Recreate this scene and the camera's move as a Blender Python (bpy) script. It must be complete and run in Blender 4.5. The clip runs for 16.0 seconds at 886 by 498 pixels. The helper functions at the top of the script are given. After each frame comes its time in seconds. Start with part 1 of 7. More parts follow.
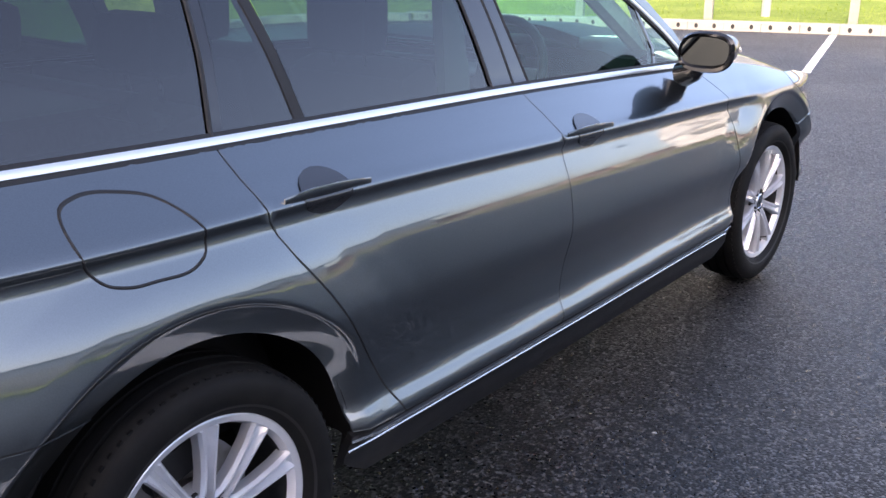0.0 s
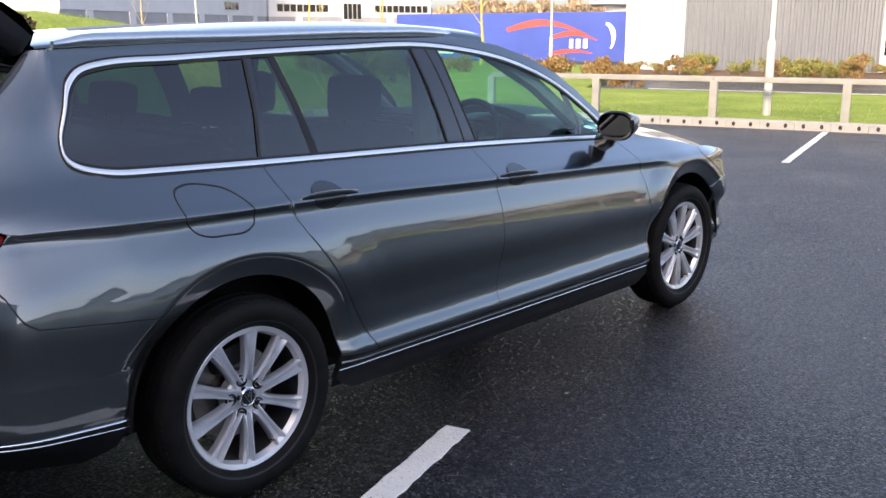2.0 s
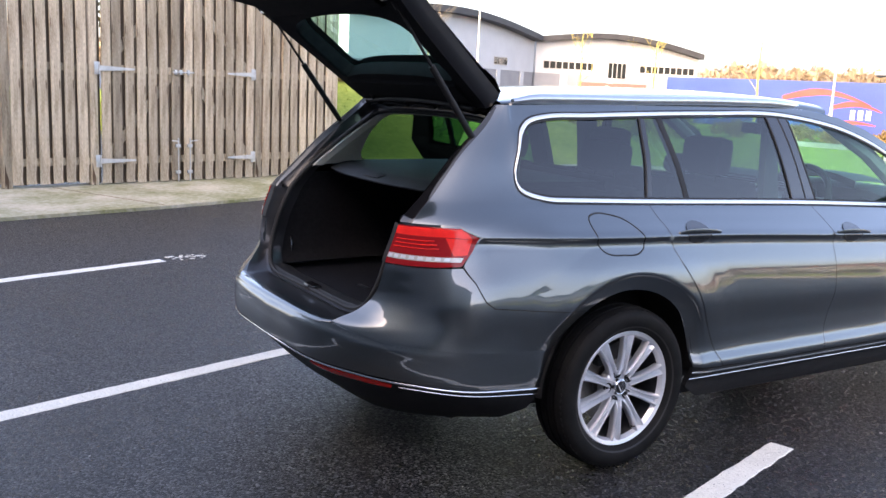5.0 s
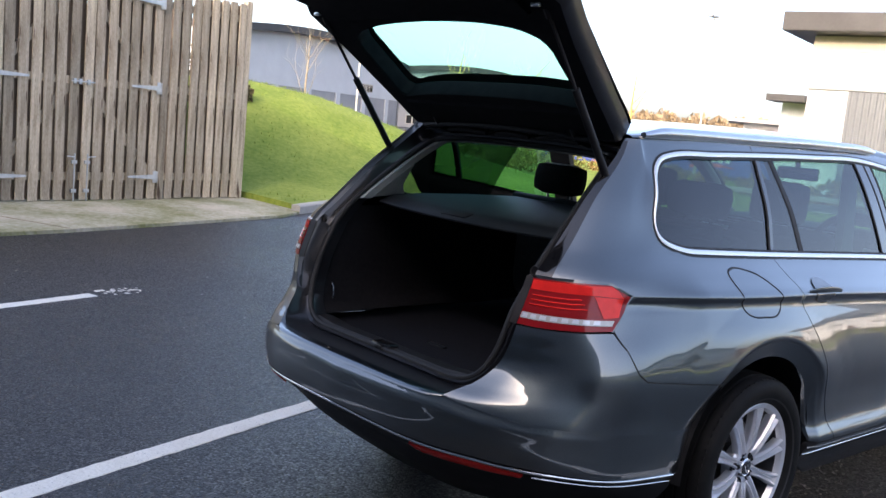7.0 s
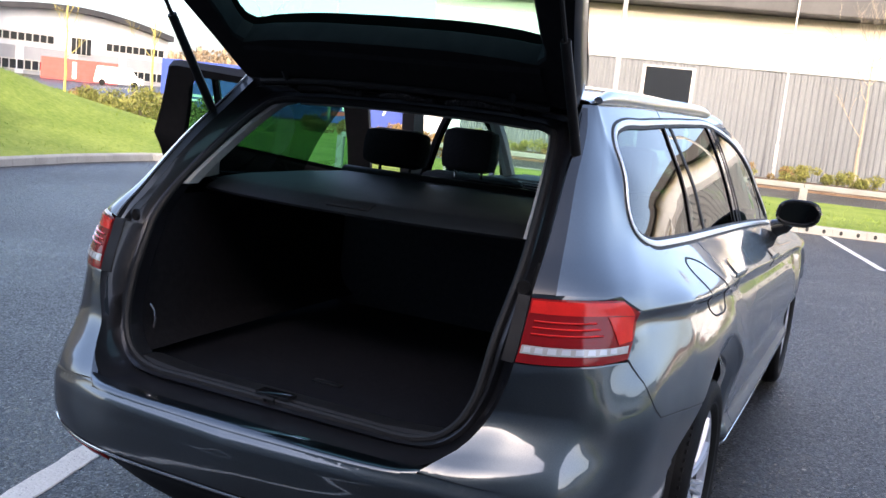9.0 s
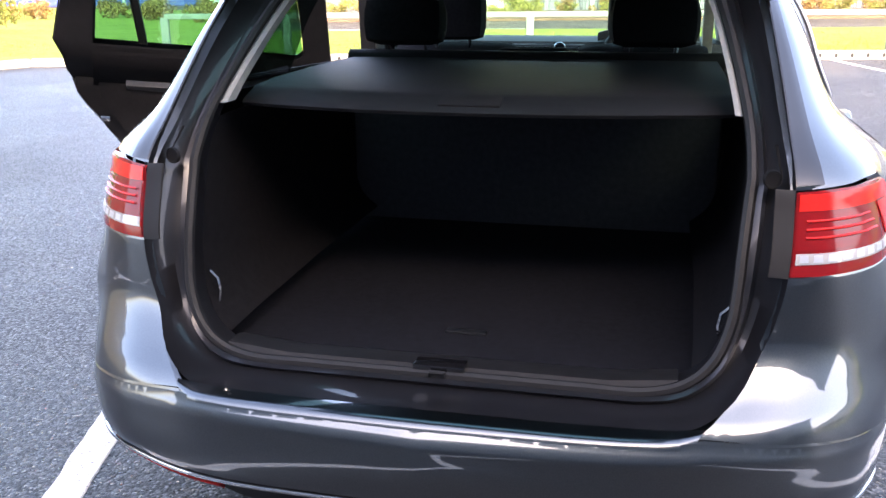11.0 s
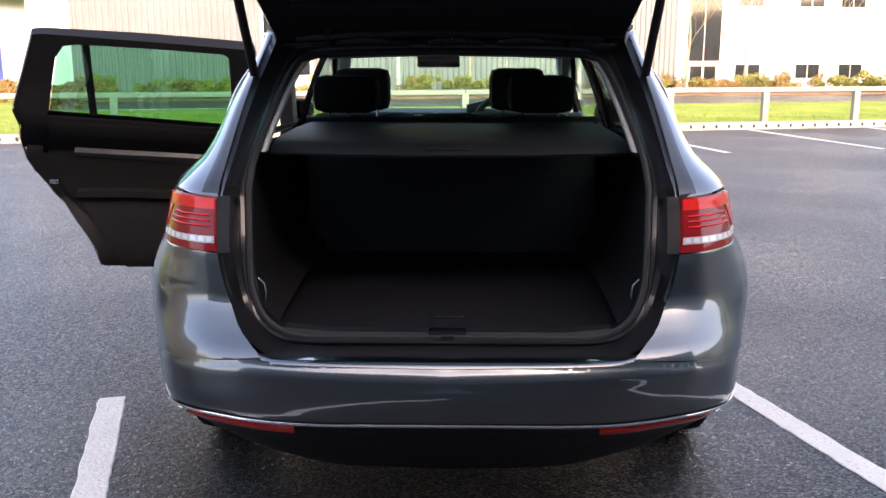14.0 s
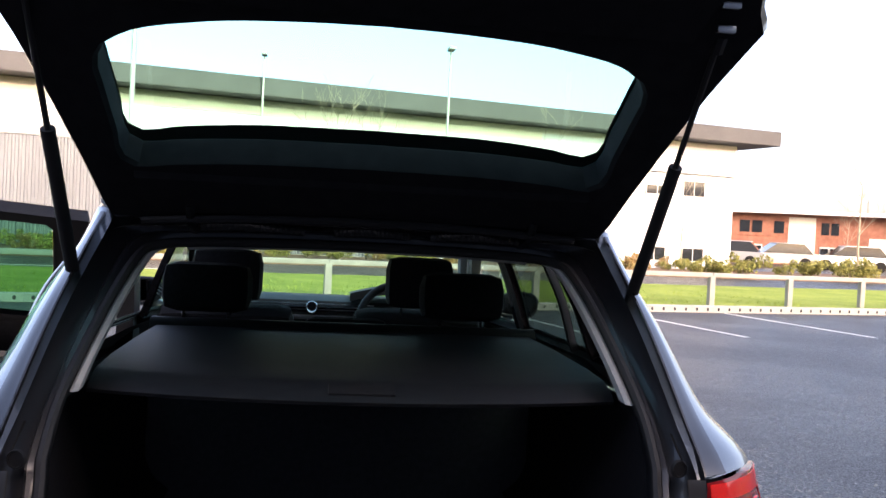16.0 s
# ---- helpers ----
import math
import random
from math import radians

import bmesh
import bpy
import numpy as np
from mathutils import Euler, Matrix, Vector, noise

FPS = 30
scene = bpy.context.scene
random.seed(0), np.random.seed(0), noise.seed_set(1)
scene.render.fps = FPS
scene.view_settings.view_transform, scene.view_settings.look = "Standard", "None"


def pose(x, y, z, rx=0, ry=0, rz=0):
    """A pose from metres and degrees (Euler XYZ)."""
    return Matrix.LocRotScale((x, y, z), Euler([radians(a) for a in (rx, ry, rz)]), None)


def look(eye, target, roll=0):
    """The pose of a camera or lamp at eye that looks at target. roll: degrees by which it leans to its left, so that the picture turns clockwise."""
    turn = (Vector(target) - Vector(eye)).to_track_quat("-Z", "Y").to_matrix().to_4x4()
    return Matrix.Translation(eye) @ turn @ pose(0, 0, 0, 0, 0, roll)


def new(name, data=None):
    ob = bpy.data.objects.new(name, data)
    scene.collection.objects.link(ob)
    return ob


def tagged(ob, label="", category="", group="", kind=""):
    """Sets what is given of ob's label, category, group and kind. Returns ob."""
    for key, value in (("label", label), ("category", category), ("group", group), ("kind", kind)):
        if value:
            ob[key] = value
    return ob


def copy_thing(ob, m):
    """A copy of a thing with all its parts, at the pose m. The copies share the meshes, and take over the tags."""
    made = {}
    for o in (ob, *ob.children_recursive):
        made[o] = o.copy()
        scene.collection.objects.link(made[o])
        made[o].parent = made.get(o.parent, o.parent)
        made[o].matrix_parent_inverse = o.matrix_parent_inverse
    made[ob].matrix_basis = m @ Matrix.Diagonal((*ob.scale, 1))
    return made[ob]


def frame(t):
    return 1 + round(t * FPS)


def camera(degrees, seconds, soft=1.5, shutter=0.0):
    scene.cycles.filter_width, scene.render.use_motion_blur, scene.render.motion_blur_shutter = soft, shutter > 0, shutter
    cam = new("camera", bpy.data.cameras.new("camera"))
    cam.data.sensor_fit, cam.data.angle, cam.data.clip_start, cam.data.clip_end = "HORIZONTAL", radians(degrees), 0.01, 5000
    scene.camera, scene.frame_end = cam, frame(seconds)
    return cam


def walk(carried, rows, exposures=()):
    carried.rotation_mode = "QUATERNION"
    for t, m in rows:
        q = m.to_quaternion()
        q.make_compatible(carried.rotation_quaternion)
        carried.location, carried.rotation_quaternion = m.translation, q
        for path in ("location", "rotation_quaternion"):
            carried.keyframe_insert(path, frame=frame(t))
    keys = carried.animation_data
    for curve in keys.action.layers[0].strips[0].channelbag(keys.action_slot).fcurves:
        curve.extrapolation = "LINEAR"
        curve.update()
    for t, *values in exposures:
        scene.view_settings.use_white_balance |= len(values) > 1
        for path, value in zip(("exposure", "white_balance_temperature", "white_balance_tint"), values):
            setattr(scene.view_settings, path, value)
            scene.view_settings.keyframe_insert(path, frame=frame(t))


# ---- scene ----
cam = camera(51.2, 16.0)
PATH = [
    (0, (2.163, -0.863, 1.407), (0.956, 0.589, 0.75), -0.7),
    (0.5, (2.478, -1.11, 1.411), (1.185, 0.309, 0.849), -0.0),
    (1, (2.688, -1.348, 1.413), (1.38, 0.071, 0.885), -0.4),
    (1.5, (2.851, -1.509, 1.43), (1.598, -0.029, 0.944), -0.5),
    (2, (3.109, -1.58, 1.427), (1.799, -0.139, 0.97), -0.2),
    (2.5, (3.362, -1.68, 1.421), (1.892, -0.404, 0.958), -0.2),
    (3, (3.514, -1.837, 1.437), (1.938, -0.697, 0.973), -0.8),
    (3.5, (3.648, -1.979, 1.447), (1.997, -0.953, 0.978), -0.3),
    (4, (3.711, -2.073, 1.441), (1.998, -1.149, 0.983), 1.4),
    (4.5, (3.58, -2.275, 1.449), (1.88, -1.306, 1.034), 2.0),
    (5, (3.359, -2.444, 1.45), (1.7, -1.384, 1.098), 2.6),
    (5.2, (3.25, -2.495, 1.432), (1.605, -1.394, 1.142), 3.7),
    (7.3, (2.189, -2.85, 1.371), (0.791, -1.451, 1.071), 5.6),
    (7.5, (2.054, -2.882, 1.362), (0.74, -1.413, 1.021), 5.4),
    (8, (1.729, -2.901, 1.342), (0.597, -1.307, 0.918), 4.5),
    (8.5, (1.445, -2.805, 1.334), (0.419, -1.135, 0.934), 4.7),
    (9, (1.212, -2.69, 1.338), (0.386, -0.894, 1.037), 6.0),
    (9.5, (0.93, -2.612, 1.344), (0.272, -0.761, 0.967), 4.7),
    (10, (0.762, -2.484, 1.321), (0.094, -0.672, 0.801), 1.8),
    (10.2, (0.698, -2.425, 1.32), (0.029, -0.622, 0.772), 0.8),
    (12.3, (-0.006, -2.436, 1.276), (-0.044, -0.516, 0.716), -0.1),
    (12.5, (0.006, -2.543, 1.284), (-0.086, -0.617, 0.753), -0.5),
    (13, (0.064, -2.766, 1.3), (-0.025, -0.84, 0.769), -0.4),
    (13.5, (0.049, -2.987, 1.32), (0.023, -1.037, 0.877), -0.5),
    (14, (0.027, -3.182, 1.313), (-0.006, -1.224, 0.904), -0.0),
    (14.5, (0.035, -3.111, 1.317), (-0.011, -1.151, 0.921), 0.4),
    (15, (0.05, -2.893, 1.32), (0.005, -0.934, 0.92), 2.1),
    (15.5, (-0.023, -2.637, 1.343), (0.069, -0.656, 1.088), 2.9),
    (16, (-0.098, -2.361, 1.377), (0.176, -0.38, 1.329), 2.9),
]
import functools
from mathutils.geometry import delaunay_2d_cdt

EXPOSURES = [(0, 2.55, 7200, 21), (0.5, 2.3, 7300, 20), (1.0, 2.15, 7300, 20), (2.0, 2.0, 7100, 17), (3.5, 2.35, 7400, 19), (5.0, 2.65, 7500, 20), (7.5, 2.05, 6900, 16), (8.0, 2.25, 6900, 17), (8.5, 2.45, 7000, 18), (9.0, 2.25, 6850, 16), (9.5, 2.0, 6900, 17), (10.1, 2.85, 7200, 22), (12.5, 3.7, 7900, 22), (13.0, 3.1, 8000, 22), (14.0, 2.68, 7900, 22), (15.0, 2.8, 7700, 21), (15.5, 2.85, 7400, 20), (16.0, 2.35, 7300, 23)]
walk(cam, [(t, look(eye, target, roll)) for t, eye, target, roll in PATH], EXPOSURES)

# ---- light ----
SUN_EL, SUN_AZ = 24.0, 158.0        # degrees; azimuth clockwise from +y, where the sun stands
world = bpy.data.worlds.new("sky")
scene.world = world
world.use_nodes = True
wn = world.node_tree.nodes
sky = wn.new("ShaderNodeTexSky")
sky.sky_type, sky.sun_disc = "NISHITA", False
sky.sun_elevation, sky.sun_rotation = radians(SUN_EL), radians(SUN_AZ)
sky.air_density, sky.dust_density, sky.ozone_density = 0.7, 3.5, 0.6
wn["Background"].inputs["Strength"].default_value = 0.15
world.node_tree.links.new(sky.outputs[0], wn["Background"].inputs["Color"])
sun_data = bpy.data.lights.new("sun", "SUN")
sun_data.energy, sun_data.angle, sun_data.color = 0.75, radians(0.6), (1.0, 0.93, 0.82)
sun = new("sun", sun_data)
sun.matrix_world = look((0, 0, 0), (-math.sin(radians(SUN_AZ)) * math.cos(radians(SUN_EL)),
                                    -math.cos(radians(SUN_AZ)) * math.cos(radians(SUN_EL)), -math.sin(radians(SUN_EL))))
sun.location = (20, -40, 40)


# ---- materials ----
def pbr(name, c1, c2=None, scale=8.0, rough=0.5, metal=0.0, coat=0.0, bump=0.0, bump_scale=60.0, fine=0.25, rough_var=0.0,
        stretch=(1, 1, 1), per_object=0.0, per_island=0.0, spec=0.5, speck=None):
    """Principled surface with colour variation at two scales, grain in the relief and, if asked, a tone of its own per piece."""
    m = bpy.data.materials.new(name)
    m.use_nodes = True
    nt = m.node_tree
    n, lk = nt.nodes, nt.links.new
    p = n["Principled BSDF"]
    p.inputs["Roughness"].default_value, p.inputs["Metallic"].default_value = rough, metal
    p.inputs["Coat Weight"].default_value, p.inputs["Coat Roughness"].default_value = coat, 0.03
    p.inputs["Specular IOR Level"].default_value = spec
    p.inputs["Base Color"].default_value = (*c1, 1)
    co = n.new("ShaderNodeTexCoord")
    mp = n.new("ShaderNodeMapping")
    mp.inputs["Scale"].default_value = stretch
    lk(co.outputs["Object"], mp.inputs["Vector"])
    last = None
    if c2:
        a, b = n.new("ShaderNodeTexNoise"), n.new("ShaderNodeTexNoise")
        a.inputs["Scale"].default_value, a.inputs["Detail"].default_value = scale, 6
        b.inputs["Scale"].default_value, b.inputs["Detail"].default_value = scale * 14, 3
        lk(mp.outputs[0], a.inputs["Vector"]), lk(mp.outputs[0], b.inputs["Vector"])
        mix = n.new("ShaderNodeMix")
        mix.inputs[0].default_value = fine
        lk(a.outputs["Fac"], mix.inputs[2]), lk(b.outputs["Fac"], mix.inputs[3])
        ramp = n.new("ShaderNodeValToRGB")
        ramp.color_ramp.elements[0].position, ramp.color_ramp.elements[1].position = 0.36, 0.64
        ramp.color_ramp.elements[0].color, ramp.color_ramp.elements[1].color = (*c1, 1), (*c2, 1)
        lk(mix.outputs[0], ramp.inputs[0])
        last = ramp.outputs[0]
        if speck:
            vo = n.new("ShaderNodeTexNoise")
            vo.inputs["Scale"].default_value, vo.inputs["Detail"].default_value = speck[1], 1.0
            lk(mp.outputs[0], vo.inputs["Vector"])
            cr = n.new("ShaderNodeValToRGB")
            cr.color_ramp.elements[0].position, cr.color_ramp.elements[1].position = speck[2], speck[2] + 0.05
            lk(vo.outputs["Fac"], cr.inputs[0])
            mx = n.new("ShaderNodeMix")
            mx.data_type = "RGBA"
            lk(cr.outputs[0], mx.inputs[0]), lk(last, mx.inputs[6])
            mx.inputs[7].default_value = (*speck[0], 1)
            last = mx.outputs[2]
        if rough_var:
            mr = n.new("ShaderNodeMapRange")
            mr.inputs[1].default_value, mr.inputs[2].default_value = 0.35, 0.65
            mr.inputs[3].default_value, mr.inputs[4].default_value = rough - rough_var, rough + rough_var
            lk(a.outputs["Fac"], mr.inputs[0]), lk(mr.outputs[0], p.inputs["Roughness"])
    if per_object or per_island:
        src = n.new("ShaderNodeObjectInfo").outputs["Random"] if per_object else n.new("ShaderNodeNewGeometry").outputs["Random Per Island"]
        hv = n.new("ShaderNodeHueSaturation")
        mr = n.new("ShaderNodeMapRange")
        k = per_object or per_island
        mr.inputs[3].default_value, mr.inputs[4].default_value = 1 - k, 1 + k
        lk(src, mr.inputs[0]), lk(mr.outputs[0], hv.inputs["Value"])
        if last:
            lk(last, hv.inputs["Color"])
        else:
            hv.inputs["Color"].default_value = (*c1, 1)
        last = hv.outputs[0]
    if last:
        lk(last, p.inputs["Base Color"])
    if bump:
        bn = n.new("ShaderNodeTexNoise")
        bn.inputs["Scale"].default_value, bn.inputs["Detail"].default_value = bump_scale, 4
        lk(mp.outputs[0], bn.inputs["Vector"])
        bp = n.new("ShaderNodeBump")
        bp.inputs["Strength"].default_value, bp.inputs["Distance"].default_value = bump, 0.01
        lk(bn.outputs["Fac"], bp.inputs["Height"]), lk(bp.outputs[0], p.inputs["Normal"])
    return m


def pane(name, tint, ior=1.5, coated=1.8):
    """A thin tinted pane: it lets light through with its tint and mirrors by Fresnel."""
    m = bpy.data.materials.new(name)
    m.use_nodes = True
    n, lk = m.node_tree.nodes, m.node_tree.links.new
    n.remove(n["Principled BSDF"])
    t, g, f, x = n.new("ShaderNodeBsdfTransparent"), n.new("ShaderNodeBsdfGlossy"), n.new("ShaderNodeLayerWeight"), n.new("ShaderNodeMixShader")
    t.inputs[0].default_value = (*tint, 1)
    g.inputs["Roughness"].default_value = 0.01
    f.inputs[0].default_value = 0.5
    pw, ma = n.new("ShaderNodeMath"), n.new("ShaderNodeMath")
    pw.operation, ma.operation = "POWER", "MULTIPLY_ADD"
    pw.inputs[1].default_value = 5.0
    r0 = ((ior - 1) / (ior + 1)) ** 2 * coated
    ma.inputs[1].default_value, ma.inputs[2].default_value = 1 - r0, r0
    lk(f.outputs["Facing"], pw.inputs[0]), lk(pw.outputs[0], ma.inputs[0])
    lk(ma.outputs[0], x.inputs[0]), lk(t.outputs[0], x.inputs[1]), lk(g.outputs[0], x.inputs[2])
    lk(x.outputs[0], n["Material Output"].inputs[0])
    return m


PAINT = pbr("grey_metallic_paint", (0.080, 0.099, 0.110), (0.095, 0.116, 0.127), scale=400, rough=0.32, metal=1.0, coat=1.0)
PAINT.node_tree.nodes["Principled BSDF"].inputs["Coat IOR"].default_value = 2.1
# darker copy of the body paint, for rim channel, gate edge, hinges and jamb
PAINT_IN = pbr("darker_grey_paint", (0.018, 0.0185, 0.022), (0.024, 0.025, 0.030), scale=6, rough=0.34, metal=0.5, coat=0.5)
GLOSS_BLACK = pbr("gloss_black", (0.008, 0.008, 0.009), rough=0.10, coat=1.0)
PILLAR = pbr("glossy_pillar_film", (0.012, 0.012, 0.014), rough=0.06, coat=1.0)
PILLAR.node_tree.nodes["Principled BSDF"].inputs["Coat IOR"].default_value = 1.45
SURROUND = pbr("satin_bright_trim", (0.92, 0.92, 0.90), rough=0.42, metal=1.0)
BLACK = pbr("black_plastic", (0.0085, 0.0085, 0.0095), (0.013, 0.013, 0.014), scale=30, rough=0.55, bump=0.08, bump_scale=900, spec=0.3)
LINING = pbr("matt_black_lining", (0.011, 0.011, 0.0125), (0.016, 0.016, 0.0175), scale=30, rough=0.85, bump=0.15, bump_scale=900, spec=0.12)
RUBBER = pbr("rubber_seal", (0.010, 0.010, 0.011), rough=0.6)
TYRE = pbr("tyre_rubber", (0.0055, 0.0055, 0.006), (0.011, 0.011, 0.0105), scale=14, rough=0.65, bump=0.1, bump_scale=500, spec=0.15)
GARNISH = pbr("satin_grey_trim", (0.13, 0.135, 0.14), (0.16, 0.165, 0.17), scale=30, rough=0.35, metal=0.5)
CHROME = pbr("chrome", (0.80, 0.81, 0.83), rough=0.10, metal=1.0)
ALU = pbr("brushed_aluminium", (0.62, 0.64, 0.67), (0.70, 0.72, 0.75), scale=20, rough=0.28, metal=1.0)
ALLOY = pbr("silver_alloy_paint", (0.68, 0.70, 0.74), (0.74, 0.76, 0.80), scale=30, rough=0.34, metal=0.6, coat=0.6)
# alloy copy with the shade behind the spokes put into its colour
ALLOY_SHADED = pbr("shaded_alloy", (0.07, 0.07, 0.075), (0.10, 0.10, 0.105), scale=30, rough=0.45, metal=0.7)
STEEL = pbr("brake_steel", (0.30, 0.29, 0.28), (0.22, 0.20, 0.18), scale=30, rough=0.38, metal=1.0)
# Uneven boot light is offset in these colours: seat back lighter, sides darker.
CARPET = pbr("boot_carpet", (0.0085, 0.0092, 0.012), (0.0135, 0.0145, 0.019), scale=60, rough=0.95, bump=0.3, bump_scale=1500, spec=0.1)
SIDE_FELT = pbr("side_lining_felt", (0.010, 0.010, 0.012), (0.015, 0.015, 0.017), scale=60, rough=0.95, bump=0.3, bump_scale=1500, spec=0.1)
FELT_LIFTED = pbr("brightened_seat_felt", (0.068, 0.068, 0.076), (0.088, 0.088, 0.097), scale=60, rough=0.95, bump=0.3, bump_scale=1500, spec=0.1)
FABRIC = pbr("seat_fabric", (0.008, 0.008, 0.009), (0.014, 0.014, 0.016), scale=80, rough=0.85, bump=0.25, bump_scale=1200, spec=0.2)
COVER = pbr("cargo_cover_vinyl", (0.009, 0.010, 0.012), (0.013, 0.0145, 0.0165), scale=40, rough=0.5, bump=0.15, bump_scale=700, spec=0.28)
HEADLINER = pbr("headliner_cloth", (0.42, 0.42, 0.41), (0.48, 0.48, 0.46), scale=60, rough=0.9, bump=0.15, bump_scale=1200)
GLASS_DARK = pane("privacy_glass", (0.14, 0.235, 0.205), coated=3.1)
GLASS = pane("green_tinted_glass", (0.55, 0.86, 0.76))
GLASS_DOOR = pane("deep_green_glass", (0.12, 0.37, 0.27))
GLASS_REAR = pane("rear_screen_glass", (0.47, 0.87, 0.76))
LAMP_RED = pbr("red_lamp_lens", (0.95, 0.030, 0.022), (0.80, 0.020, 0.016), scale=20, rough=0.15, coat=0.25, spec=0.3)
LAMP_DARKRED = pbr("dark_red_lens", (0.28, 0.007, 0.009), rough=0.12, coat=0.3, spec=0.3)
HEADLAMP = pbr("dark_headlamp_lens", (0.10, 0.105, 0.11), (0.20, 0.20, 0.20), scale=14, rough=0.12, metal=0.6, coat=1.0)
LAMP_CLEAR = pbr("clear_lamp_lens", (0.60, 0.585, 0.57), (0.50, 0.485, 0.475), scale=60, rough=0.10, coat=1.0)
# Dark mirror colour stands in for the dark surroundings it should reflect.
MIRROR = pbr("mirror_glass", (0.045, 0.05, 0.052), rough=0.02, metal=1.0)


def tarmac():
    """Damp tarmac: dark binder with paler stones of about a centimetre, dull and shiny patches."""
    m = pbr("damp_asphalt", (0.02, 0.02, 0.022), rough=0.5, spec=0.5)
    n, lk = m.node_tree.nodes, m.node_tree.links.new
    p = n["Principled BSDF"]
    co = n.new("ShaderNodeTexCoord")
    def tex(scale, detail):
        t = n.new("ShaderNodeTexNoise")
        t.inputs["Scale"].default_value, t.inputs["Detail"].default_value = scale, detail
        lk(co.outputs["Object"], t.inputs["Vector"])
        return t.outputs["Fac"]
    def remap(src, a, b, c, d):
        r = n.new("ShaderNodeMapRange")
        for i, v in enumerate((a, b, c, d)):
            r.inputs[1 + i].default_value = v
        lk(src, r.inputs[0])
        return r.outputs[0]
    patch, broad, fine = tex(0.55, 5), tex(3.5, 4), tex(260, 2)
    vo = n.new("ShaderNodeTexVoronoi")
    vo.inputs["Scale"].default_value = 120.0
    lk(co.outputs["Object"], vo.inputs["Vector"])
    sep = n.new("ShaderNodeSeparateColor")
    lk(vo.outputs["Color"], sep.inputs[0])
    mix = n.new("ShaderNodeMix")
    mix.inputs[0].default_value = 0.30
    lk(sep.outputs[0], mix.inputs[2]), lk(fine, mix.inputs[3])
    ramp = n.new("ShaderNodeValToRGB")
    els = ramp.color_ramp.elements
    els[0].position, els[0].color = 0.20, (0.0015, 0.0015, 0.0018, 1)
    els[1].position, els[1].color = 0.54, (0.0042, 0.0042, 0.0046, 1)
    for at, v in ((0.68, 0.022), (0.81, 0.10)):
        e = els.new(at)
        e.color = (v, v, v * 1.02, 1)
    lk(mix.outputs[0], ramp.inputs[0])
    high = n.new("ShaderNodeMath")
    high.operation = "MULTIPLY_ADD"
    high.inputs[1].default_value, high.inputs[2].default_value = -0.9, 0.5
    lk(vo.outputs["Distance"], high.inputs[0])
    lift = n.new("ShaderNodeMath")
    lift.operation = "MULTIPLY_ADD"
    lift.inputs[1].default_value = 0.7
    lk(sep.outputs[1], lift.inputs[0]), lk(high.outputs[0], lift.inputs[2])
    hv = n.new("ShaderNodeHueSaturation")
    lk(ramp.outputs[0], hv.inputs["Color"])
    sm = n.new("ShaderNodeMath")
    sm.operation = "MULTIPLY"
    lk(remap(patch, 0.35, 0.65, 0.78, 1.22), sm.inputs[0]), lk(remap(broad, 0.3, 0.7, 0.85, 1.15), sm.inputs[1])
    lk(sm.outputs[0], hv.inputs["Value"]), lk(hv.outputs[0], p.inputs["Base Color"])
    rg = n.new("ShaderNodeMath")
    rg.operation = "ADD"
    lk(remap(patch, 0.35, 0.65, -0.05, 0.07), rg.inputs[0]), lk(remap(sep.outputs[2], 0.0, 1.0, 0.24, 0.62), rg.inputs[1])
    lk(rg.outputs[0], p.inputs["Roughness"])
    bp = n.new("ShaderNodeBump")
    bp.inputs["Strength"].default_value, bp.inputs["Distance"].default_value = 0.34, 0.008
    lk(lift.outputs[0], bp.inputs["Height"]), lk(bp.outputs[0], p.inputs["Normal"])
    return m


ASPHALT = tarmac()
ROADPAINT = pbr("white_road_paint", (0.74, 0.725, 0.66), (0.86, 0.845, 0.78), scale=5, rough=0.65, bump=0.6, bump_scale=80, fine=0.5, speck=((0.12, 0.12, 0.12), 130.0, 0.70))
CONCRETE = pbr("pale_concrete", (0.19, 0.20, 0.08), (0.52, 0.49, 0.40), scale=1.3, rough=0.85, bump=0.3, bump_scale=60, fine=0.35)
KERB = pbr("kerb_concrete", (0.29, 0.285, 0.26), (0.40, 0.395, 0.37), scale=3, rough=0.85, bump=0.3, bump_scale=70, fine=0.3)
GRASS = pbr("lawn_grass", (0.15, 0.225, 0.036), (0.29, 0.35, 0.075), scale=0.9, rough=0.9, bump=1.0, bump_scale=45, fine=0.5, spec=0.15)
WOODS = pbr("winter_wood", (0.17, 0.13, 0.085), (0.27, 0.20, 0.12), scale=0.08, rough=0.9, per_island=0.4)
SOIL = pbr("bed_mulch", (0.10, 0.060, 0.035), (0.17, 0.11, 0.07), scale=2, rough=0.95, bump=0.8, bump_scale=30)
LEAF = pbr("shrub_leaf", (0.13, 0.15, 0.03), (0.22, 0.20, 0.05), scale=1.2, rough=0.7, per_island=0.45)
LEAF_RUST = pbr("rusty_shrub_leaf", (0.26, 0.13, 0.04), (0.17, 0.14, 0.05), scale=1.2, rough=0.75, per_island=0.45)
CONIFER = pbr("conifer_needles", (0.085, 0.075, 0.028), (0.13, 0.10, 0.045), scale=1.5, rough=0.8, per_island=0.4)
BARK = pbr("pale_bark", (0.24, 0.20, 0.15), (0.34, 0.29, 0.21), scale=9, rough=0.9, bump=0.4, bump_scale=60)
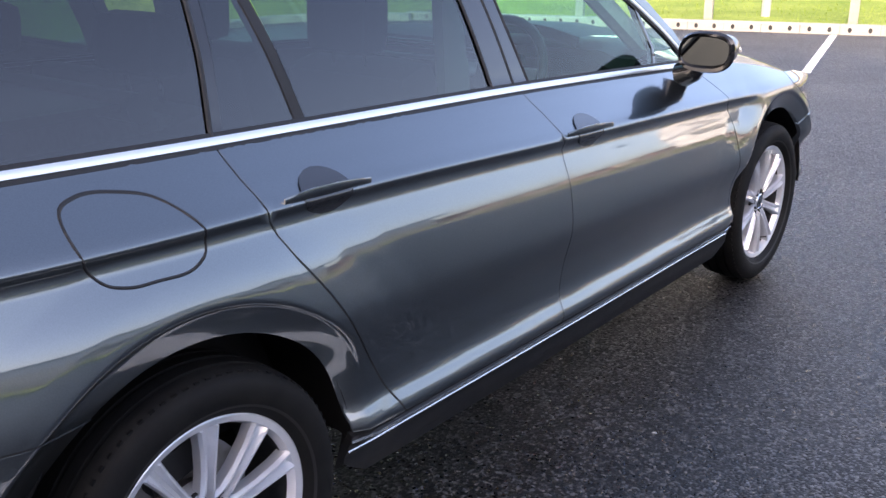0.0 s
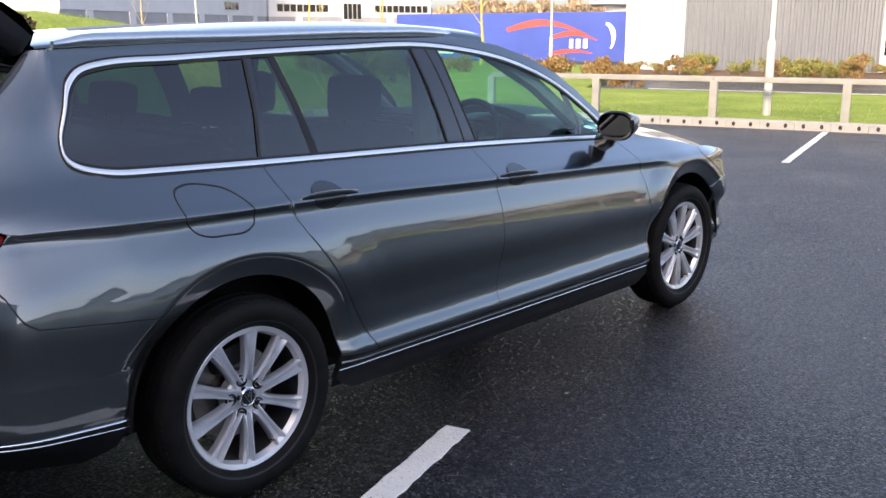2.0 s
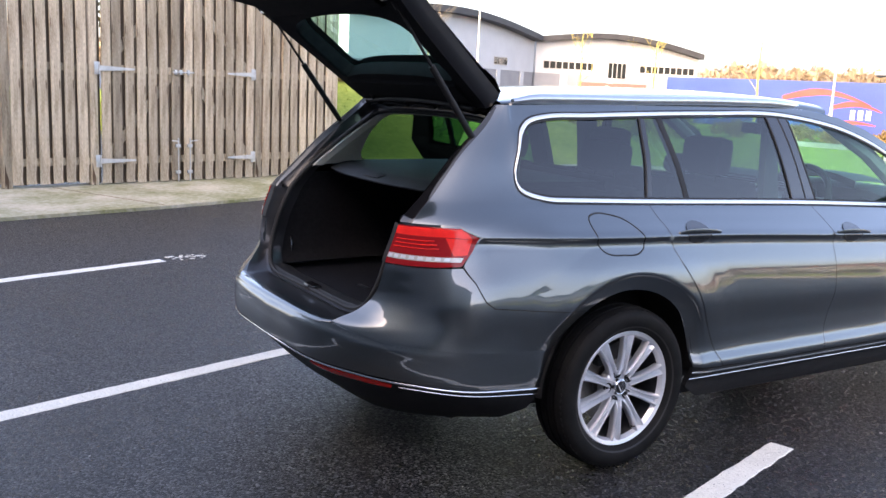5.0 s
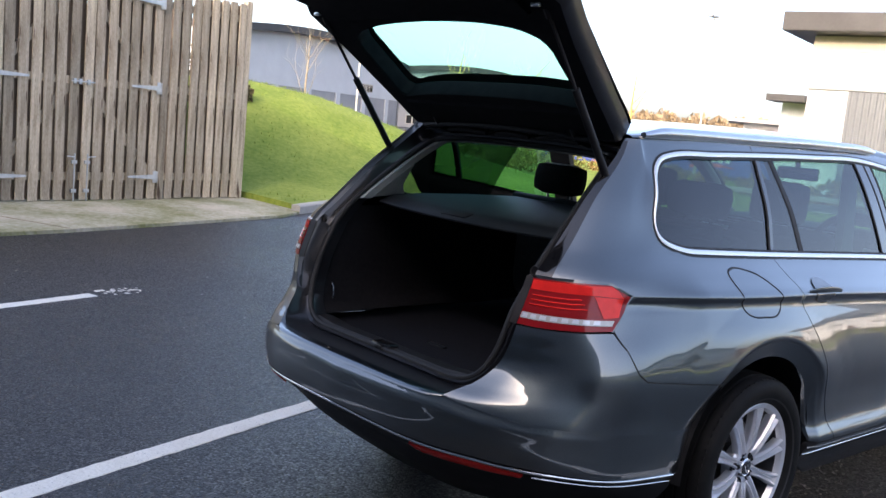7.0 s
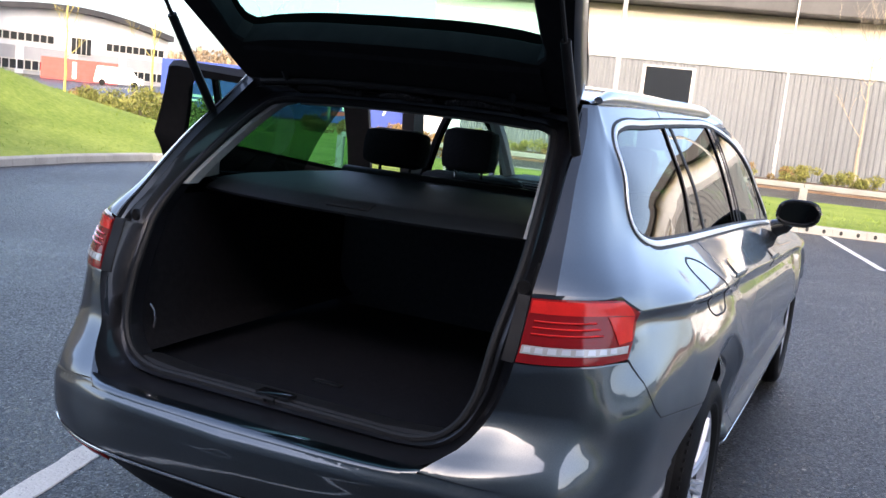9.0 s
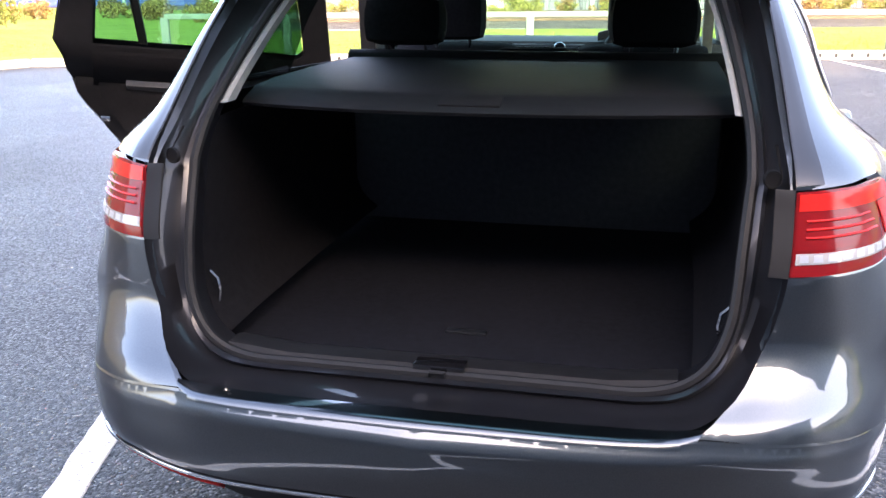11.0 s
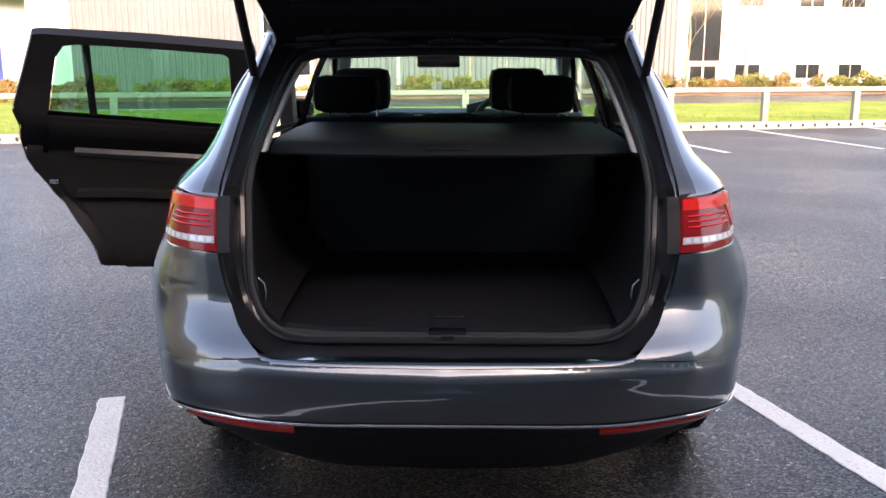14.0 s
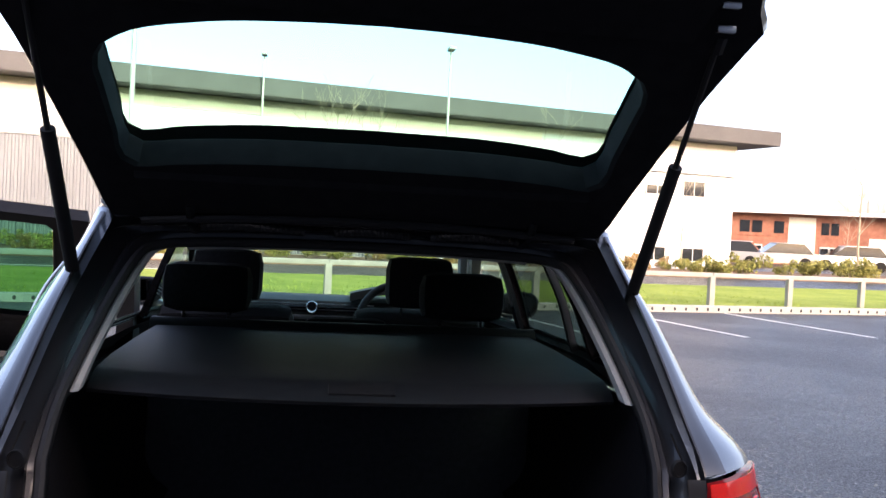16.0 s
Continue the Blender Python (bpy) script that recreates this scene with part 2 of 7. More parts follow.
TIMBER = pbr("weathered_timber", (0.23, 0.175, 0.115), (0.66, 0.58, 0.45), scale=2.2, rough=0.85, bump=0.5, bump_scale=40, fine=0.45,
             stretch=(9, 9, 0.7), per_object=0.34, speck=((0.11, 0.07, 0.045), 3.2, 0.66))
# copy of the weathered timber with the gaps' shade put into its colour
TIMBER_SHADED = pbr("shaded_timber", (0.13, 0.10, 0.075), (0.24, 0.19, 0.145), scale=2.2, rough=0.9, bump=0.4, bump_scale=40, stretch=(9, 9, 0.7), per_object=0.2)
FENCEWOOD = pbr("cream_fence_timber", (0.26, 0.255, 0.225), (0.34, 0.335, 0.30), scale=3, rough=0.8, bump=0.3, bump_scale=50)
GALV = pbr("galvanised_steel", (0.52, 0.55, 0.58), (0.66, 0.68, 0.70), scale=18, rough=0.42, metal=0.85)
CLAD = pbr("pale_grey_cladding", (0.108, 0.121, 0.134), (0.128, 0.142, 0.156), scale=0.5, rough=0.5)
CLAD_WHITE = pbr("white_cladding", (0.50, 0.53, 0.56), (0.56, 0.59, 0.62), scale=0.4, rough=0.5)
CLAD_CREAM = pbr("cream_cladding", (0.58, 0.54, 0.44), (0.64, 0.60, 0.50), scale=0.5, rough=0.5)
CLAD_GREY = pbr("mid_grey_cladding", (0.25, 0.26, 0.28), (0.30, 0.31, 0.33), scale=0.5, rough=0.5)
ROOF_DARK = pbr("dark_roof_metal", (0.030, 0.030, 0.033), (0.045, 0.045, 0.048), scale=0.7, rough=0.6)
WIN_DARK = pbr("dark_window_glass", (0.015, 0.018, 0.022), rough=0.08, coat=0.5)
BRICK = pbr("red_brick", (0.22, 0.085, 0.055), (0.30, 0.13, 0.085), scale=3, rough=0.9)
BLUE = pbr("blue_container_paint", (0.020, 0.050, 0.26), (0.028, 0.065, 0.32), scale=0.8, rough=0.45)
RED_PAINT = pbr("red_paint", (0.50, 0.045, 0.035), (0.58, 0.06, 0.05), scale=2, rough=0.45)
WHITE_PAINT = pbr("white_paint", (0.74, 0.74, 0.74), (0.80, 0.80, 0.80), scale=2, rough=0.4)
POLE = pbr("pale_pole_paint", (0.40, 0.39, 0.36), (0.50, 0.49, 0.46), scale=4, rough=0.5)
SHADE_WALL = pbr("shade_wall_cladding", (0.10, 0.105, 0.115), (0.14, 0.145, 0.155), scale=0.4, rough=0.5)


# ---- helpers of this scene ----
def part(name, bm, material, parent=None, label="", smooth=True, normals=None):
    """One bmesh (or mesh) as one mesh object, under a thing or a part."""
    if isinstance(bm, bmesh.types.BMesh):
        me = bpy.data.meshes.new(name)
        bm.to_mesh(me)
        bm.free()
    else:
        me = bm
    if smooth:
        me.polygons.foreach_set("use_smooth", [True] * len(me.polygons))
        if normals is None:
            me.set_sharp_from_angle(angle=radians(38))
    if normals is not None:
        me.normals_split_custom_set_from_vertices(normals)
    me.materials.append(material)
    ob = new(name, me)
    if parent:
        ob.parent = parent
    if label:
        ob["label"] = label
    return ob


def thing(name, label, category, at=(0, 0, 0), turn=0.0, group="", kind=""):
    e = new(name)
    e.empty_display_size = 0.1
    e.matrix_basis = pose(*at, 0, 0, turn)
    return tagged(e, label, category, group, kind)


def box(bm, lo, hi, bevel=0.0, m=None):
    """An upright box from corner to corner, with rounded edges."""
    c, s = [(a + b) / 2 for a, b in zip(lo, hi)], [abs(b - a) for a, b in zip(lo, hi)]
    r = bmesh.ops.create_cube(bm, size=1.0, matrix=Matrix.Translation(c) @ Matrix.Diagonal((*s, 1)))
    vs = r["verts"]
    if bevel:
        es = list({e for v in vs for e in v.link_edges})
        r = bmesh.ops.bevel(bm, geom=es, offset=bevel, segments=2, profile=0.6, affect="EDGES", clamp_overlap=True)
        vs = list({v for f in r["faces"] for v in f.verts} | {v for v in vs if v.is_valid})
    if m is not None:
        bmesh.ops.transform(bm, matrix=m, verts=[v for v in vs if v.is_valid])
    return bm


def bx(lo, hi, bevel=0.0, m=None):
    return box(bmesh.new(), lo, hi, bevel, m)


def grid(bm, rows, closed=False, cap=False):
    """Faces between rows of points of equal length."""
    vs = [[bm.verts.new(p) for p in row] for row in rows]
    for a, b in zip(vs, vs[1:]):
        n = len(a)
        for i in range(n if closed else n - 1):
            j = (i + 1) % n
            bm.faces.new((a[i], a[j], b[j], b[i]))
    if cap:
        bm.faces.new(vs[0][::-1])
        bm.faces.new(vs[-1])
    return bm


def tube(bm, pts, r, n=8, cap=True):
    """A round bar along points; r a radius or one for each point."""
    pts = [Vector(p) for p in pts]
    rs = r if isinstance(r, (list, tuple)) else [r] * len(pts)
    rows, side = [], None
    for i, p in enumerate(pts):
        d = (pts[min(i + 1, len(pts) - 1)] - pts[max(i - 1, 0)]).normalized()
        if side is None:
            side = d.orthogonal().normalized()
        side = (side - d * side.dot(d)).normalized()
        up = d.cross(side)
        rows.append([p + rs[i] * (math.cos(2 * math.pi * k / n) * side + math.sin(2 * math.pi * k / n) * up) for k in range(n)])
    return grid(bm, rows, True, cap)


def lathe(bm, profile, n=48, axis="x"):
    """A turned body: profile rows of (radius, along)."""
    rows = []
    for r, a in profile:
        row = []
        for k in range(n):
            w = 2 * math.pi * k / n
            row.append((a, r * math.cos(w), r * math.sin(w)) if axis == "x" else (r * math.cos(w), r * math.sin(w), a))
        rows.append(row)
    return grid(bm, rows, True)


def prism(bm, poly, lo, hi, axis="z"):
    """A flat outline pushed from lo to hi along an axis; outline coordinates are the two other axes in order."""
    def at(p, h):
        return {"z": (p[0], p[1], h), "y": (p[0], h, p[1]), "x": (h, p[0], p[1])}[axis]
    return grid(bm, [[at(p, lo) for p in poly], [at(p, hi) for p in poly]], True, True)


def finish(bm):
    bmesh.ops.recalc_face_normals(bm, faces=bm.faces)
    return bm


def mirrored(bm):
    """Adds the other half across x = 0 and welds the seam."""
    g = bmesh.ops.duplicate(bm, geom=bm.verts[:] + bm.edges[:] + bm.faces[:])["geom"]
    vs = [v for v in g if isinstance(v, bmesh.types.BMVert)]
    for v in vs:
        v.co.x = -v.co.x
    bmesh.ops.reverse_faces(bm, faces=[f for f in g if isinstance(f, bmesh.types.BMFace)])
    bmesh.ops.remove_doubles(bm, verts=bm.verts, dist=0.0008)
    return bm


# the car park's own axes: a along the rows of bays, b across them
AV, BV = Vector((0.9718, 0.2359, 0)), Vector((-0.2359, 0.9718, 0))
TURN = math.degrees(math.atan2(0.2359, 0.9718))


def ab(a, b, z=0.0):
    return AV * a + BV * b + Vector((0, 0, z))


# ---- ground ----
bm = bmesh.new()
bmesh.ops.create_grid(bm, x_segments=24, y_segments=24, size=350)
tagged(part("ground", bm, ASPHALT, smooth=False), "dark damp tarmac car park with loose pale grit", "tarmac", kind="structure")


def bay_line(a0, b0, a1, b1, label, w=0.105):
    """A painted line from one end to the other with slightly ragged edges."""
    rng = random.Random(int(1000 * (a0 + 3 * b0)))
    p, q = ab(a0, b0), ab(a1, b1)
    d = (q - p).normalized()
    s = Vector((-d.y, d.x, 0))
    n = max(8, int((q - p).length / 0.05))
    rows = []
    for i in range(n + 1):
        c = p + (q - p) * i / n
        e0, e1 = rng.uniform(-0.004, 0.004), rng.uniform(-0.004, 0.004)
        rows.append([c + s * (w / 2 + e0) + Vector((0, 0, 0.001)), c + s * (w / 2 - 0.004 + e0) + Vector((0, 0, 0.004)),
                     c - s * (w / 2 - 0.004 + e1) + Vector((0, 0, 0.004)), c - s * (w / 2 + e1) + Vector((0, 0, 0.001))])
    tagged(part("bay_line", finish(grid(bmesh.new(), rows)), ROADPAINT, smooth=False), label, "road marking", "parking bay lines", "structure")


# bay lines beside the car, and those of the far row
bay_line(1.171, 0.545, 1.39, -4.3, "worn white bay line beside the rear wheel")
bay_line(-1.236, 0.53, -1.06, -4.3, "worn white bay line behind the bumper")
bay_line(-3.75, 0.41, -3.53, -4.4, "worn white bay line with a chipped end")
for k, a in enumerate((1.09, 3.52, 5.94, 8.40, 10.85)):
    bay_line(a, 8.5, a, 12.1, "thin white bay line running to the kerb", 0.09)
bay_line(-4.2, 21.3, 2.0, 21.3, "thin white line on the access road", 0.12)
rng = random.Random(5)
bm = bmesh.new()
for k in range(230):
    p = ab(rng.uniform(-6, 8), rng.uniform(-4, 9))
    s = rng.uniform(0.0025, 0.006) * (2.0 if rng.random() < 0.06 else 1.0)
    bmesh.ops.create_icosphere(bm, subdivisions=1, radius=s, matrix=Matrix.Translation((p.x, p.y, s * 0.4)) @ pose(0, 0, 0, 0, 0, rng.uniform(0, 360)) @ Matrix.Diagonal((rng.uniform(0.6, 1.7), 1, 0.55, 1)))
tagged(part("grit", bm, KERB), "loose pale stone chips scattered on the tarmac", "grit", kind="stuff")
# crumbs of paint broken off the end of the far bay line
bm = bmesh.new()
for k in range(26):
    p = ab(-3.75 + rng.uniform(-0.10, 0.14), 0.46 + rng.uniform(0, 0.34))
    s = rng.uniform(0.01, 0.028)
    bmesh.ops.create_circle(bm, cap_ends=True, segments=6, radius=s, matrix=Matrix.Translation((p.x, p.y, 0.004)) @ Matrix.Diagonal((1, rng.uniform(0.4, 1), 1, 1)))
tagged(part("paint_chips", bm, ROADPAINT, smooth=False), "broken crumbs of white line paint", "paint chips", kind="stuff")

# ---- lawns with their rise ----
LEFT_EDGE = [(-7.9, 3.75), (-8.9, 5.4), (-9.3, 7.2), (-9.45, 8.9), (-9.0, 10.05), (-7.9, 10.45)]


EDGE_LINE = [Vector((-9.3, 3.72))] + [Vector(p) for p in LEFT_EDGE] + [Vector(ab(-5.2, 12.3).xy), Vector(ab(-5.2, 19.3).xy)]


def lawn_height(x, y):
    """The bank that rises beside the timber enclosure, down to the kerb all round."""
    p, best = Vector((x, y)), 99.0
    for a, b in zip(EDGE_LINE, EDGE_LINE[1:]):
        t = max(0.0, min(1.0, (p - a).dot(b - a) / (b - a).length_squared))
        best = min(best, (a + (b - a) * t - p).length)
    k = min(1.0, best / 4.5)
    h = 1.75 * math.exp(-((x + 15.5) / 6.0) ** 2 - ((y - 6.5) / 5.0) ** 2)
    return 0.105 + h * k * k * (3 - 2 * k) + 0.02 * min(1, best) * noise.noise((x * 0.9, y * 0.9, 0))


def sheet(outline, step, height):
    """A meshed outline in plan, raised by a height for each place."""
    xs, ys = [p[0] for p in outline], [p[1] for p in outline]
    pts = [Vector(p[:2]) for p in outline]
    n = len(pts)
    def inside(x, y):
        c = False
        for i in range(n):
            (x1, y1), (x2, y2) = pts[i], pts[i - 1]
            if (y1 > y) != (y2 > y) and x < (x2 - x1) * (y - y1) / (y2 - y1) + x1:
                c = not c
        return c
    inner = []
    gx = min(xs)
    while gx < max(xs):
        gy = min(ys)
        while gy < max(ys):
            x, y = gx + random.uniform(-0.2, 0.2) * step, gy + random.uniform(-0.2, 0.2) * step
            if inside(x, y):
                inner.append(Vector((x, y)))
            gy += step
        gx += step
    co, fs = triangles(pts + inner, [(i, (i + 1) % n) for i in range(n)], [pts])
    bm = bmesh.new()
    vs = [bm.verts.new((p.x, p.y, height(p.x, p.y))) for p in co]
    for f in fs:
        bm.faces.new([vs[i] for i in f])
    rim = [e for e in bm.edges if e.is_boundary]
    for e in rim:                                      # turf edge down into the ground
        a, b = e.verts
        bm.faces.new((a, b, bm.verts.new((b.co.x, b.co.y, -0.02)), bm.verts.new((a.co.x, a.co.y, -0.02))))
    return finish(bm)


def triangles(pts, edges, loops):
    """Triangles of the points that lie inside the first loop and outside the others."""
    co, _, fs, *_ = delaunay_2d_cdt(pts, edges, [], 0, 1e-6)
    C = np.array([[sum(co[i].x for i in f) / len(f), sum(co[i].y for i in f) / len(f)] for f in fs])
    keep = np.zeros(len(C), bool)
    for lp in loops:
        L = np.array([tuple(q)[:2] for q in lp], float)
        for (x1, y1), (x2, y2) in zip(L, np.roll(L, 1, 0)):
            keep ^= ((y1 > C[:, 1]) != (y2 > C[:, 1])) & (C[:, 0] < (x2 - x1) * (C[:, 1] - y1) / (y2 - y1 + 1e-12) + x1)
    return co, [f for f, k in zip(fs, keep) if k]


def dense(poly, step=0.6, closed=True):
    out = []
    m = len(poly)
    for i in range(m if closed else m - 1):
        p, q = Vector(poly[i]), Vector(poly[(i + 1) % m])
        k = max(1, int((q - p).length / step))
        out += [tuple(p + (q - p) * j / k) for j in range(k)]
    return out if closed else out + [tuple(poly[-1])]


KB = 12.2
front_a, front_z = ab(-5.2, KB + 0.13), ab(45, KB + 0.13)
far_a, far_z = ab(-5.2, 19.3), ab(45, 19.3)
front_lawn = dense([tuple(p.xy) for p in (front_a, front_z, far_z, far_a)], 2.0)
tagged(part("front_lawn", sheet(front_lawn, 1.6, lambda x, y: 0.10 + 0.03 * noise.noise((x * 0.5, y * 0.5, 2))), GRASS), "bright green mown verge behind the kerb", "grass", kind="structure")
left_lawn = dense([(-8.02, 3.8), (-9.0, 5.45), (-9.42, 7.2), (-9.57, 8.95), (-9.1, 10.15), (-7.95, 10.58), tuple(ab(-5.2, KB + 0.13).xy), tuple(far_a.xy), (-16, 30), (-60, 40), (-60, -4), (-11.5, 3.75)], 1.2)
tagged(part("grass_bank", sheet(left_lawn, 1.0, lawn_height), GRASS), "green grass bank rising beside the timber enclosure", "grass", kind="structure")
bm = bmesh.new()
rng = random.Random(8)
for k in range(9000):
    if k < 5200:
        p = ab(rng.uniform(-5, 14), KB + 0.15 + abs(rng.gauss(0, 2.4)))
        z = 0.10
    else:
        p = Vector((rng.uniform(-17, -8.2), rng.uniform(3.9, 12), 0))
        if p.x > -8.1 - 0.6 * max(0, min(p.y - 3.8, 2.0)) - 0.2:
            continue
        z = lawn_height(p.x, p.y)
    h, w, t = rng.uniform(0.025, 0.06), rng.uniform(0.006, 0.012), rng.uniform(0, 6.28)
    s, l = Vector((math.cos(t), math.sin(t), 0)) * w, Vector((rng.uniform(-1, 1), rng.uniform(-1, 1), 0)) * h * 0.5
    q = Vector((p.x, p.y, z - 0.005))
    bm.faces.new([bm.verts.new(q - s), bm.verts.new(q + s), bm.verts.new(q + l + Vector((0, 0, h)))])
tagged(part("grass_tufts", bm, GRASS, smooth=False), "short tufts of green grass", "grass", kind="stuff")

# ---- kerbs ----
kerb = thing("kerb_front", "pale concrete drainage kerb with a row of dark inlet holes", "kerb", kind="structure")
bm_unit = bmesh.new()
prof = [(0.0, 0.0), (0.0, 0.115), (0.02, 0.13), (0.15, 0.13), (0.15, 0.0)]
prism(bm_unit, [(p[0], p[1]) for p in prof], -0.247, 0.247, "x")
finish(bm_unit)
me_unit = bpy.data.meshes.new("kerb_unit")
bm_unit.to_mesh(me_unit)
bm_unit.free()
me_unit.materials.append(KERB)
bm_hole = bmesh.new()
hp = [(0.026 * math.cos(w), 0.062 + 0.034 * math.sin(w)) for w in [2 * math.pi * i / 12 for i in range(12)]]
grid(bm_hole, [[(x, -0.003, z) for x, z in hp], [(x * 0.9, 0.0, z) for x, z in hp], [(x * 0.8, 0.09, z) for x, z in hp]], True, True)
finish(bm_hole)
me_hole = bpy.data.meshes.new("inlet_hole")
bm_hole.to_mesh(me_hole)
bm_hole.free()
me_hole.materials.append(RUBBER)
for k in range(100):
    a = -5.1 + 0.5 * k
    p = ab(a, KB)
    u = new("kerb_unit", me_unit)
    u.parent, u.matrix_basis = kerb, pose(p.x, p.y, 0, 0, 0, TURN)
    for s in (-0.125, 0.125):
        if k < 64:
            q = ab(a + s, KB)
            h = new("inlet_hole", me_hole)
            h.parent, h.matrix_basis = kerb, pose(q.x, q.y, 0, 0, 0, TURN)
left_kerb = thing("kerb_left", "pale concrete kerb curving round the grass bank", "kerb", kind="structure")
line = dense(LEFT_EDGE + [tuple(ab(-5.35, KB).xy)], 0.45, False)
for p, q in zip(line, line[1:]):
    p, q = Vector((*p, 0)), Vector((*q, 0))
    d = (q - p).normalized()
    s = Vector((-d.y, d.x, 0))
    if s.x > 0:
        s = -s
    rows = [[c + s * o + Vector((0, 0, z)) for o, z in ((0, 0), (0, 0.095), (0.02, 0.115), (0.13, 0.118), (0.13, 0))] for c in (p + d * 0.003, q - d * 0.003)]
    part("kerb_unit", finish(grid(bmesh.new(), rows, True, True)), KERB, left_kerb, smooth=False)

# ---- low rail fence along the verge ----
fence = thing("rail_fence", "low cream timber rail fence on square posts", "fence")
PB = 12.66
post_bm = bx((-0.06, -0.05, 0.02), (0.06, 0.05, 0.68), 0.008)
post_me = None
for k in range(-2, 22):
    p = ab(-0.65 + 1.93 * k, PB)
    if post_me is None:
        o = part("post", post_bm, FENCEWOOD, fence)
        post_me = o.data
    else:
        o = new("post", post_me)
        o.parent = fence
    o.matrix_basis = pose(p.x, p.y, 0.0, 0, 0, TURN)
for k in range(-2, 21, 2):
    p, q = ab(-0.65 + 1.93 * k, PB, 0.70), ab(-0.65 + 1.93 * (k + 2), PB, 0.70)
    o = part("rail", bx((0.004, -0.048, -0.042), ((q - p).length - 0.004, 0.048, 0.042), 0.012), FENCEWOOD, fence)
    o.matrix_basis = pose(p.x, p.y, p.z, 0, 0, TURN)

# ---- timber bin enclosure with double gates, on a concrete apron ----
ENC = Vector((-8.68, 0.98, 0))                  # along b from this place on its front
def enc(along, out, z):
    return ENC + BV * along + AV * out + Vector((0, 0, z))
apron = [tuple(enc(*p, 0).xy) for p in ((-3.6, 2.05), (-1.2, 1.98), (0.0, 1.86), (1.2, 1.72), (2.0, 1.62), (2.85, 1.25), (2.85, -0.2), (-3.6, -0.2))]
slab_rows = [[(x, y, 0.0) for x, y in dense(apron, 0.5)], [(x, y, 0.035) for x, y in dense(apron, 0.5)]]
bm = grid(bmesh.new(), slab_rows, True)
bm.faces.new(bm.verts[len(slab_rows[0]):])
tagged(part("concrete_apron", finish(bm), CONCRETE, smooth=False), "pale stained concrete apron with mossy patches", "concrete slab", kind="structure")
bm = bmesh.new()
p, q = enc(-1.55, 0.05, 0.037), enc(-1.15, 1.95, 0.037)
d = (q - p).normalized()
s = Vector((-d.y, d.x, 0)) * 0.012
grid(bm, [[p + s, p - s], [q + s, q - s]])
tagged(part("slab_joint", bm, SOIL, smooth=False), "dark mossy joint across the concrete apron", "slab joint", kind="structure")

enclosure = thing("bin_enclosure", "tall weathered timber enclosure with double gates and staggered boards", "timber enclosure")
H_ENC = 2.75
def board_mesh(w, h, th):
    bm = bx((-w / 2, 0, 0.0), (w / 2, th, h), 0.006)
    me = bpy.data.meshes.new("board")
    bm.to_mesh(me)
    bm.free()
    return me
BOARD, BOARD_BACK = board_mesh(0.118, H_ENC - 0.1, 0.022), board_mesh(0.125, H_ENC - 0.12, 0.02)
BOARD.materials.append(TIMBER), BOARD_BACK.materials.append(TIMBER_SHADED)
rng = random.Random(12)
def run_boards(parent, a0, a1, zlow, pitch=0.168, out=0.0, along_front=True, side_at=None, side_sign=1):
    """Front boards with gaps, and a staggered row behind the rails."""
    n = int(round((a1 - a0) / pitch))
    for i in range(n):
        c = a0 + (i + 0.5) * (a1 - a0) / n
        for back in (False, True):
            x = c + (pitch / 2 if back else 0) + rng.uniform(-0.006, 0.006)
            if back and i == n - 1:
                continue
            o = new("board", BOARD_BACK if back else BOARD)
            o.parent = parent
            off = out - 0.075 if back else out
            if along_front:
                p = enc(x, off, zlow + rng.uniform(-0.012, 0.012))
                o.matrix_basis = pose(p.x, p.y, p.z, 0, rng.uniform(-0.35, 0.35), TURN + 90)
            else:
                p = enc(side_at - side_sign * (0.075 if back else 0), x, zlow + rng.uniform(-0.012, 0.012))
                o.matrix_basis = pose(p.x, p.y, p.z, 0, rng.uniform(-0.3, 0.3), TURN + (0 if side_sign < 0 else 180))
def rail_bar(parent, a0, a1, z, out, h=0.09, th=0.045, name="rail", mat=TIMBER):
    o = part(name, bx((0, 0, -h / 2), (a1 - a0, th, h / 2), 0.006), mat, parent)
    p = enc(a0, out, z)
    o.matrix_basis = pose(p.x, p.y, p.z, 0, 0, TURN + 90)
    return o
def post_bar(parent, a, out, w=0.1, z0=0.03, z1=H_ENC, name="gate_post", mat=TIMBER):
    o = part(name, bx((-w / 2, -w / 2, z0), (w / 2, w / 2, z1), 0.008), mat, parent)
    p = enc(a, out, 0)
    o.matrix_basis = pose(p.x, p.y, 0, 0, 0, TURN)
# TURN + 90 makes a board's thickness point to -a; boards are set so that the outer face is proud of the rails
run_boards(enclosure, -2.0, -1.05, 0.07)
run_boards(enclosure, 1.42, 2.7, 0.05)
for z in (0.33, 1.45, 2.5):
    rail_bar(enclosure, -2.0, -1.05, z, -0.025)
    rail_bar(enclosure, 1.42, 2.7, z, -0.025)
post_bar(enclosure, -1.0, -0.052)
post_bar(enclosure, 1.37, -0.052)
# added strips behind the gate gaps, shade-coloured, to keep the slits dark
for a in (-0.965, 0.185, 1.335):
    post_bar(enclosure, a, -0.19, 0.18, 0.05, H_ENC - 0.06, "cover_strip", TIMBER_SHADED)
post_bar(enclosure, -2.03, -0.06)
post_bar(enclosure, 2.73, -0.06)
run_boards(enclosure, -3.6, -0.05, 0.06, along_front=False, side_at=-2.03, side_sign=-1)
run_boards(enclosure, -3.6, -0.05, 0.06, along_front=False, side_at=2.76, side_sign=1)
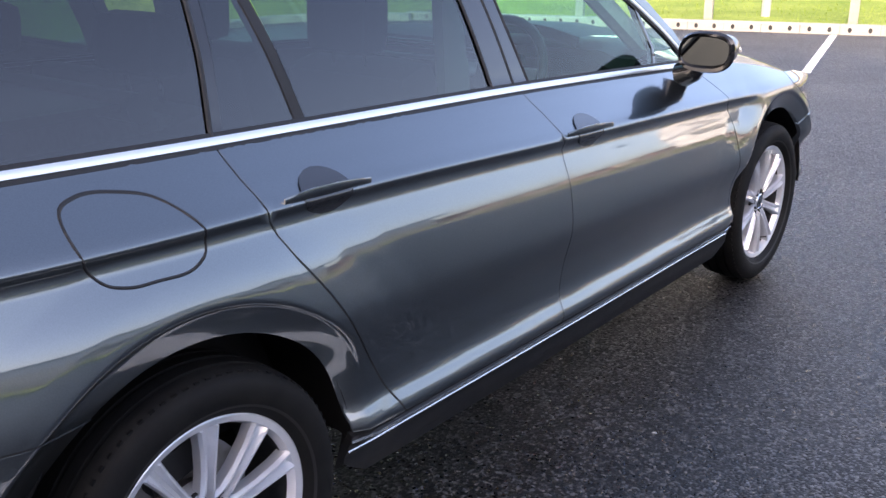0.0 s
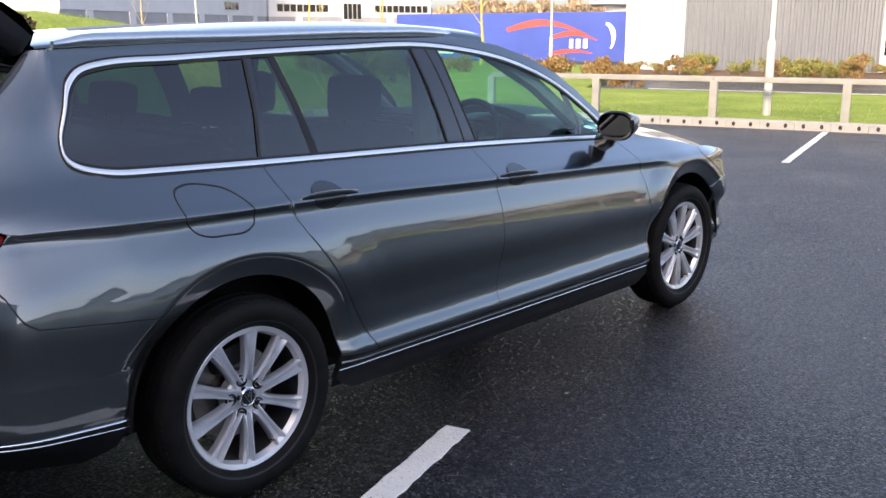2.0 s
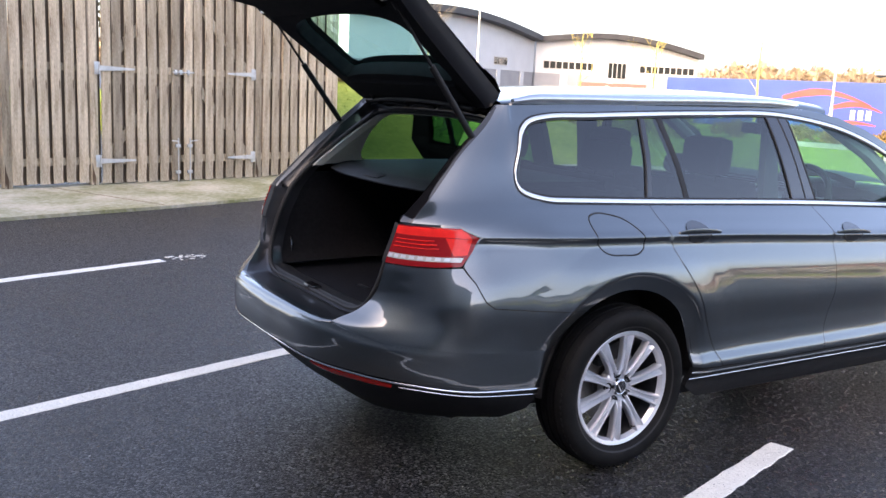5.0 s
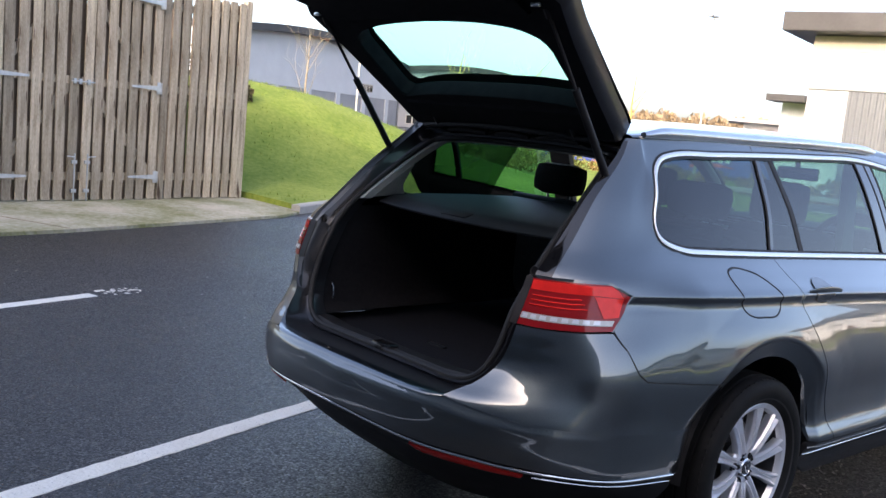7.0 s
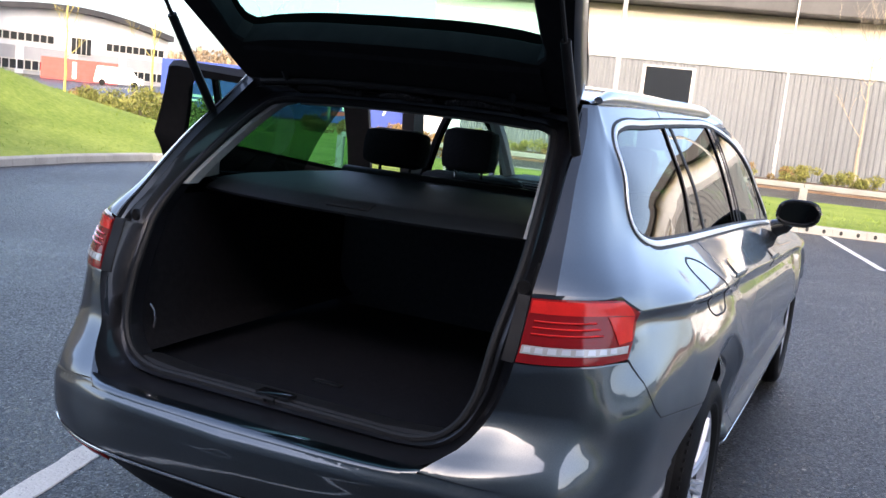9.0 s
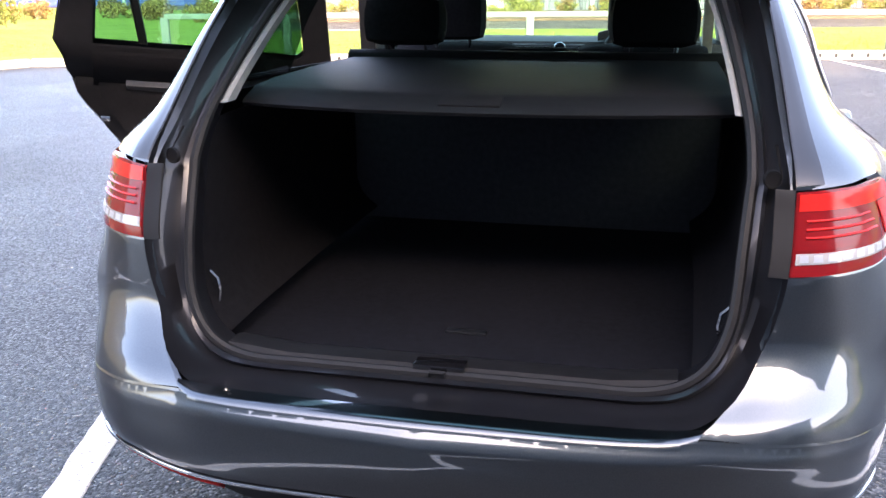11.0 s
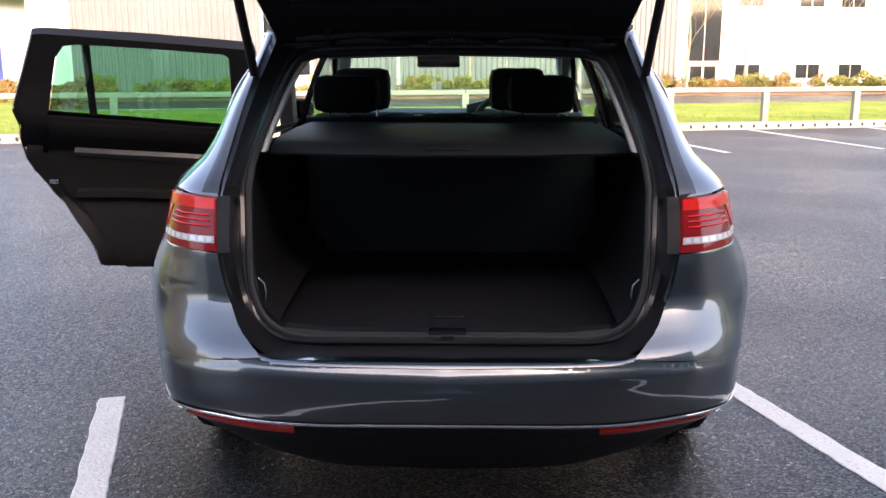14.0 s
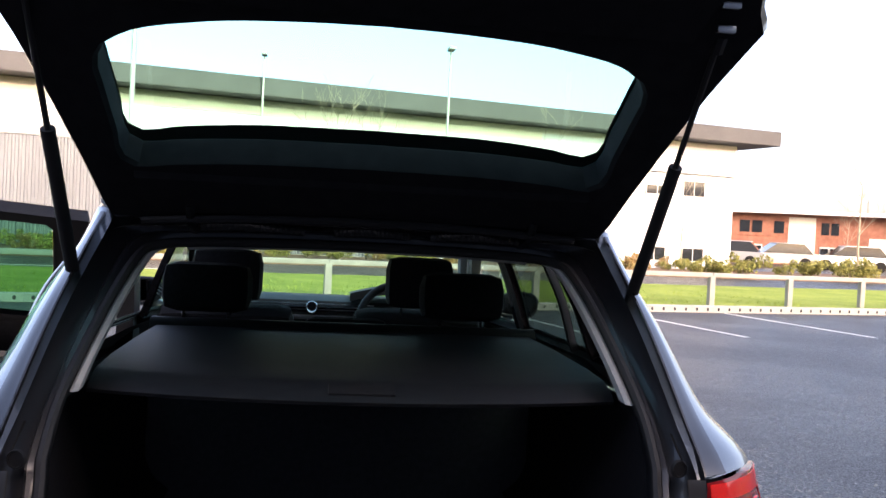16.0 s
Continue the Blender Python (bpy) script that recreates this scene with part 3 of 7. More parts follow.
for side, tip in ((-0.93, 1), (1.30, -1)):
    a0, a1 = (-0.93, 0.175) if tip > 0 else (0.195, 1.30)
    leaf = part("gate_leaf", finish(prism(bmesh.new(), [(a0 + 0.01, 0.28), (a1 - 0.01, 0.28), (a1 - 0.01, 0.37), (a0 + 0.01, 0.37)], -0.07, -0.025, "y")), TIMBER, enclosure, "hinged gate leaf of vertical boards")
    leaf.matrix_basis = Matrix.Translation(ENC) @ pose(0, 0, 0, 0, 0, TURN + 90) @ Matrix.Diagonal((1, -1, 1, 1))
    base = leaf.matrix_basis.inverted()
    for z in (1.45, 2.5):
        o = rail_bar(leaf, a0 + 0.01, a1 - 0.01, z, -0.025)
        o.matrix_basis = base @ o.matrix_basis
    # diagonal brace behind the boards
    b0, b1 = (a0 + 0.1, a1 - 0.12) if tip > 0 else (a1 - 0.1, a0 + 0.12)
    bm = bmesh.new()
    for zz in ((0.37, 1.40), (1.50, 2.45)):
        p, q = Vector((b0, -0.05, zz[0])), Vector((b1, -0.05, zz[1]))
        d = (q - p).normalized()
        s = Vector((-d.z, 0, d.x)) * 0.05
        grid(bm, [[p + s + Vector((0, t, 0)), p - s + Vector((0, t, 0)), q - s + Vector((0, t, 0)), q + s + Vector((0, t, 0))] for t in (-0.02, 0.02)], True, True)
    part("brace", finish(bm), TIMBER, leaf)
    n0 = len(enclosure.children)
    run_boards(leaf, a0, a1, 0.045)
    for o in list(leaf.children):
        if o.name.startswith("board"):
            o.matrix_basis = base @ o.matrix_basis
    for z in (0.33, 1.45, 2.5):
        bm = bmesh.new()
        h = -0.02 if tip > 0 else 0.02
        x0 = side
        box(bm, (x0 - 0.075, -0.034, z - 0.075), (x0 - 0.015, -0.028, z + 0.075), 0.002)
        prism(bm, [(x0 + tip * 0.0 - 0.012, z - 0.032), (x0 + tip * 0.44, z - 0.012), (x0 + tip * 0.45, z), (x0 + tip * 0.44, z + 0.012), (x0 - 0.012, z + 0.032)], -0.036, -0.029, "y")
        tube(bm, [(x0 - 0.012, -0.034, z - 0.07), (x0 - 0.012, -0.034, z + 0.07)], 0.009)
        o = part("strap_hinge", finish(bm), GALV, leaf, "galvanised tee hinge")
        o.matrix_basis = base @ Matrix.Translation(ENC) @ pose(0, 0, 0, 0, 0, TURN + 90)
for x, name in ((0.10, "drop_bolt"), (0.27, "drop_bolt")):
    bm = bmesh.new()
    tube(bm, [(x, -0.05, 0.04), (x, -0.05, 0.60)], 0.009)
    tube(bm, [(x, -0.05, 0.56), (x + (0.10 if x > 0.2 else -0.10), -0.06, 0.57)], 0.008)
    for z in (0.16, 0.50):
        box(bm, (x - 0.035, -0.055, z - 0.02), (x + 0.035, -0.027, z + 0.02), 0.003)
    o = part(name, finish(bm), GALV, enclosure, "galvanised drop bolt")
    o.matrix_basis = Matrix.Translation(ENC) @ pose(0, 0, 0, 0, 0, TURN + 90)
bm = bmesh.new()
tube(bm, [(0.03, -0.045, 1.44), (0.33, -0.045, 1.44)], 0.009)
for x in (0.07, 0.14, 0.25):
    box(bm, (x - 0.018, -0.055, 1.41), (x + 0.018, -0.027, 1.47), 0.003)
o = part("slide_latch", finish(bm), GALV, enclosure, "galvanised slide latch")
o.matrix_basis = Matrix.Translation(ENC) @ pose(0, 0, 0, 0, 0, TURN + 90)

# ---- the grey warehouse across the road ----
FB = 32.3
def wall_box(name, a0, a1, b0, b1, z0, z1, mat, parent, label="", bevel=0.0):
    o = part(name, bx((a0, b0, z0), (a1, b1, z1), bevel), mat, parent, label, smooth=False)
    o.matrix_basis = pose(0, 0, 0, 0, 0, TURN)
    return o
wh = thing("warehouse", "long pale industrial unit with ribbed cladding, white band and dark eaves", "warehouse", kind="structure")
wall_box("wall", -7.6, 27.2, FB + 0.12, FB + 22, 0, 5.7, CLAD_WHITE, wh)
bm = bmesh.new()
rows0, rows1 = [], []
a = -6.2
while a < 17.0:
    for d, o in ((0, 0), (0.03, -0.035), (0.10, -0.035), (0.13, 0)):
        rows0.append((a + d, FB + 0.10 + o, 0.05)), rows1.append((a + d, FB + 0.10 + o, 3.8))
    a += 0.22
o = part("ribbed_wall", finish(grid(bm, [rows0, rows1])), CLAD, wh, "pale grey ribbed metal cladding", smooth=False)
o.matrix_basis = pose(0, 0, 0, 0, 0, TURN)
bm = bmesh.new()
rows0, rows1 = [], []
a = 19.2
while a < 24.6:
    for d, o in ((0, 0), (0.02, -0.015), (0.10, -0.015), (0.12, 0)):
        rows0.append((a + d, FB + 0.10 + o, 0.05)), rows1.append((a + d, FB + 0.10 + o, 4.2))
    a += 0.2
o = part("ribbed_wall", finish(grid(bm, [rows0, rows1])), CLAD_WHITE, wh, "white ribbed office cladding", smooth=False)
o.matrix_basis = pose(0, 0, 0, 0, 0, TURN)
wall_box("grey_band", -7.62, 17.2, FB + 0.02, FB + 0.14, 3.82, 4.27, CLAD_GREY, wh)
wall_box("cream_band", -7.62, 17.2, FB + 0.06, FB + 0.14, 5.18, 5.50, CLAD_CREAM, wh)
wall_box("office_ledge", 17.2, 27.25, FB - 0.05, FB + 0.14, 4.3, 4.5, CLAD_GREY, wh)
wall_box("eaves", -8.5, 28.7, FB - 1.1, FB + 23, 5.75, 6.42, ROOF_DARK, wh, "dark overhanging eaves", 0.04)
bm = bmesh.new()
for k in range(11):
    box(bm, (-7.6, FB + 0.05, 5.51 + k * 0.02), (27.2, FB + 0.10, 5.52 + k * 0.02))
o = part("gutter_lines", bm, CLAD_CREAM, wh, smooth=False)
o.matrix_basis = pose(0, 0, 0, 0, 0, TURN)
wall_box("porch_block", -8.7, -7.62, FB + 1.0, FB + 8, 0, 3.3, CLAD_WHITE, wh)
wall_box("porch_canopy", -9.0, -7.62, FB - 0.2, FB + 1.2, 3.3, 3.55, ROOF_DARK, wh)
def window(a0, a1, z0, z1, n):
    w = wall_box("window", a0, a1, FB + 0.015, FB + 0.11, z0, z1, POLE, wh, "pale framed window")
    pw = (a1 - a0 - 0.05) / n
    for i in range(n):
        o = part("pane", bx((a0 + 0.05 + i * pw, FB + 0.0, z0 + 0.06), (a0 + i * pw + pw, FB + 0.014, z1 - 0.06)), WIN_DARK, w, smooth=False)
tall = wall_box("window", 0.38, 2.27, FB + 0.015, FB + 0.11, 0.06, 3.66, POLE, wh, "tall white-framed window with two dark panes")
for z0, z1 in ((2.14, 3.60), (0.62, 2.08)):
    part("pane", bx((0.50, FB - 0.002, z0), (2.15, FB + 0.014, z1)), WIN_DARK, tall, smooth=False)
for a0, z0, z1 in ((22.4, 0.34, 1.02), (24.45, 0.34, 1.02), (22.4, 3.26, 3.75), (24.35, 3.26, 4.02), (19.6, 0.34, 1.02), (19.6, 3.26, 3.75)):
    window(a0, a0 + 1.2, z0, z1, 2)
window(17.4, 18.95, 1.05, 4.2, 2)
door = wall_box("door", 17.5, 18.85, FB + 0.0, FB + 0.11, 0.0, 0.98, POLE, wh, "glazed entrance door")
for i in range(2):
    part("pane", bx((17.6 + i * 0.62, FB - 0.014, 0.08), (18.12 + i * 0.62, FB - 0.001, 0.9)), WIN_DARK, door, smooth=False)
# bed of low shrubs along it
bed = [tuple(ab(a, b).xy) for a, b in ((-14, 25.5), (40, 25.5), (40, FB - 0.4), (-14, FB - 0.4))]
tagged(part("planting_bed", sheet(dense(bed, 3), 2.5, lambda x, y: 0.06), SOIL), "brown mulched planting bed before the warehouse", "planting bed", kind="structure")

# ---- more distant buildings ----
def block(name, label, p, q, depth, h, mats, win_rows=(), roof_curve=0.0):
    """A long building between two corners of its front, with bands, a dark roof edge and rows of windows."""
    p, q = Vector((*p, 0)), Vector((*q, 0))
    L, ang = (q - p).length, math.degrees(math.atan2((q - p).y, (q - p).x))
    t = thing(name, label, "building", (p.x, p.y, 0), ang, kind="structure")
    part("wall", bx((0, 0, 0), (L, depth, h * 0.55)), mats[0], t, smooth=False)
    part("upper_wall", bx((-0.02, -0.06, h * 0.55), (L + 0.02, depth, h)), mats[1], t, smooth=False)
    rows = []
    for i in range(17):
        x = -1 + (L + 2) * i / 16
        z = h + roof_curve * math.sin(math.pi * i / 16)
        rows.append([(x, -1.0, z), (x, depth, z), (x, depth, z + 0.07 * h), (x, -1.0, z + 0.07 * h)])
    part("roof", finish(grid(bmesh.new(), rows, True, True)), mats[2], t, "dark roof edge")
    for x0, x1, z0, z1, n in win_rows:
        w = part("window", bx((x0, -0.03, z0), (x1, 0.1, z1)), POLE, t, smooth=False)
        pw = (x1 - x0) / n
        for i in range(n):
            part("pane", bx((x0 + i * pw + 0.1 * pw, -0.10, z0 + 0.1), (x0 + (i + 1) * pw - 0.1 * pw, -0.031, z1 - 0.1)), WIN_DARK, w, smooth=False)
    return t
def arched_unit(label, p, q, depth, h0, h1, rise, win_rows, mats=(CLAD_GREY, CLAD_WHITE, ROOF_DARK)):
    """A long unit under a curved dark roof edge, its white upper wall over a grey one."""
    p, q = Vector((*p, 0)), Vector((*q, 0))
    L, ang = (q - p).length, math.degrees(math.atan2((q - p).y, (q - p).x))
    t = thing("far_unit", label, "building", (p.x, p.y, 0), ang, kind="structure")
    tops = [(L * i / 20, h0 + (h1 - h0) * i / 20 + rise * math.sin(math.pi * i / 20)) for i in range(21)]
    part("wall", bx((0, 0, 0), (L, depth, 3.6)), mats[0], t, smooth=False)
    part("upper_wall", finish(grid(bmesh.new(), [[(x, y, z) for x, zt in tops for z in (3.6,)] + [(x, y, zt) for x, zt in tops[::-1]] for y in (-0.08, depth)], True, True)), mats[1], t, smooth=False)
    rows = [[(x, -1.6, z), (x, depth, z), (x, depth, z + 0.75), (x, -1.6, z + 0.75)] for x, z in tops]
    part("roof", finish(grid(bmesh.new(), rows, True, True)), mats[2], t, "dark curved roof edge")
    for x in np.arange(4, L, 7.5):
        part("pilaster", bx((x, -0.14, 0), (x + 1.1, -0.002, 3.59)), CLAD_WHITE, t, smooth=False)
    for x0, x1, z0, z1, n in win_rows:
        w = part("window", bx((x0, -0.13, z0), (x1, -0.081, z1)), POLE, t, smooth=False)
        pw = (x1 - x0) / n
        for i in range(n):
            part("pane", bx((x0 + i * pw + 0.1 * pw, -0.17, z0 + 0.12), (x0 + (i + 1) * pw - 0.1 * pw, -0.131, z1 - 0.12)), WIN_DARK, w, smooth=False)
    return t
arched_unit("white and grey industrial unit with a curved dark roof", (-81.8, 39.6), (-103.8, 79.8), 30, 8.2, 7.9, 1.6, [(33, 37, 4.2, 5.3, 4)])
arched_unit("grey and white unit with strips of small windows", (-103.8, 80.2), (-97.3, 106.2), 25, 7.9, 6.7, 1.5,
            [(1.2, 9.2, 4.2, 5.4, 8), (11.6, 14.6, 3.2, 5.6, 4), (16.8, 26.2, 4.2, 5.4, 9), (1.2, 9.2, 0.5, 1.9, 8), (11.6, 14.6, 0.4, 2.0, 4), (16.8, 26.2, 0.5, 1.9, 9)])
brick = block("brick_office", "red brick and cream two-storey office behind parked cars", (27.6, 58.0), (46.0, 49.0), 10, 3.4, (BRICK, BRICK, CLAD_WHITE),
              [(1.0, 2.6, 2.0, 3.0, 2), (3.2, 4.0, 2.0, 3.0, 1), (6.2, 7.4, 2.0, 3.0, 2), (1.0, 2.6, 0.4, 1.3, 2), (6.2, 7.4, 0.4, 1.3, 2), (10.5, 12.0, 2.0, 3.0, 3), (13, 15, 2.0, 3.0, 3), (10.5, 15, 0.4, 1.4, 5)])
part("cream_panel", bx((4.2, -0.09, 0.3), (5.9, 0.05, 3.2)), CLAD_CREAM, brick, smooth=False)
part("cream_panel", bx((9.2, -0.09, 0.0), (18.0, 0.05, 2.0)), CLAD_CREAM, brick, smooth=False)
block("roof_shed", "low pale shed behind the warehouse corner", (29.5, 70), (36, 66.0), 10, 3.2, (CLAD_CREAM, CLAD_WHITE, CLAD_GREY))

# blue container with red and white swooshes
cont = thing("blue_container", "long royal blue container with red and white swooshes", "container", tuple(ab(-21.9, 38.0)), TURN)
part("body", bx((0, 0, 0.12), (12.4, 2.5, 2.28), 0.03), BLUE, cont, smooth=False)
part("base_rail", bx((0.05, -0.03, 0.0), (12.35, 0.1, 0.118)), ROOF_DARK, cont, smooth=False)
part("end_panel", bx((12.41, 0.02, 0.1), (13.1, 2.45, 2.24)), ROOF_DARK, cont, smooth=False)
def swoosh(pts, widths, mat, label):
    bm = bmesh.new()
    top, bot = [], []
    for i, (x, z) in enumerate(pts):
        x2, z2 = pts[min(i + 1, len(pts) - 1)]
        x1, z1 = pts[max(i - 1, 0)]
        d = Vector((x2 - x1, z2 - z1)).normalized()
        w = widths[i]
        top.append((x - d.y * w, -0.012, z + d.x * w)), bot.append((x + d.y * w, -0.012, z - d.x * w))
    grid(bm, [top, bot])
    part("swoosh", finish(bm), mat, cont, label, smooth=False)
def arc(x0, z0, x1, z1, lift, n=12):
    return [(x0 + (x1 - x0) * i / n, z0 + (z1 - z0) * i / n + lift * math.sin(math.pi * i / n)) for i in range(n + 1)]
taper = [0.02 + 0.15 * math.sin(math.pi * min(1, i / 8)) ** 1 if i < 8 else 0.02 + 0.01 * (12 - i) for i in range(13)]
swoosh(arc(6.0, 1.50, 9.9, 1.30, 0.42), [0.03 + 0.13 * (1 - abs(i - 4) / 8) for i in range(13)], RED_PAINT, "red swoosh")
swoosh(arc(8.2, 1.15, 10.4, 1.05, 0.25), [0.02 + 0.10 * (1 - abs(i - 4) / 8) for i in range(13)], RED_PAINT, "red swoosh")
swoosh(arc(8.1, 0.42, 10.2, 0.48, 0.12), [0.02 + 0.08 * (1 - abs(i - 4) / 8) for i in range(13)], RED_PAINT, "red swoosh")
swoosh([(10.75 + 0.42 * math.sin(w), 1.15 + 0.62 * math.cos(w)) for w in [0.1 + 2.3 * i / 12 for i in range(13)]], [0.02 + 0.10 * (1 - abs(i - 5) / 8) for i in range(13)], WHITE_PAINT, "white crescent")
for x0, x1, z0, z1 in ((9.1, 9.28, 0.70, 1.10), (9.42, 9.62, 0.70, 1.10), (9.76, 9.96, 0.70, 1.10), (1.2, 4.3, 0.62, 0.74), (1.2, 3.2, 0.42, 0.52)):
    part("lettering_bar", bx((x0, -0.014, z0), (x1, -0.002, z1)), WHITE_PAINT, cont, "white bar of lettering", smooth=False)

# red container and white van by the far unit
red = thing("red_container", "red shipping container beside the far building", "container", (-77.6, 66.2, 0), 48)
part("body", bx((0, 0, 0.1), (7.5, 2.4, 2.3), 0.03), RED_PAINT, red, smooth=False)
part("door_bar", bx((3.0, -0.04, 0.3), (3.4, -0.002, 2.0)), WHITE_PAINT, red, smooth=False)


def parked_car(at, turn, mat, label, van=False, L=4.2):
    """A simple far-off car: body with wheel arches, cabin glass and wheels."""
    t = thing("parked_van" if van else "parked_car", label, "van" if van else "car", at, turn, "parked cars")
    h1 = 1.0 if van else 0.85
    prof = [(0, 0.3), (0, 0.75), (0.15, h1), (L - 0.1, h1), (L, 0.7), (L, 0.3)]
    cab = [(0.05, h1), (0.25, 1.9), (L - 1.2, 1.9), (L - 0.5, h1)] if van else [(0.25, h1), (0.8, 1.42), (L - 1.9, 1.42), (L - 1.1, h1)]
    part("body", finish(prism(bmesh.new(), prof, -0.85, 0.85, "y")), mat, t, smooth=False)
    part("cabin", finish(prism(bmesh.new(), cab, -0.72, 0.72, "y")), mat if van else WIN_DARK, t, smooth=False)
    if not van:
        part("roof", bx((0.75, -0.70, 1.40), (L - 1.85, 0.70, 1.45), 0.02), mat, t)
    for x in (0.75, L - 0.8):
        for y in (-0.86, 0.86):
            bm = lathe(bmesh.new(), [(0.0, -0.1), (0.3, -0.1), (0.32, 0.0), (0.3, 0.1), (0.0, 0.1)], 16)
            o = part("wheel", finish(bm), TYRE, t)
            o.matrix_basis = pose(x, y, 0.32, 0, 0, 90)
    return t
parked_car((24.9, 46.5, 0), 150, pbr("silver_car", (0.45, 0.46, 0.48), rough=0.3, metal=0.6, coat=0.6), "silver hatchback parked before the brick office")
parked_car((28.2, 47.2, 0), 170, pbr("grey_car", (0.16, 0.17, 0.19), rough=0.3, metal=0.6, coat=0.6), "dark grey saloon parked before the brick office")
parked_car((32.5, 46.6, 0), 165, WHITE_PAINT, "white car parked before the brick office", L=4.5)
parked_car((-70.4, 66.4, 0), 45, WHITE_PAINT, "white van parked near the red container", True, 4.6)

block("site_office", "small pale site office beyond the container", (-30.2, 50.6), (-27.2, 52.4), 4, 3.1, (BRICK, CLAD_WHITE, CLAD_GREY), [(0.5, 2.6, 0.9, 1.6, 3)])
parked_car((-27.4, 48.2, 0), 150, pbr("black_car", (0.02, 0.02, 0.022), rough=0.3, coat=0.6), "dark car parked by the site office")

# wooded skyline, far behind everything
bm = bmesh.new()
rng = random.Random(3)
for k in range(30000):
    w = rng.uniform(-0.3, 1.5)
    d = rng.uniform(225, 300)
    x, y = -d * math.sin(w), d * math.cos(w)
    crest = 8.5 + 3.5 * noise.noise((w * 14, 0, 5)) + 2.0 * noise.noise((w * 60, 0, 9))
    z = crest * rng.random() ** 0.6
    s = rng.uniform(0.35, 1.1)
    m = Matrix.Translation((x, y, z)) @ Euler((rng.uniform(0, 6), rng.uniform(0, 6), rng.uniform(0, 6))).to_matrix().to_4x4()
    q = [m @ Vector(v) for v in ((-s, 0, 0), (0, s * 0.6, 0), (s, 0, 0), (0, -s * 0.6, 0.3))]
    bm.faces.new([bm.verts.new(v) for v in q])
tagged(part("far_woods", bm, WOODS, smooth=False), "hazy brown winter woods on the skyline", "woods", kind="stuff")

# verge, rail fence and pale unit on the other side of the car park
side_lawn = dense([tuple(ab(*p).xy) for p in ((19.0, -11.5), (30, -11.5), (30, 11.9), (19.0, 11.9))], 2.5)
tagged(part("side_lawn", sheet(side_lawn, 2.5, lambda x, y: 0.09), GRASS), "green mown verge at the end of the car park", "grass", kind="structure")
fence2 = thing("rail_fence", "low cream timber rail fence beside the car park", "fence")
for k in range(12):
    p = ab(19.4, -11.0 + 1.93 * k)
    o = new("post", post_me)
    o.parent, o.matrix_basis = fence2, pose(p.x, p.y, 0.05, 0, 0, TURN)
    if k % 2 == 0 and k < 11:
        o = part("rail", bx((0.004, -0.048, -0.042), (3.852, 0.048, 0.042), 0.012), FENCEWOOD, fence2)
        o.matrix_basis = pose(p.x, p.y, 0.75, 0, 0, TURN + 90)
block("side_unit", "pale industrial unit beyond the verge", tuple(ab(46, 30).xy), tuple(ab(46, -30).xy), 14, 5.2, (CLAD_CREAM, CLAD_WHITE, CLAD_GREY), [(6, 14, 1.0, 2.4, 6), (22, 30, 1.0, 2.4, 6), (40, 48, 1.0, 2.4, 6)])

# unseen wall added behind, to shade the bays and darken reflections
shade_wall = thing("wall_south", "plain grey unseen wall, added to shade the bays", "wall", kind="structure")
wall_box("wall", -34, 24, -24, -12.0, 0, 9.7, SHADE_WALL, shade_wall)
wall_box("eaves", -34.5, 24.5, -24.5, -11.7, 9.7, 10.0, ROOF_DARK, shade_wall)


# ---- poles, trees and shrubs ----
def lamp_post(at, h, label):
    t = thing("street_lamp", label, "street lamp", at)
    part("pole", finish(tube(bmesh.new(), [(0, 0, 0), (0, 0, 1.2), (0, 0, 1.25), (0, 0, h)], [0.065, 0.065, 0.042, 0.034], 12)), POLE, t)
    part("collar", finish(tube(bmesh.new(), [(0, 0, 0.36), (0, 0, 0.46)], 0.069, 12)), CLAD_GREY, t)
    part("head", bx((-0.1, -0.35, h), (0.1, 0.2, h + 0.09), 0.02), CLAD_GREY, t)
    return t
lamp_post(tuple(ab(0.05, 13.35, 0.06)), 7.0, "pale steel lamp post on the verge behind the rail fence")
lamp_post((-2.2, 31.4, 0.05), 7.1, "pale steel lamp post before the warehouse")
lamp_post((3.7, 25.5, 0.0), 6.7, "slim pale lamp post beside the access road")
lamp_post((-19.6, 30.0, 0), 6.5, "pale steel lamp post before the container")
lamp_post((-28.4, 19.1, 0), 7.0, "pale steel lamp post beyond the grass bank")


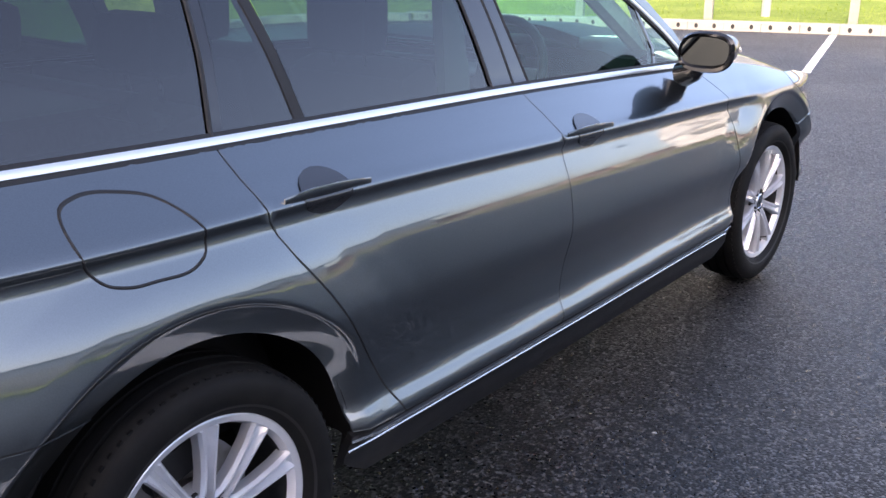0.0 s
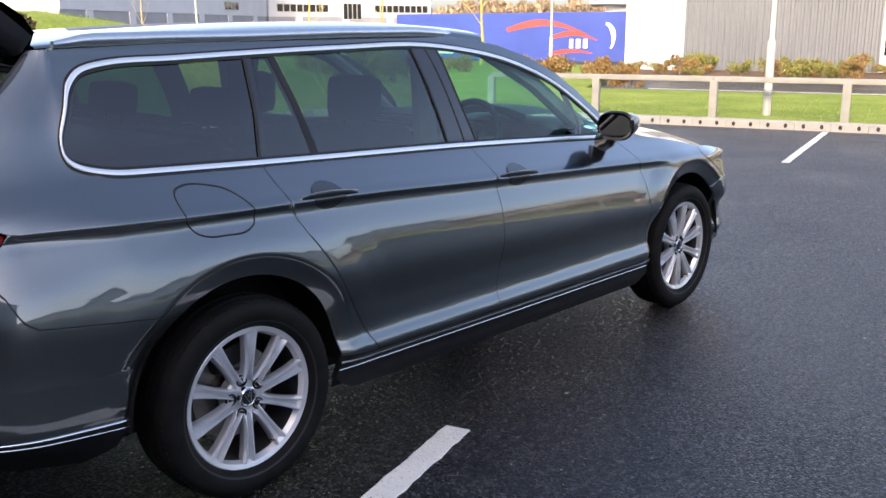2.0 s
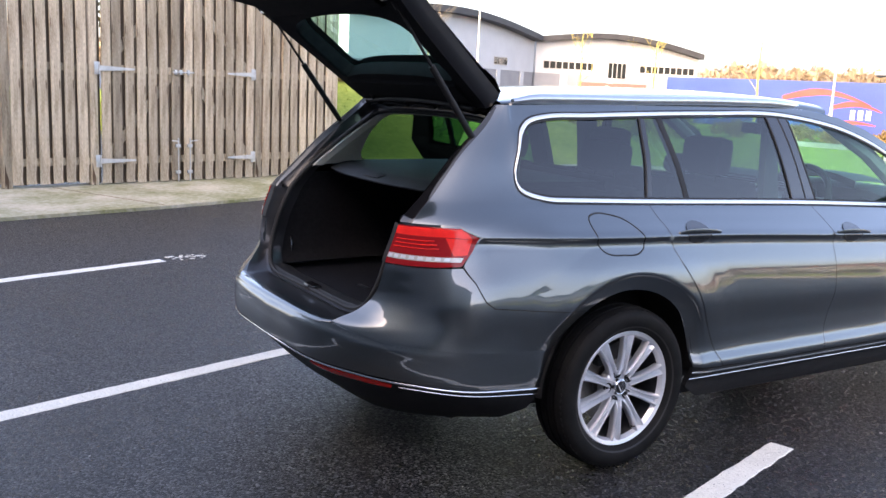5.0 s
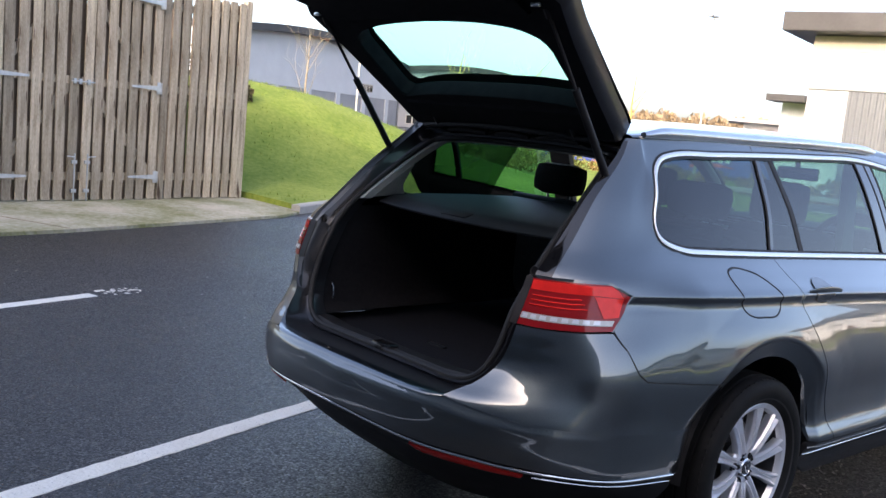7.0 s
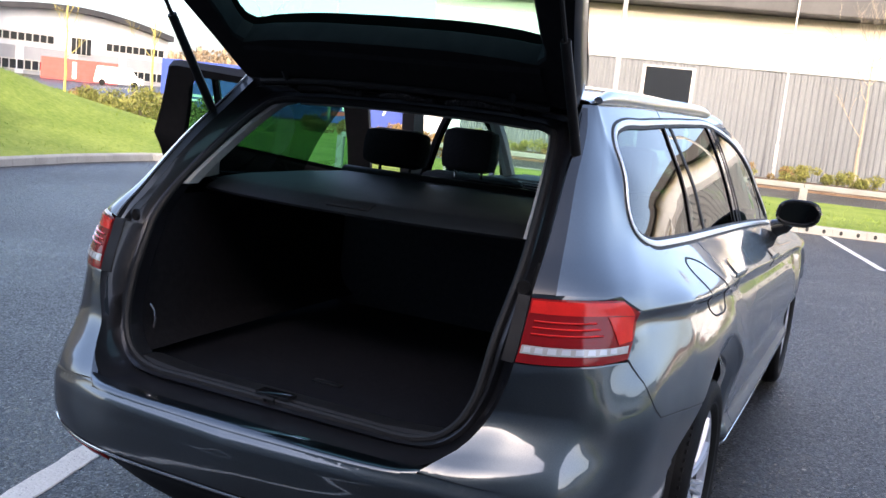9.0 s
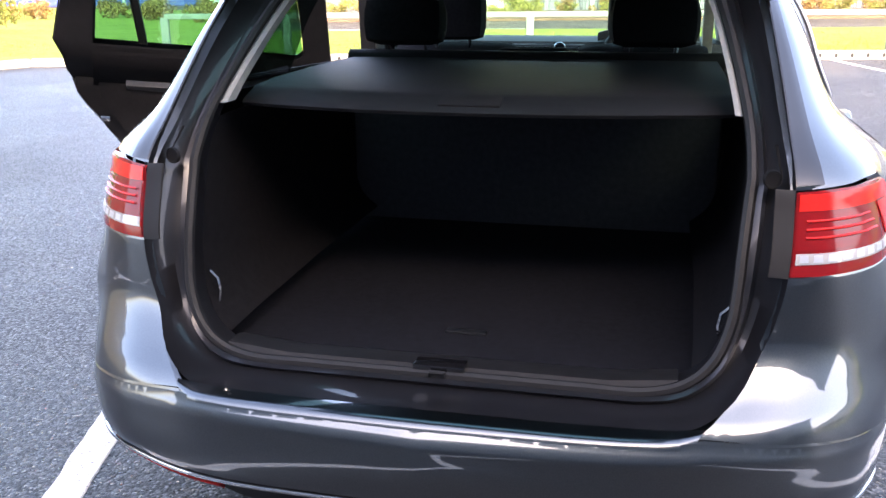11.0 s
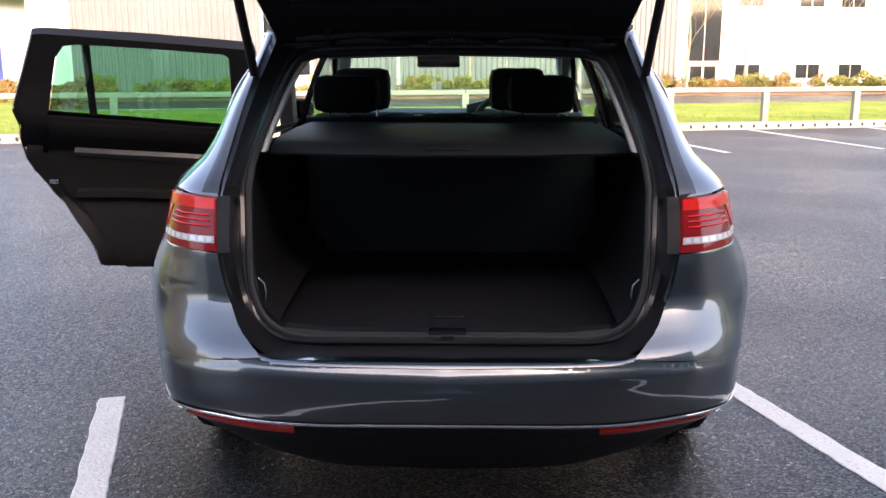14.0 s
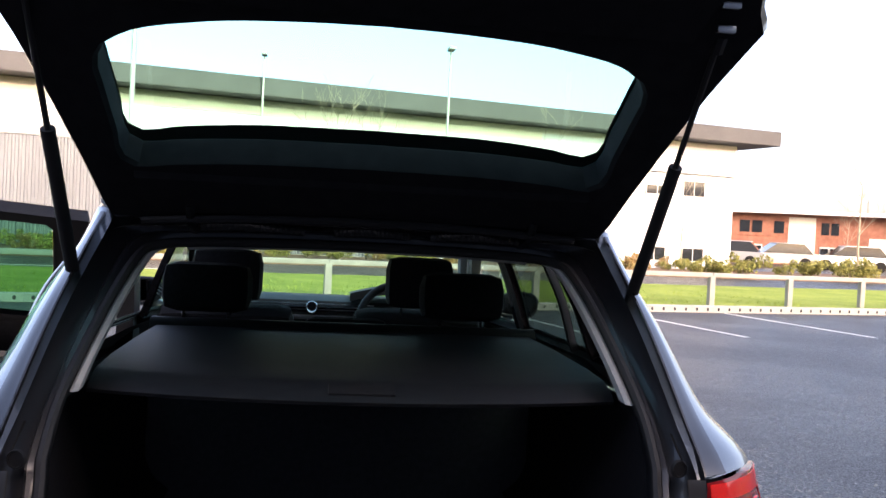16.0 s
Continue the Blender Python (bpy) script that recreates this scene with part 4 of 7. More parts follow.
def tree(at, h, label, seed, crown=1.0, mat=BARK):
    """A bare young tree: a tapered trunk, limbs and twigs."""
    r = random.Random(seed)
    t = thing("tree", label, "tree", at, r.uniform(0, 360), "bare young trees")
    trunk = bmesh.new()
    pts = [Vector((0, 0, 0))]
    for i in range(7):
        pts.append(pts[-1] + Vector((r.uniform(-0.04, 0.04), r.uniform(-0.04, 0.04), h * 0.1)))
    tube(trunk, pts, [0.06 * h / 5 * (1 - i / 10) for i in range(8)], 8)
    part("trunk", finish(trunk), mat, t)
    limbs = bmesh.new()
    def grow(p, d, length, rad, depth):
        q = p
        path = [p]
        for i in range(4):
            d = (d + Vector((r.uniform(-0.22, 0.22), r.uniform(-0.22, 0.22), r.uniform(0, 0.2)))).normalized()
            q = q + d * length / 4
            path.append(q)
        tube(limbs, path, [rad * (1 - 0.18 * i) for i in range(5)], 4, False)
        if depth:
            for i in range(3):
                s = path[r.choice((2, 3, 4))]
                w = r.uniform(0, 6.28)
                grow(s, (d + Vector((math.cos(w), math.sin(w), 0.2)) * 0.75).normalized(), length * 0.62, rad * 0.5, depth - 1)
    for i in range(int(9 * crown)):
        s = pts[r.choice((3, 4, 5, 6, 7))]
        w = r.uniform(0, 6.28)
        grow(s, Vector((math.cos(w), math.sin(w), r.uniform(0.7, 1.6))).normalized(), h * 0.27, 0.012 * h / 4, 2)
    part("crown", finish(limbs), mat, t, "bare winter branches")
    return t
YELLOW_BARK = pbr("yellow_green_bark", (0.42, 0.34, 0.08), (0.50, 0.42, 0.14), scale=6, rough=0.85)
tree((1.75, 31.0, 0.05), 5.4, "bare young tree before the ribbed wall", 1)
tree((0.4, 30.3, 0.05), 5.6, "bare young tree in the planting bed", 2)
tree((7.9, 29.5, 0.05), 5.0, "bare young tree in the planting bed", 3)
tree(tuple(ab(18.7, 30.0)), 4.8, "bare young tree before the warehouse", 4)
tree(tuple(ab(23.4, 30.9)), 4.0, "slim budding tree beside the office windows", 5)
tree((28.4, 43.2, 0), 6.6, "bare tree beside the brick office", 6)
tree((31.5, 49.5, 0), 4.0, "small bare tree before the brick office", 7)
for x, y, h, s in ((-21.5, 27.8, 5.4, 8), (-26.5, 27.1, 5.0, 9), (-31.7, 27.4, 5.6, 10)):
    tree((x, y, lawn_height(x, y) - 0.04), h, "slim yellow-barked sapling beyond the grass bank", s, 0.7, YELLOW_BARK)
tree((-31.3, 18.5, lawn_height(-31.3, 18.5) - 0.04), 5.6, "bare sapling behind the grass bank", 11, 0.9)


def shrub(name, at, size, label, mat, n, seed, leaf=0.05, kind="", group="", tall=1.0):
    """A clump of many small leaves on twigs, uneven in outline."""
    r = random.Random(seed)
    t = thing(name, label, "shrub", at, r.uniform(0, 360), group)
    twigs = bmesh.new()
    for i in range(9):
        w, e = r.uniform(0, 6.28), r.uniform(0.3, 1.0)
        tube(twigs, [(0, 0, -0.02), (math.cos(w) * size * 0.35 * e, math.sin(w) * size * 0.35 * e, size * 0.8 * tall)], [0.012 * size + 0.004, 0.003], 4, False)
    part("stems", finish(twigs), BARK, t)
    bm = bmesh.new()
    lobes = [(Vector((r.gauss(0, 0.32), r.gauss(0, 0.32), r.uniform(0.3, 0.85) * tall)) * size, r.uniform(0.22, 0.42) * size) for i in range(7)]
    for i in range(n):
        c, rad = r.choice(lobes)
        d = Vector((r.gauss(0, 1), r.gauss(0, 1), r.gauss(0, 1))).normalized()
        p = c + d * rad * r.uniform(0.55, 1.08)
        if p.z < 0.02:
            continue
        s = leaf * r.uniform(0.6, 1.3)
        m = Matrix.Translation(p) @ Euler((r.uniform(0, 6.28), r.uniform(0, 6.28), r.uniform(0, 6.28))).to_matrix().to_4x4()
        q = [m @ Vector(v) for v in ((-s, 0, 0), (0, -s * 0.5, 0.2 * s), (s, 0, 0), (0, s * 0.5, 0.2 * s))]
        bm.faces.new([bm.verts.new(v) for v in q])
    part("leaves", bm, mat, t, smooth=False)
    return t
rng = random.Random(21)
base_shrubs = [shrub("shrub", (0, 0, -50), 0.8, "low green shrub in the planting bed", LEAF, 700, 31, 0.06, group="bed shrubs"),
               shrub("shrub", (3, 0, -50), 0.8, "low rust-brown shrub in the planting bed", LEAF_RUST, 700, 32, 0.06, group="bed shrubs")]
first = [True, True]
spots = []
for k in range(95):
    spots.append((rng.uniform(-7.5, 26), rng.uniform(26.2, 31.6), rng.uniform(0.5, 0.85), 0 if rng.random() < 0.6 else 1))
for k in range(14):
    spots.append((rng.uniform(20, 34), rng.uniform(26.0, 28.0), rng.uniform(0.7, 1.2), 0))
for a, b, s, w in spots:
    p = ab(a, b, 0.05)
    m = pose(p.x, p.y, p.z, 0, 0, rng.uniform(0, 360)) @ Matrix.Diagonal((s, s, s * rng.uniform(0.6, 1.0), 1))
    if first[w]:
        base_shrubs[w].matrix_basis = m
        first[w] = False
    else:
        o = copy_thing(base_shrubs[w], pose(p.x, p.y, p.z, 0, 0, rng.uniform(0, 360)))
        o.scale = (s, s, s * rng.uniform(0.6, 1.0))
green, rust = "yellow-green hedge shrub beyond the grass bank", "low rust-orange shrub beyond the lawn"
for k, (x, y, s, m, lab) in enumerate(((-15.0, 14.5, 0.95, LEAF, green), (-13.9, 15.3, 0.9, LEAF, green), (-16.0, 15.6, 0.9, LEAF, green), (-16.7, 16.4, 1.0, LEAF, green), (-18.1, 16.4, 0.9, LEAF, green),
                                       (-19.4, 17.0, 1.0, LEAF, green), (-16.0, 23.4, 0.75, LEAF_RUST, rust), (-14.6, 23.2, 0.65, LEAF_RUST, rust), (-13.0, 23.6, 0.7, LEAF_RUST, rust),
                                       (-13.7, 22.3, 0.7, LEAF_RUST, rust), (-11.6, 21.2, 0.65, LEAF_RUST, rust), (-9.6, 19.4, 0.65, LEAF_RUST, rust), (-18.0, 22.6, 0.8, LEAF_RUST, rust),
                                       (-20.6, 21.2, 0.85, LEAF_RUST, rust), (-22.8, 20.2, 0.85, LEAF_RUST, rust), (-25.2, 19.4, 0.9, LEAF_RUST, rust), (-27.4, 18.2, 0.9, LEAF_RUST, rust))):
    shrub("shrub", (x, y, lawn_height(x, y) - 0.03 if x < -11 else 0.03), s, lab, m, 900, 50 + k, 0.055, group="bank shrubs", tall=0.75)
shrub("conifer_bush", (-12.6, 3.2, 0.25), 2.7, "large brown-green conifer bush behind the enclosure", CONIFER, 9000, 71, 0.07, tall=1.25)
shrub("conifer_bush", (-13.5, 5.5, 1.0), 0.8, "brown shrub at the corner of the enclosure", CONIFER, 2500, 72, 0.05, tall=1.1)


# ---- the estate car: its skin as one function of a place along the side and a height ----
def herm(K, V, x):
    """Smooth curves through knots: K and V rows of knots and values for each x, or one row for all."""
    x = np.atleast_1d(np.asarray(x, float))
    K, V = np.asarray(K, float), np.asarray(V, float)
    if K.ndim == 1:
        K = np.broadcast_to(K, (len(x), len(K)))
    if V.ndim == 1:
        V = np.broadcast_to(V, (len(x), V.shape[0]))
    h = np.diff(K, axis=1)
    d = np.diff(V, axis=1) / np.maximum(h, 1e-9)
    m = np.empty_like(V)
    m[:, 0], m[:, -1] = d[:, 0], d[:, -1]
    m[:, 1:-1] = (d[:, :-1] * h[:, 1:] + d[:, 1:] * h[:, :-1]) / (h[:, 1:] + h[:, :-1])
    xc = np.clip(x, K[:, 0], K[:, -1])
    i = np.clip((K[:, :-1] <= xc[:, None]).sum(1) - 1, 0, K.shape[1] - 2)
    r = np.arange(len(x))
    t = (xc - K[r, i]) / np.maximum(h[r, i], 1e-9)
    h0, v0, v1, m0, m1 = h[r, i], V[r, i], V[r, i + 1], m[r, i], m[r, i + 1]
    return (2 * t**3 - 3 * t**2 + 1) * v0 + (t**3 - 2 * t**2 + t) * h0 * m0 + (3 * t**2 - 2 * t**3) * v1 + (t**3 - t**2) * h0 * m1


def width(y):
    return herm([-0.9, -0.36, 0, 0.4, 1.2, 2.0, 2.8, 3.05, 3.20, 3.35, 3.48, 3.58, 3.64], [0.80, 0.872, 0.889, 0.893, 0.900, 0.900, 0.896, 0.885, 0.858, 0.80, 0.72, 0.60, 0.48], y)


def tornado(y):
    return herm([-0.7, -0.4, -0.12, 0.2, 0.5, 1.2, 2.0, 2.6, 3.6], [0.932, 0.929, 0.920, 0.912, 0.903, 0.870, 0.835, 0.808, 0.78], y)


def belt(y):
    return herm([-0.7, -0.3, 0.19, 1.2, 2.05, 2.5, 3.6], [1.062, 1.045, 1.027, 0.994, 0.951, 0.925, 0.85], y)


def side_x(y, z):
    """Half the car's breadth on the doors and wings."""
    y, z = np.atleast_1d(y).astype(float), np.atleast_1d(z).astype(float)
    tz, bz = tornado(y), belt(y)
    one = np.ones_like(y)
    K = np.stack([0.16 * one, 0.24 * one, 0.295 * one, 0.33 * one, 0.365 * one, 0.42 * one, 0.50 * one, tz - 0.24, tz - 0.14, tz - 0.05, tz + 0.01, tz + (bz - tz) * 0.5, bz, bz + 0.012, bz + 0.06, bz + 0.15, 1.30 * one, 1.36 * one, 1.40 * one, 1.43 * one], 1)
    V = np.array([-0.085, -0.060, -0.050, -0.024, -0.007, -0.027, -0.026, 0.001, -0.010, -0.028, -0.042, -0.098, -0.165, -0.172, -0.190, -0.223, -0.291, -0.325, -0.352, -0.40])
    return width(y) + herm(K, V, z) + crease(z - tz) * np.clip((2.56 - y) / 0.16, 0, 1) + flare(y, z)


def flare(y, z):
    """The flat band round each wheel arch, turned under towards its lip."""
    out = 0.0
    for y0 in (0.0, 2.775):
        r = np.hypot(y - y0, z - 0.335)
        f = np.interp(r, [0.34, 0.378, 0.438, 0.444, 0.453, 0.50, 0.58, 0.66], [-0.036, -0.020, 0.010, 0.0160, 0.018, 0.014, 0.004, 0.0])
        f = np.where(f > 0, f * np.clip((z - 0.42) / 0.25, 0, 1), f)
        bumper = (y < y0) & (y0 < 1)                   # the chamfer narrows on the rear bumper
        out = out + np.where((f < 0.0) & bumper, f * np.clip((z - 0.30) / 0.20, 0.35, 1), f) * np.clip((z - 0.30) / 0.06, 0, 1)
    return out


def crease(d):
    return herm([-0.2, -0.11, -0.062, -0.030, -0.022, 0.0, 0.006, 0.035, 0.07, 0.2], [0, 0, -0.0060, -0.0105, -0.0095, 0.007, 0.0065, 0.002, 0, 0], d)


# plan curves of the rear corner, from the boot's edge round to the side: heights, then (x, y) along each
CZ = [0.51, 0.565, 0.60, 0.64, 0.70, 0.76, 0.83, 0.93, 0.965, 1.05, 1.20, 1.33, 1.385]
CP = [[(.420, -1.078), (.580, -1.022), (.697, -.935), (.766, -.842), (.803, -.748), (.833, -.62)],
      [(.430, -1.070), (.580, -1.015), (.695, -.930), (.763, -.840), (.802, -.748), (.834, -.62)],
      [(.455, -1.048), (.586, -1.000), (.690, -.920), (.758, -.834), (.803, -.746), (.840, -.62)],
      [(.508, -.988), (.600, -.957), (.686, -.899), (.752, -.823), (.803, -.745), (.845, -.62)],
      [(.547, -.931), (.616, -.910), (.681, -.872), (.740, -.820), (.797, -.752), (.846, -.62)],
      [(.570, -.917), (.626, -.897), (.686, -.859), (.737, -.811), (.787, -.740), (.834, -.615)],
      [(.583, -.905), (.634, -.886), (.690, -.846), (.733, -.796), (.768, -.725), (.808, -.605)],
      [(.587, -.870), (.636, -.848), (.686, -.808), (.727, -.754), (.755, -.687), (.784, -.575)],
      [(.587, -.858), (.632, -.838), (.682, -.798), (.722, -.744), (.748, -.676), (.772, -.566)],
      [(.578, -.775), (.610, -.752), (.645, -.708), (.670, -.650), (.686, -.582), (.700, -.480)],
      [(.555, -.628), (.572, -.612), (.591, -.584), (.606, -.546), (.618, -.500), (.627, -.440)],
      [(.529, -.478), (.537, -.467), (.545, -.453), (.552, -.436), (.558, -.416), (.564, -.392)],
      [(.512, -.424), (.518, -.420), (.524, -.414), (.530, -.406), (.536, -.397), (.540, -.383)]]
Y1 = -0.36


def skin(s, z):
    """A point of the right side: s from 0 at the boot's edge to 1 at y = -0.36, then on by metres."""
    s, z = np.atleast_1d(s).astype(float), np.atleast_1d(z).astype(float)
    cp = np.array(CP)
    xs = np.stack([herm(CZ, cp[:, j, 0], z) for j in range(6)] + [side_x(np.full_like(z, Y1), z) - crease(z - tornado(np.full_like(z, Y1))) - flare(np.full_like(z, Y1), z), side_x(np.full_like(z, Y1 + 0.18), z) - crease(z - tornado(np.full_like(z, Y1 + 0.18))) - flare(np.full_like(z, Y1 + 0.18), z)], 1)
    ys = np.stack([herm(CZ, cp[:, j, 1], z) for j in range(6)] + [np.full_like(z, Y1), np.full_like(z, Y1 + 0.18)], 1)
    k = np.arange(8) / 6.0
    sc = np.minimum(s, 1.0)
    xc, yc = herm(k, xs, sc), herm(k, ys, sc)
    fade = np.clip((yc + 0.70) / 0.10, 0, 1)
    xc = xc + fade * (crease(z - tornado(yc)) + flare(yc, z))
    yo = Y1 + (s - 1.0)
    far = s > 1.0
    x = np.where(far, side_x(np.where(far, yo, Y1), z), xc)
    return np.stack([x, np.where(far, yo, yc), z], -1)


def along(y, z):
    """The s at which the side reaches y, at a height."""
    if y >= Y1:
        return 1.0 + (y - Y1)
    ss = np.linspace(0, 1, 201)
    return float(np.interp(y, skin(ss, np.full(201, z))[:, 1], ss))


def yz(pts):
    return [(along(y, z), z) for y, z in pts]


def fillin(poly, step=0.02):
    out = []
    for i in range(len(poly)):
        p, q = Vector(poly[i]), Vector(poly[(i + 1) % len(poly)])
        k = max(1, int((q - p).length / step))
        out += [p + (q - p) * j / k for j in range(k)]
    return out


def inset(poly, d):
    """The outline moved inwards by d."""
    n = len(poly)
    area = sum(poly[i - 1].x * poly[i].y - poly[i].x * poly[i - 1].y for i in range(n))
    sg = 1 if area > 0 else -1
    out = []
    for i in range(n):
        a, b, c = poly[i - 1], poly[i], poly[(i + 1) % n]
        n1, n2 = Vector((-(b - a).y, (b - a).x)).normalized(), Vector((-(c - b).y, (c - b).x)).normalized()
        m = n1 + n2
        m = m.normalized() if m.length > 1e-4 else n1
        out.append(b + m * sg * d / max(0.5, m.dot(n1)))
    return out


def skin_at(P, lift=0.0):
    P = np.array([(p[0], p[1]) for p in P])
    a = skin(P[:, 0] + 0.012, P[:, 1]) - skin(P[:, 0] - 0.012, P[:, 1])
    e = 0.003
    b = skin(P[:, 0], P[:, 1] + e) - skin(P[:, 0], P[:, 1] - e)
    n = np.cross(a, b)
    n /= np.maximum(np.linalg.norm(n, axis=1, keepdims=True), 1e-9)
    n = np.where(n[:, :1] < -0.2, -n, n)
    return skin(P[:, 0], P[:, 1]) + lift * n, n


@functools.lru_cache(None)
def arch_rings(y0):
    """Places in (s, z) on rings round a wheel arch."""
    out = []
    for r in (0.384, 0.398, 0.413, 0.428, 0.436, 0.440, 0.4445, 0.449, 0.455, 0.468, 0.484):
        for w in range(0, 181, 3):
            y, z = y0 + r * math.cos(radians(w)), 0.335 + r * math.sin(radians(w))
            out.append((along(y, z), z))
    return out


def glass_at(P, lift=0.0):
    """As skin_at, with the slow curve of a pane."""
    P = np.array([(p[0], p[1]) for p in P])
    a = skin(P[:, 0] + 0.15, P[:, 1]) - skin(P[:, 0] - 0.15, P[:, 1])
    b = skin(P[:, 0], np.minimum(P[:, 1] + 0.10, 1.36)) - skin(P[:, 0], np.maximum(P[:, 1] - 0.10, 1.02))
    n = np.cross(a, b)
    n /= np.maximum(np.linalg.norm(n, axis=1, keepdims=True), 1e-9)
    return skin_at(P, lift)[0], n


def panel(name, outline, material, parent, holes=(), label="", step=0.03, gap=0.0028, flange=0.022, lift=0.0, flip=False, fn=None):
    """A skin panel from its outline in (s, z): a dense mesh on the skin, with folded edges so that the joints are real gaps."""
    fn = fn or skin_at
    loops = [inset(fillin([Vector(p) for p in outline]), gap)] + [inset(fillin([Vector(p) for p in h]), -gap) for h in holes]
    pts, edges = [], []
    for lp in loops:
        k = len(pts)
        pts += lp
        edges += [(k + i, k + (i + 1) % len(lp)) for i in range(len(lp))]
    nb = len(pts)
    B = np.array([tuple(p) for p in pts])
    def inside(P):
        c = np.zeros(len(P), bool)
        for lp in loops:
            L = np.array([tuple(p) for p in lp])
            for (x1, y1), (x2, y2) in zip(L, np.roll(L, 1, 0)):
                hit = ((y1 > P[:, 1]) != (y2 > P[:, 1])) & (P[:, 0] < (x2 - x1) * (P[:, 1] - y1) / (y2 - y1 + 1e-12) + x1)
                c ^= hit
        return c
    gx, gz = np.arange(B[:, 0].min(), B[:, 0].max(), step), np.arange(B[:, 1].min(), B[:, 1].max(), step * 0.5)
    if fn is skin_at:                                  # rows that follow the crease of the side
        G = []
        rel = sorted(set([round(v, 4) for v in np.arange(-0.72, 0.6, step * 0.5) if not -0.07 < v < 0.075] + [-0.062, -0.045, -0.034, -0.028, -0.023, -0.016, -0.008, -0.002, 0.0, 0.004, 0.012, 0.023, 0.035, 0.052, 0.07]))
        for x in gx:
            tz = float(tornado(Y1 + x - 1 if x > 1 else Y1 - (1 - x) * 0.42)[0])
            G += [(x, tz + r) for r in rel if B[:, 1].min() < tz + r < B[:, 1].max()]
        G = np.array(G) if G else np.zeros((0, 2))
        rings = []
        for y0 in (0.0, FAX):                          # rows that follow the wheel arches
            if (G[:, 0] - 1 + Y1 > y0 - 0.3).any() and (G[:, 0] - 1 + Y1 < y0 + 0.3).any() and B[:, 1].max() > 0.5:
                yy = np.where(G[:, 0] > 1, Y1 + G[:, 0] - 1, Y1 - (1 - G[:, 0]) * 0.35)
                G = G[np.hypot(yy - y0, G[:, 1] - 0.335) > 0.50]
                rings += arch_rings(y0)
        if rings:
            G = np.concatenate([G, np.array(rings)])
    else:
        G = np.array([(x, z) for x in gx for z in gz])
    if len(G):
        G = G[inside(G)]
    if len(G):
        near = np.concatenate([((B[None] - g[:, None]) ** 2).sum(2).min(1) for g in np.array_split(G, len(G) // 400 + 1)])
        G = G[near > (0.006 if fn is skin_at else step * 0.3) ** 2]
    co, fs = triangles(pts + [Vector(g) for g in G], edges, loops)
    P3, N3 = fn(co, lift)
    sg = -1 if flip else 1
    P3, N3 = P3 * (sg, 1, 1), N3 * (sg, 1, 1)
    verts, norms, faces = [tuple(p) for p in P3], [tuple(n) for n in N3], []
    for f in fs:
        a, b, c = (P3[i] for i in f[:3])
        faces.append(list(f) if np.dot(np.cross(b - a, c - a), N3[f[0]]) > 0 else list(f)[::-1])
    if flange:
        count = {}
        for f in faces:
            for i in range(len(f)):
                count[frozenset((f[i], f[i - 1]))] = count.get(frozenset((f[i], f[i - 1])), 0) + 1
        low = {}
        for f in list(faces):
            for i in range(len(f)):
                a, b = f[i - 1], f[i]
                if count[frozenset((a, b))] == 1:
                    for v in (a, b):
                        if v not in low:
                            low[v] = len(verts)
                            verts.append(tuple(P3[v] - flange * N3[v]))
                            norms.append(tuple(N3[v]))
                    faces.append([b, a, low[a], low[b]])
    me = bpy.data.meshes.new(name)
    me.from_pydata(verts, [], faces)
    me.update()
    return part(name, me, material, parent, label, normals=norms)


def ribbon(pts, w0, w1, lift, fn=None, flip=False, thick=0.004):
    """A raised strip on the skin along (s, z) points, from w0 to w1 across its line."""
    fn = fn or skin_at
    p = [Vector(q) for q in pts]
    A, B = [], []
    for i in range(len(p)):
        d = (p[min(i + 1, len(p) - 1)] - p[max(i - 1, 0)]).normalized()
        m = Vector((-d.y, d.x))
        A.append(p[i] + m * w0), B.append(p[i] + m * w1)
    rows = []
    C = [(a + b) / 2 for a, b in zip(A, B)]
    for Q, l in ((A, lift - thick), (A, lift - 0.001), ([a * 0.75 + b * 0.25 for a, b in zip(A, B)], lift + 0.001), (C, lift + 0.0015), ([a * 0.25 + b * 0.75 for a, b in zip(A, B)], lift + 0.001), (B, lift - 0.001), (B, lift - thick)):
        P3, _ = fn(Q, l)
        rows.append([tuple(v * ((-1 if flip else 1), 1, 1)) for v in P3])
    return finish(grid(bmesh.new(), rows))


car = thing("estate_car", "dark grey metallic estate car with raised tailgate, open rear door", "car")
AR, FAX = 0.378, 2.775                          # wheel arch radius, front axle


def arch(y0, a0, a1, n=22, r=AR, zc=0.335):
    """Points of a wheel arch as (y, z), by angles from +y."""
    return [(y0 + r * math.cos(radians(a0 + (a1 - a0) * i / n)), zc + r * math.sin(radians(a0 + (a1 - a0) * i / n))) for i in range(n + 1)]


C_SEAM = [(0.186, 1.018), (0.187, 0.967), (0.194, 0.912), (0.215, 0.86), (0.245, 0.805), (0.30, 0.728), (0.36, 0.635), (0.433, 0.523), (0.49, 0.43), (0.535, 0.355)]
B_SEAM = [(1.186, 0.985), (1.20, 0.932), (1.208, 0.862), (1.212, 0.727), (1.208, 0.52), (1.192, 0.35)]
A_SEAM = [(2.215, 0.945), (2.26, 0.87), (2.285, 0.806), (2.305, 0.734), (2.345, 0.495), (2.365, 0.335)]
TOPLINE = [(-0.265, 1.337), (0.0, 1.352), (0.255, 1.362), (0.686, 1.374), (1.10, 1.378), (1.36, 1.352), (1.53, 1.322), (1.70, 1.272), (1.874, 1.20), (2.0, 1.128), (2.12, 1.045)]
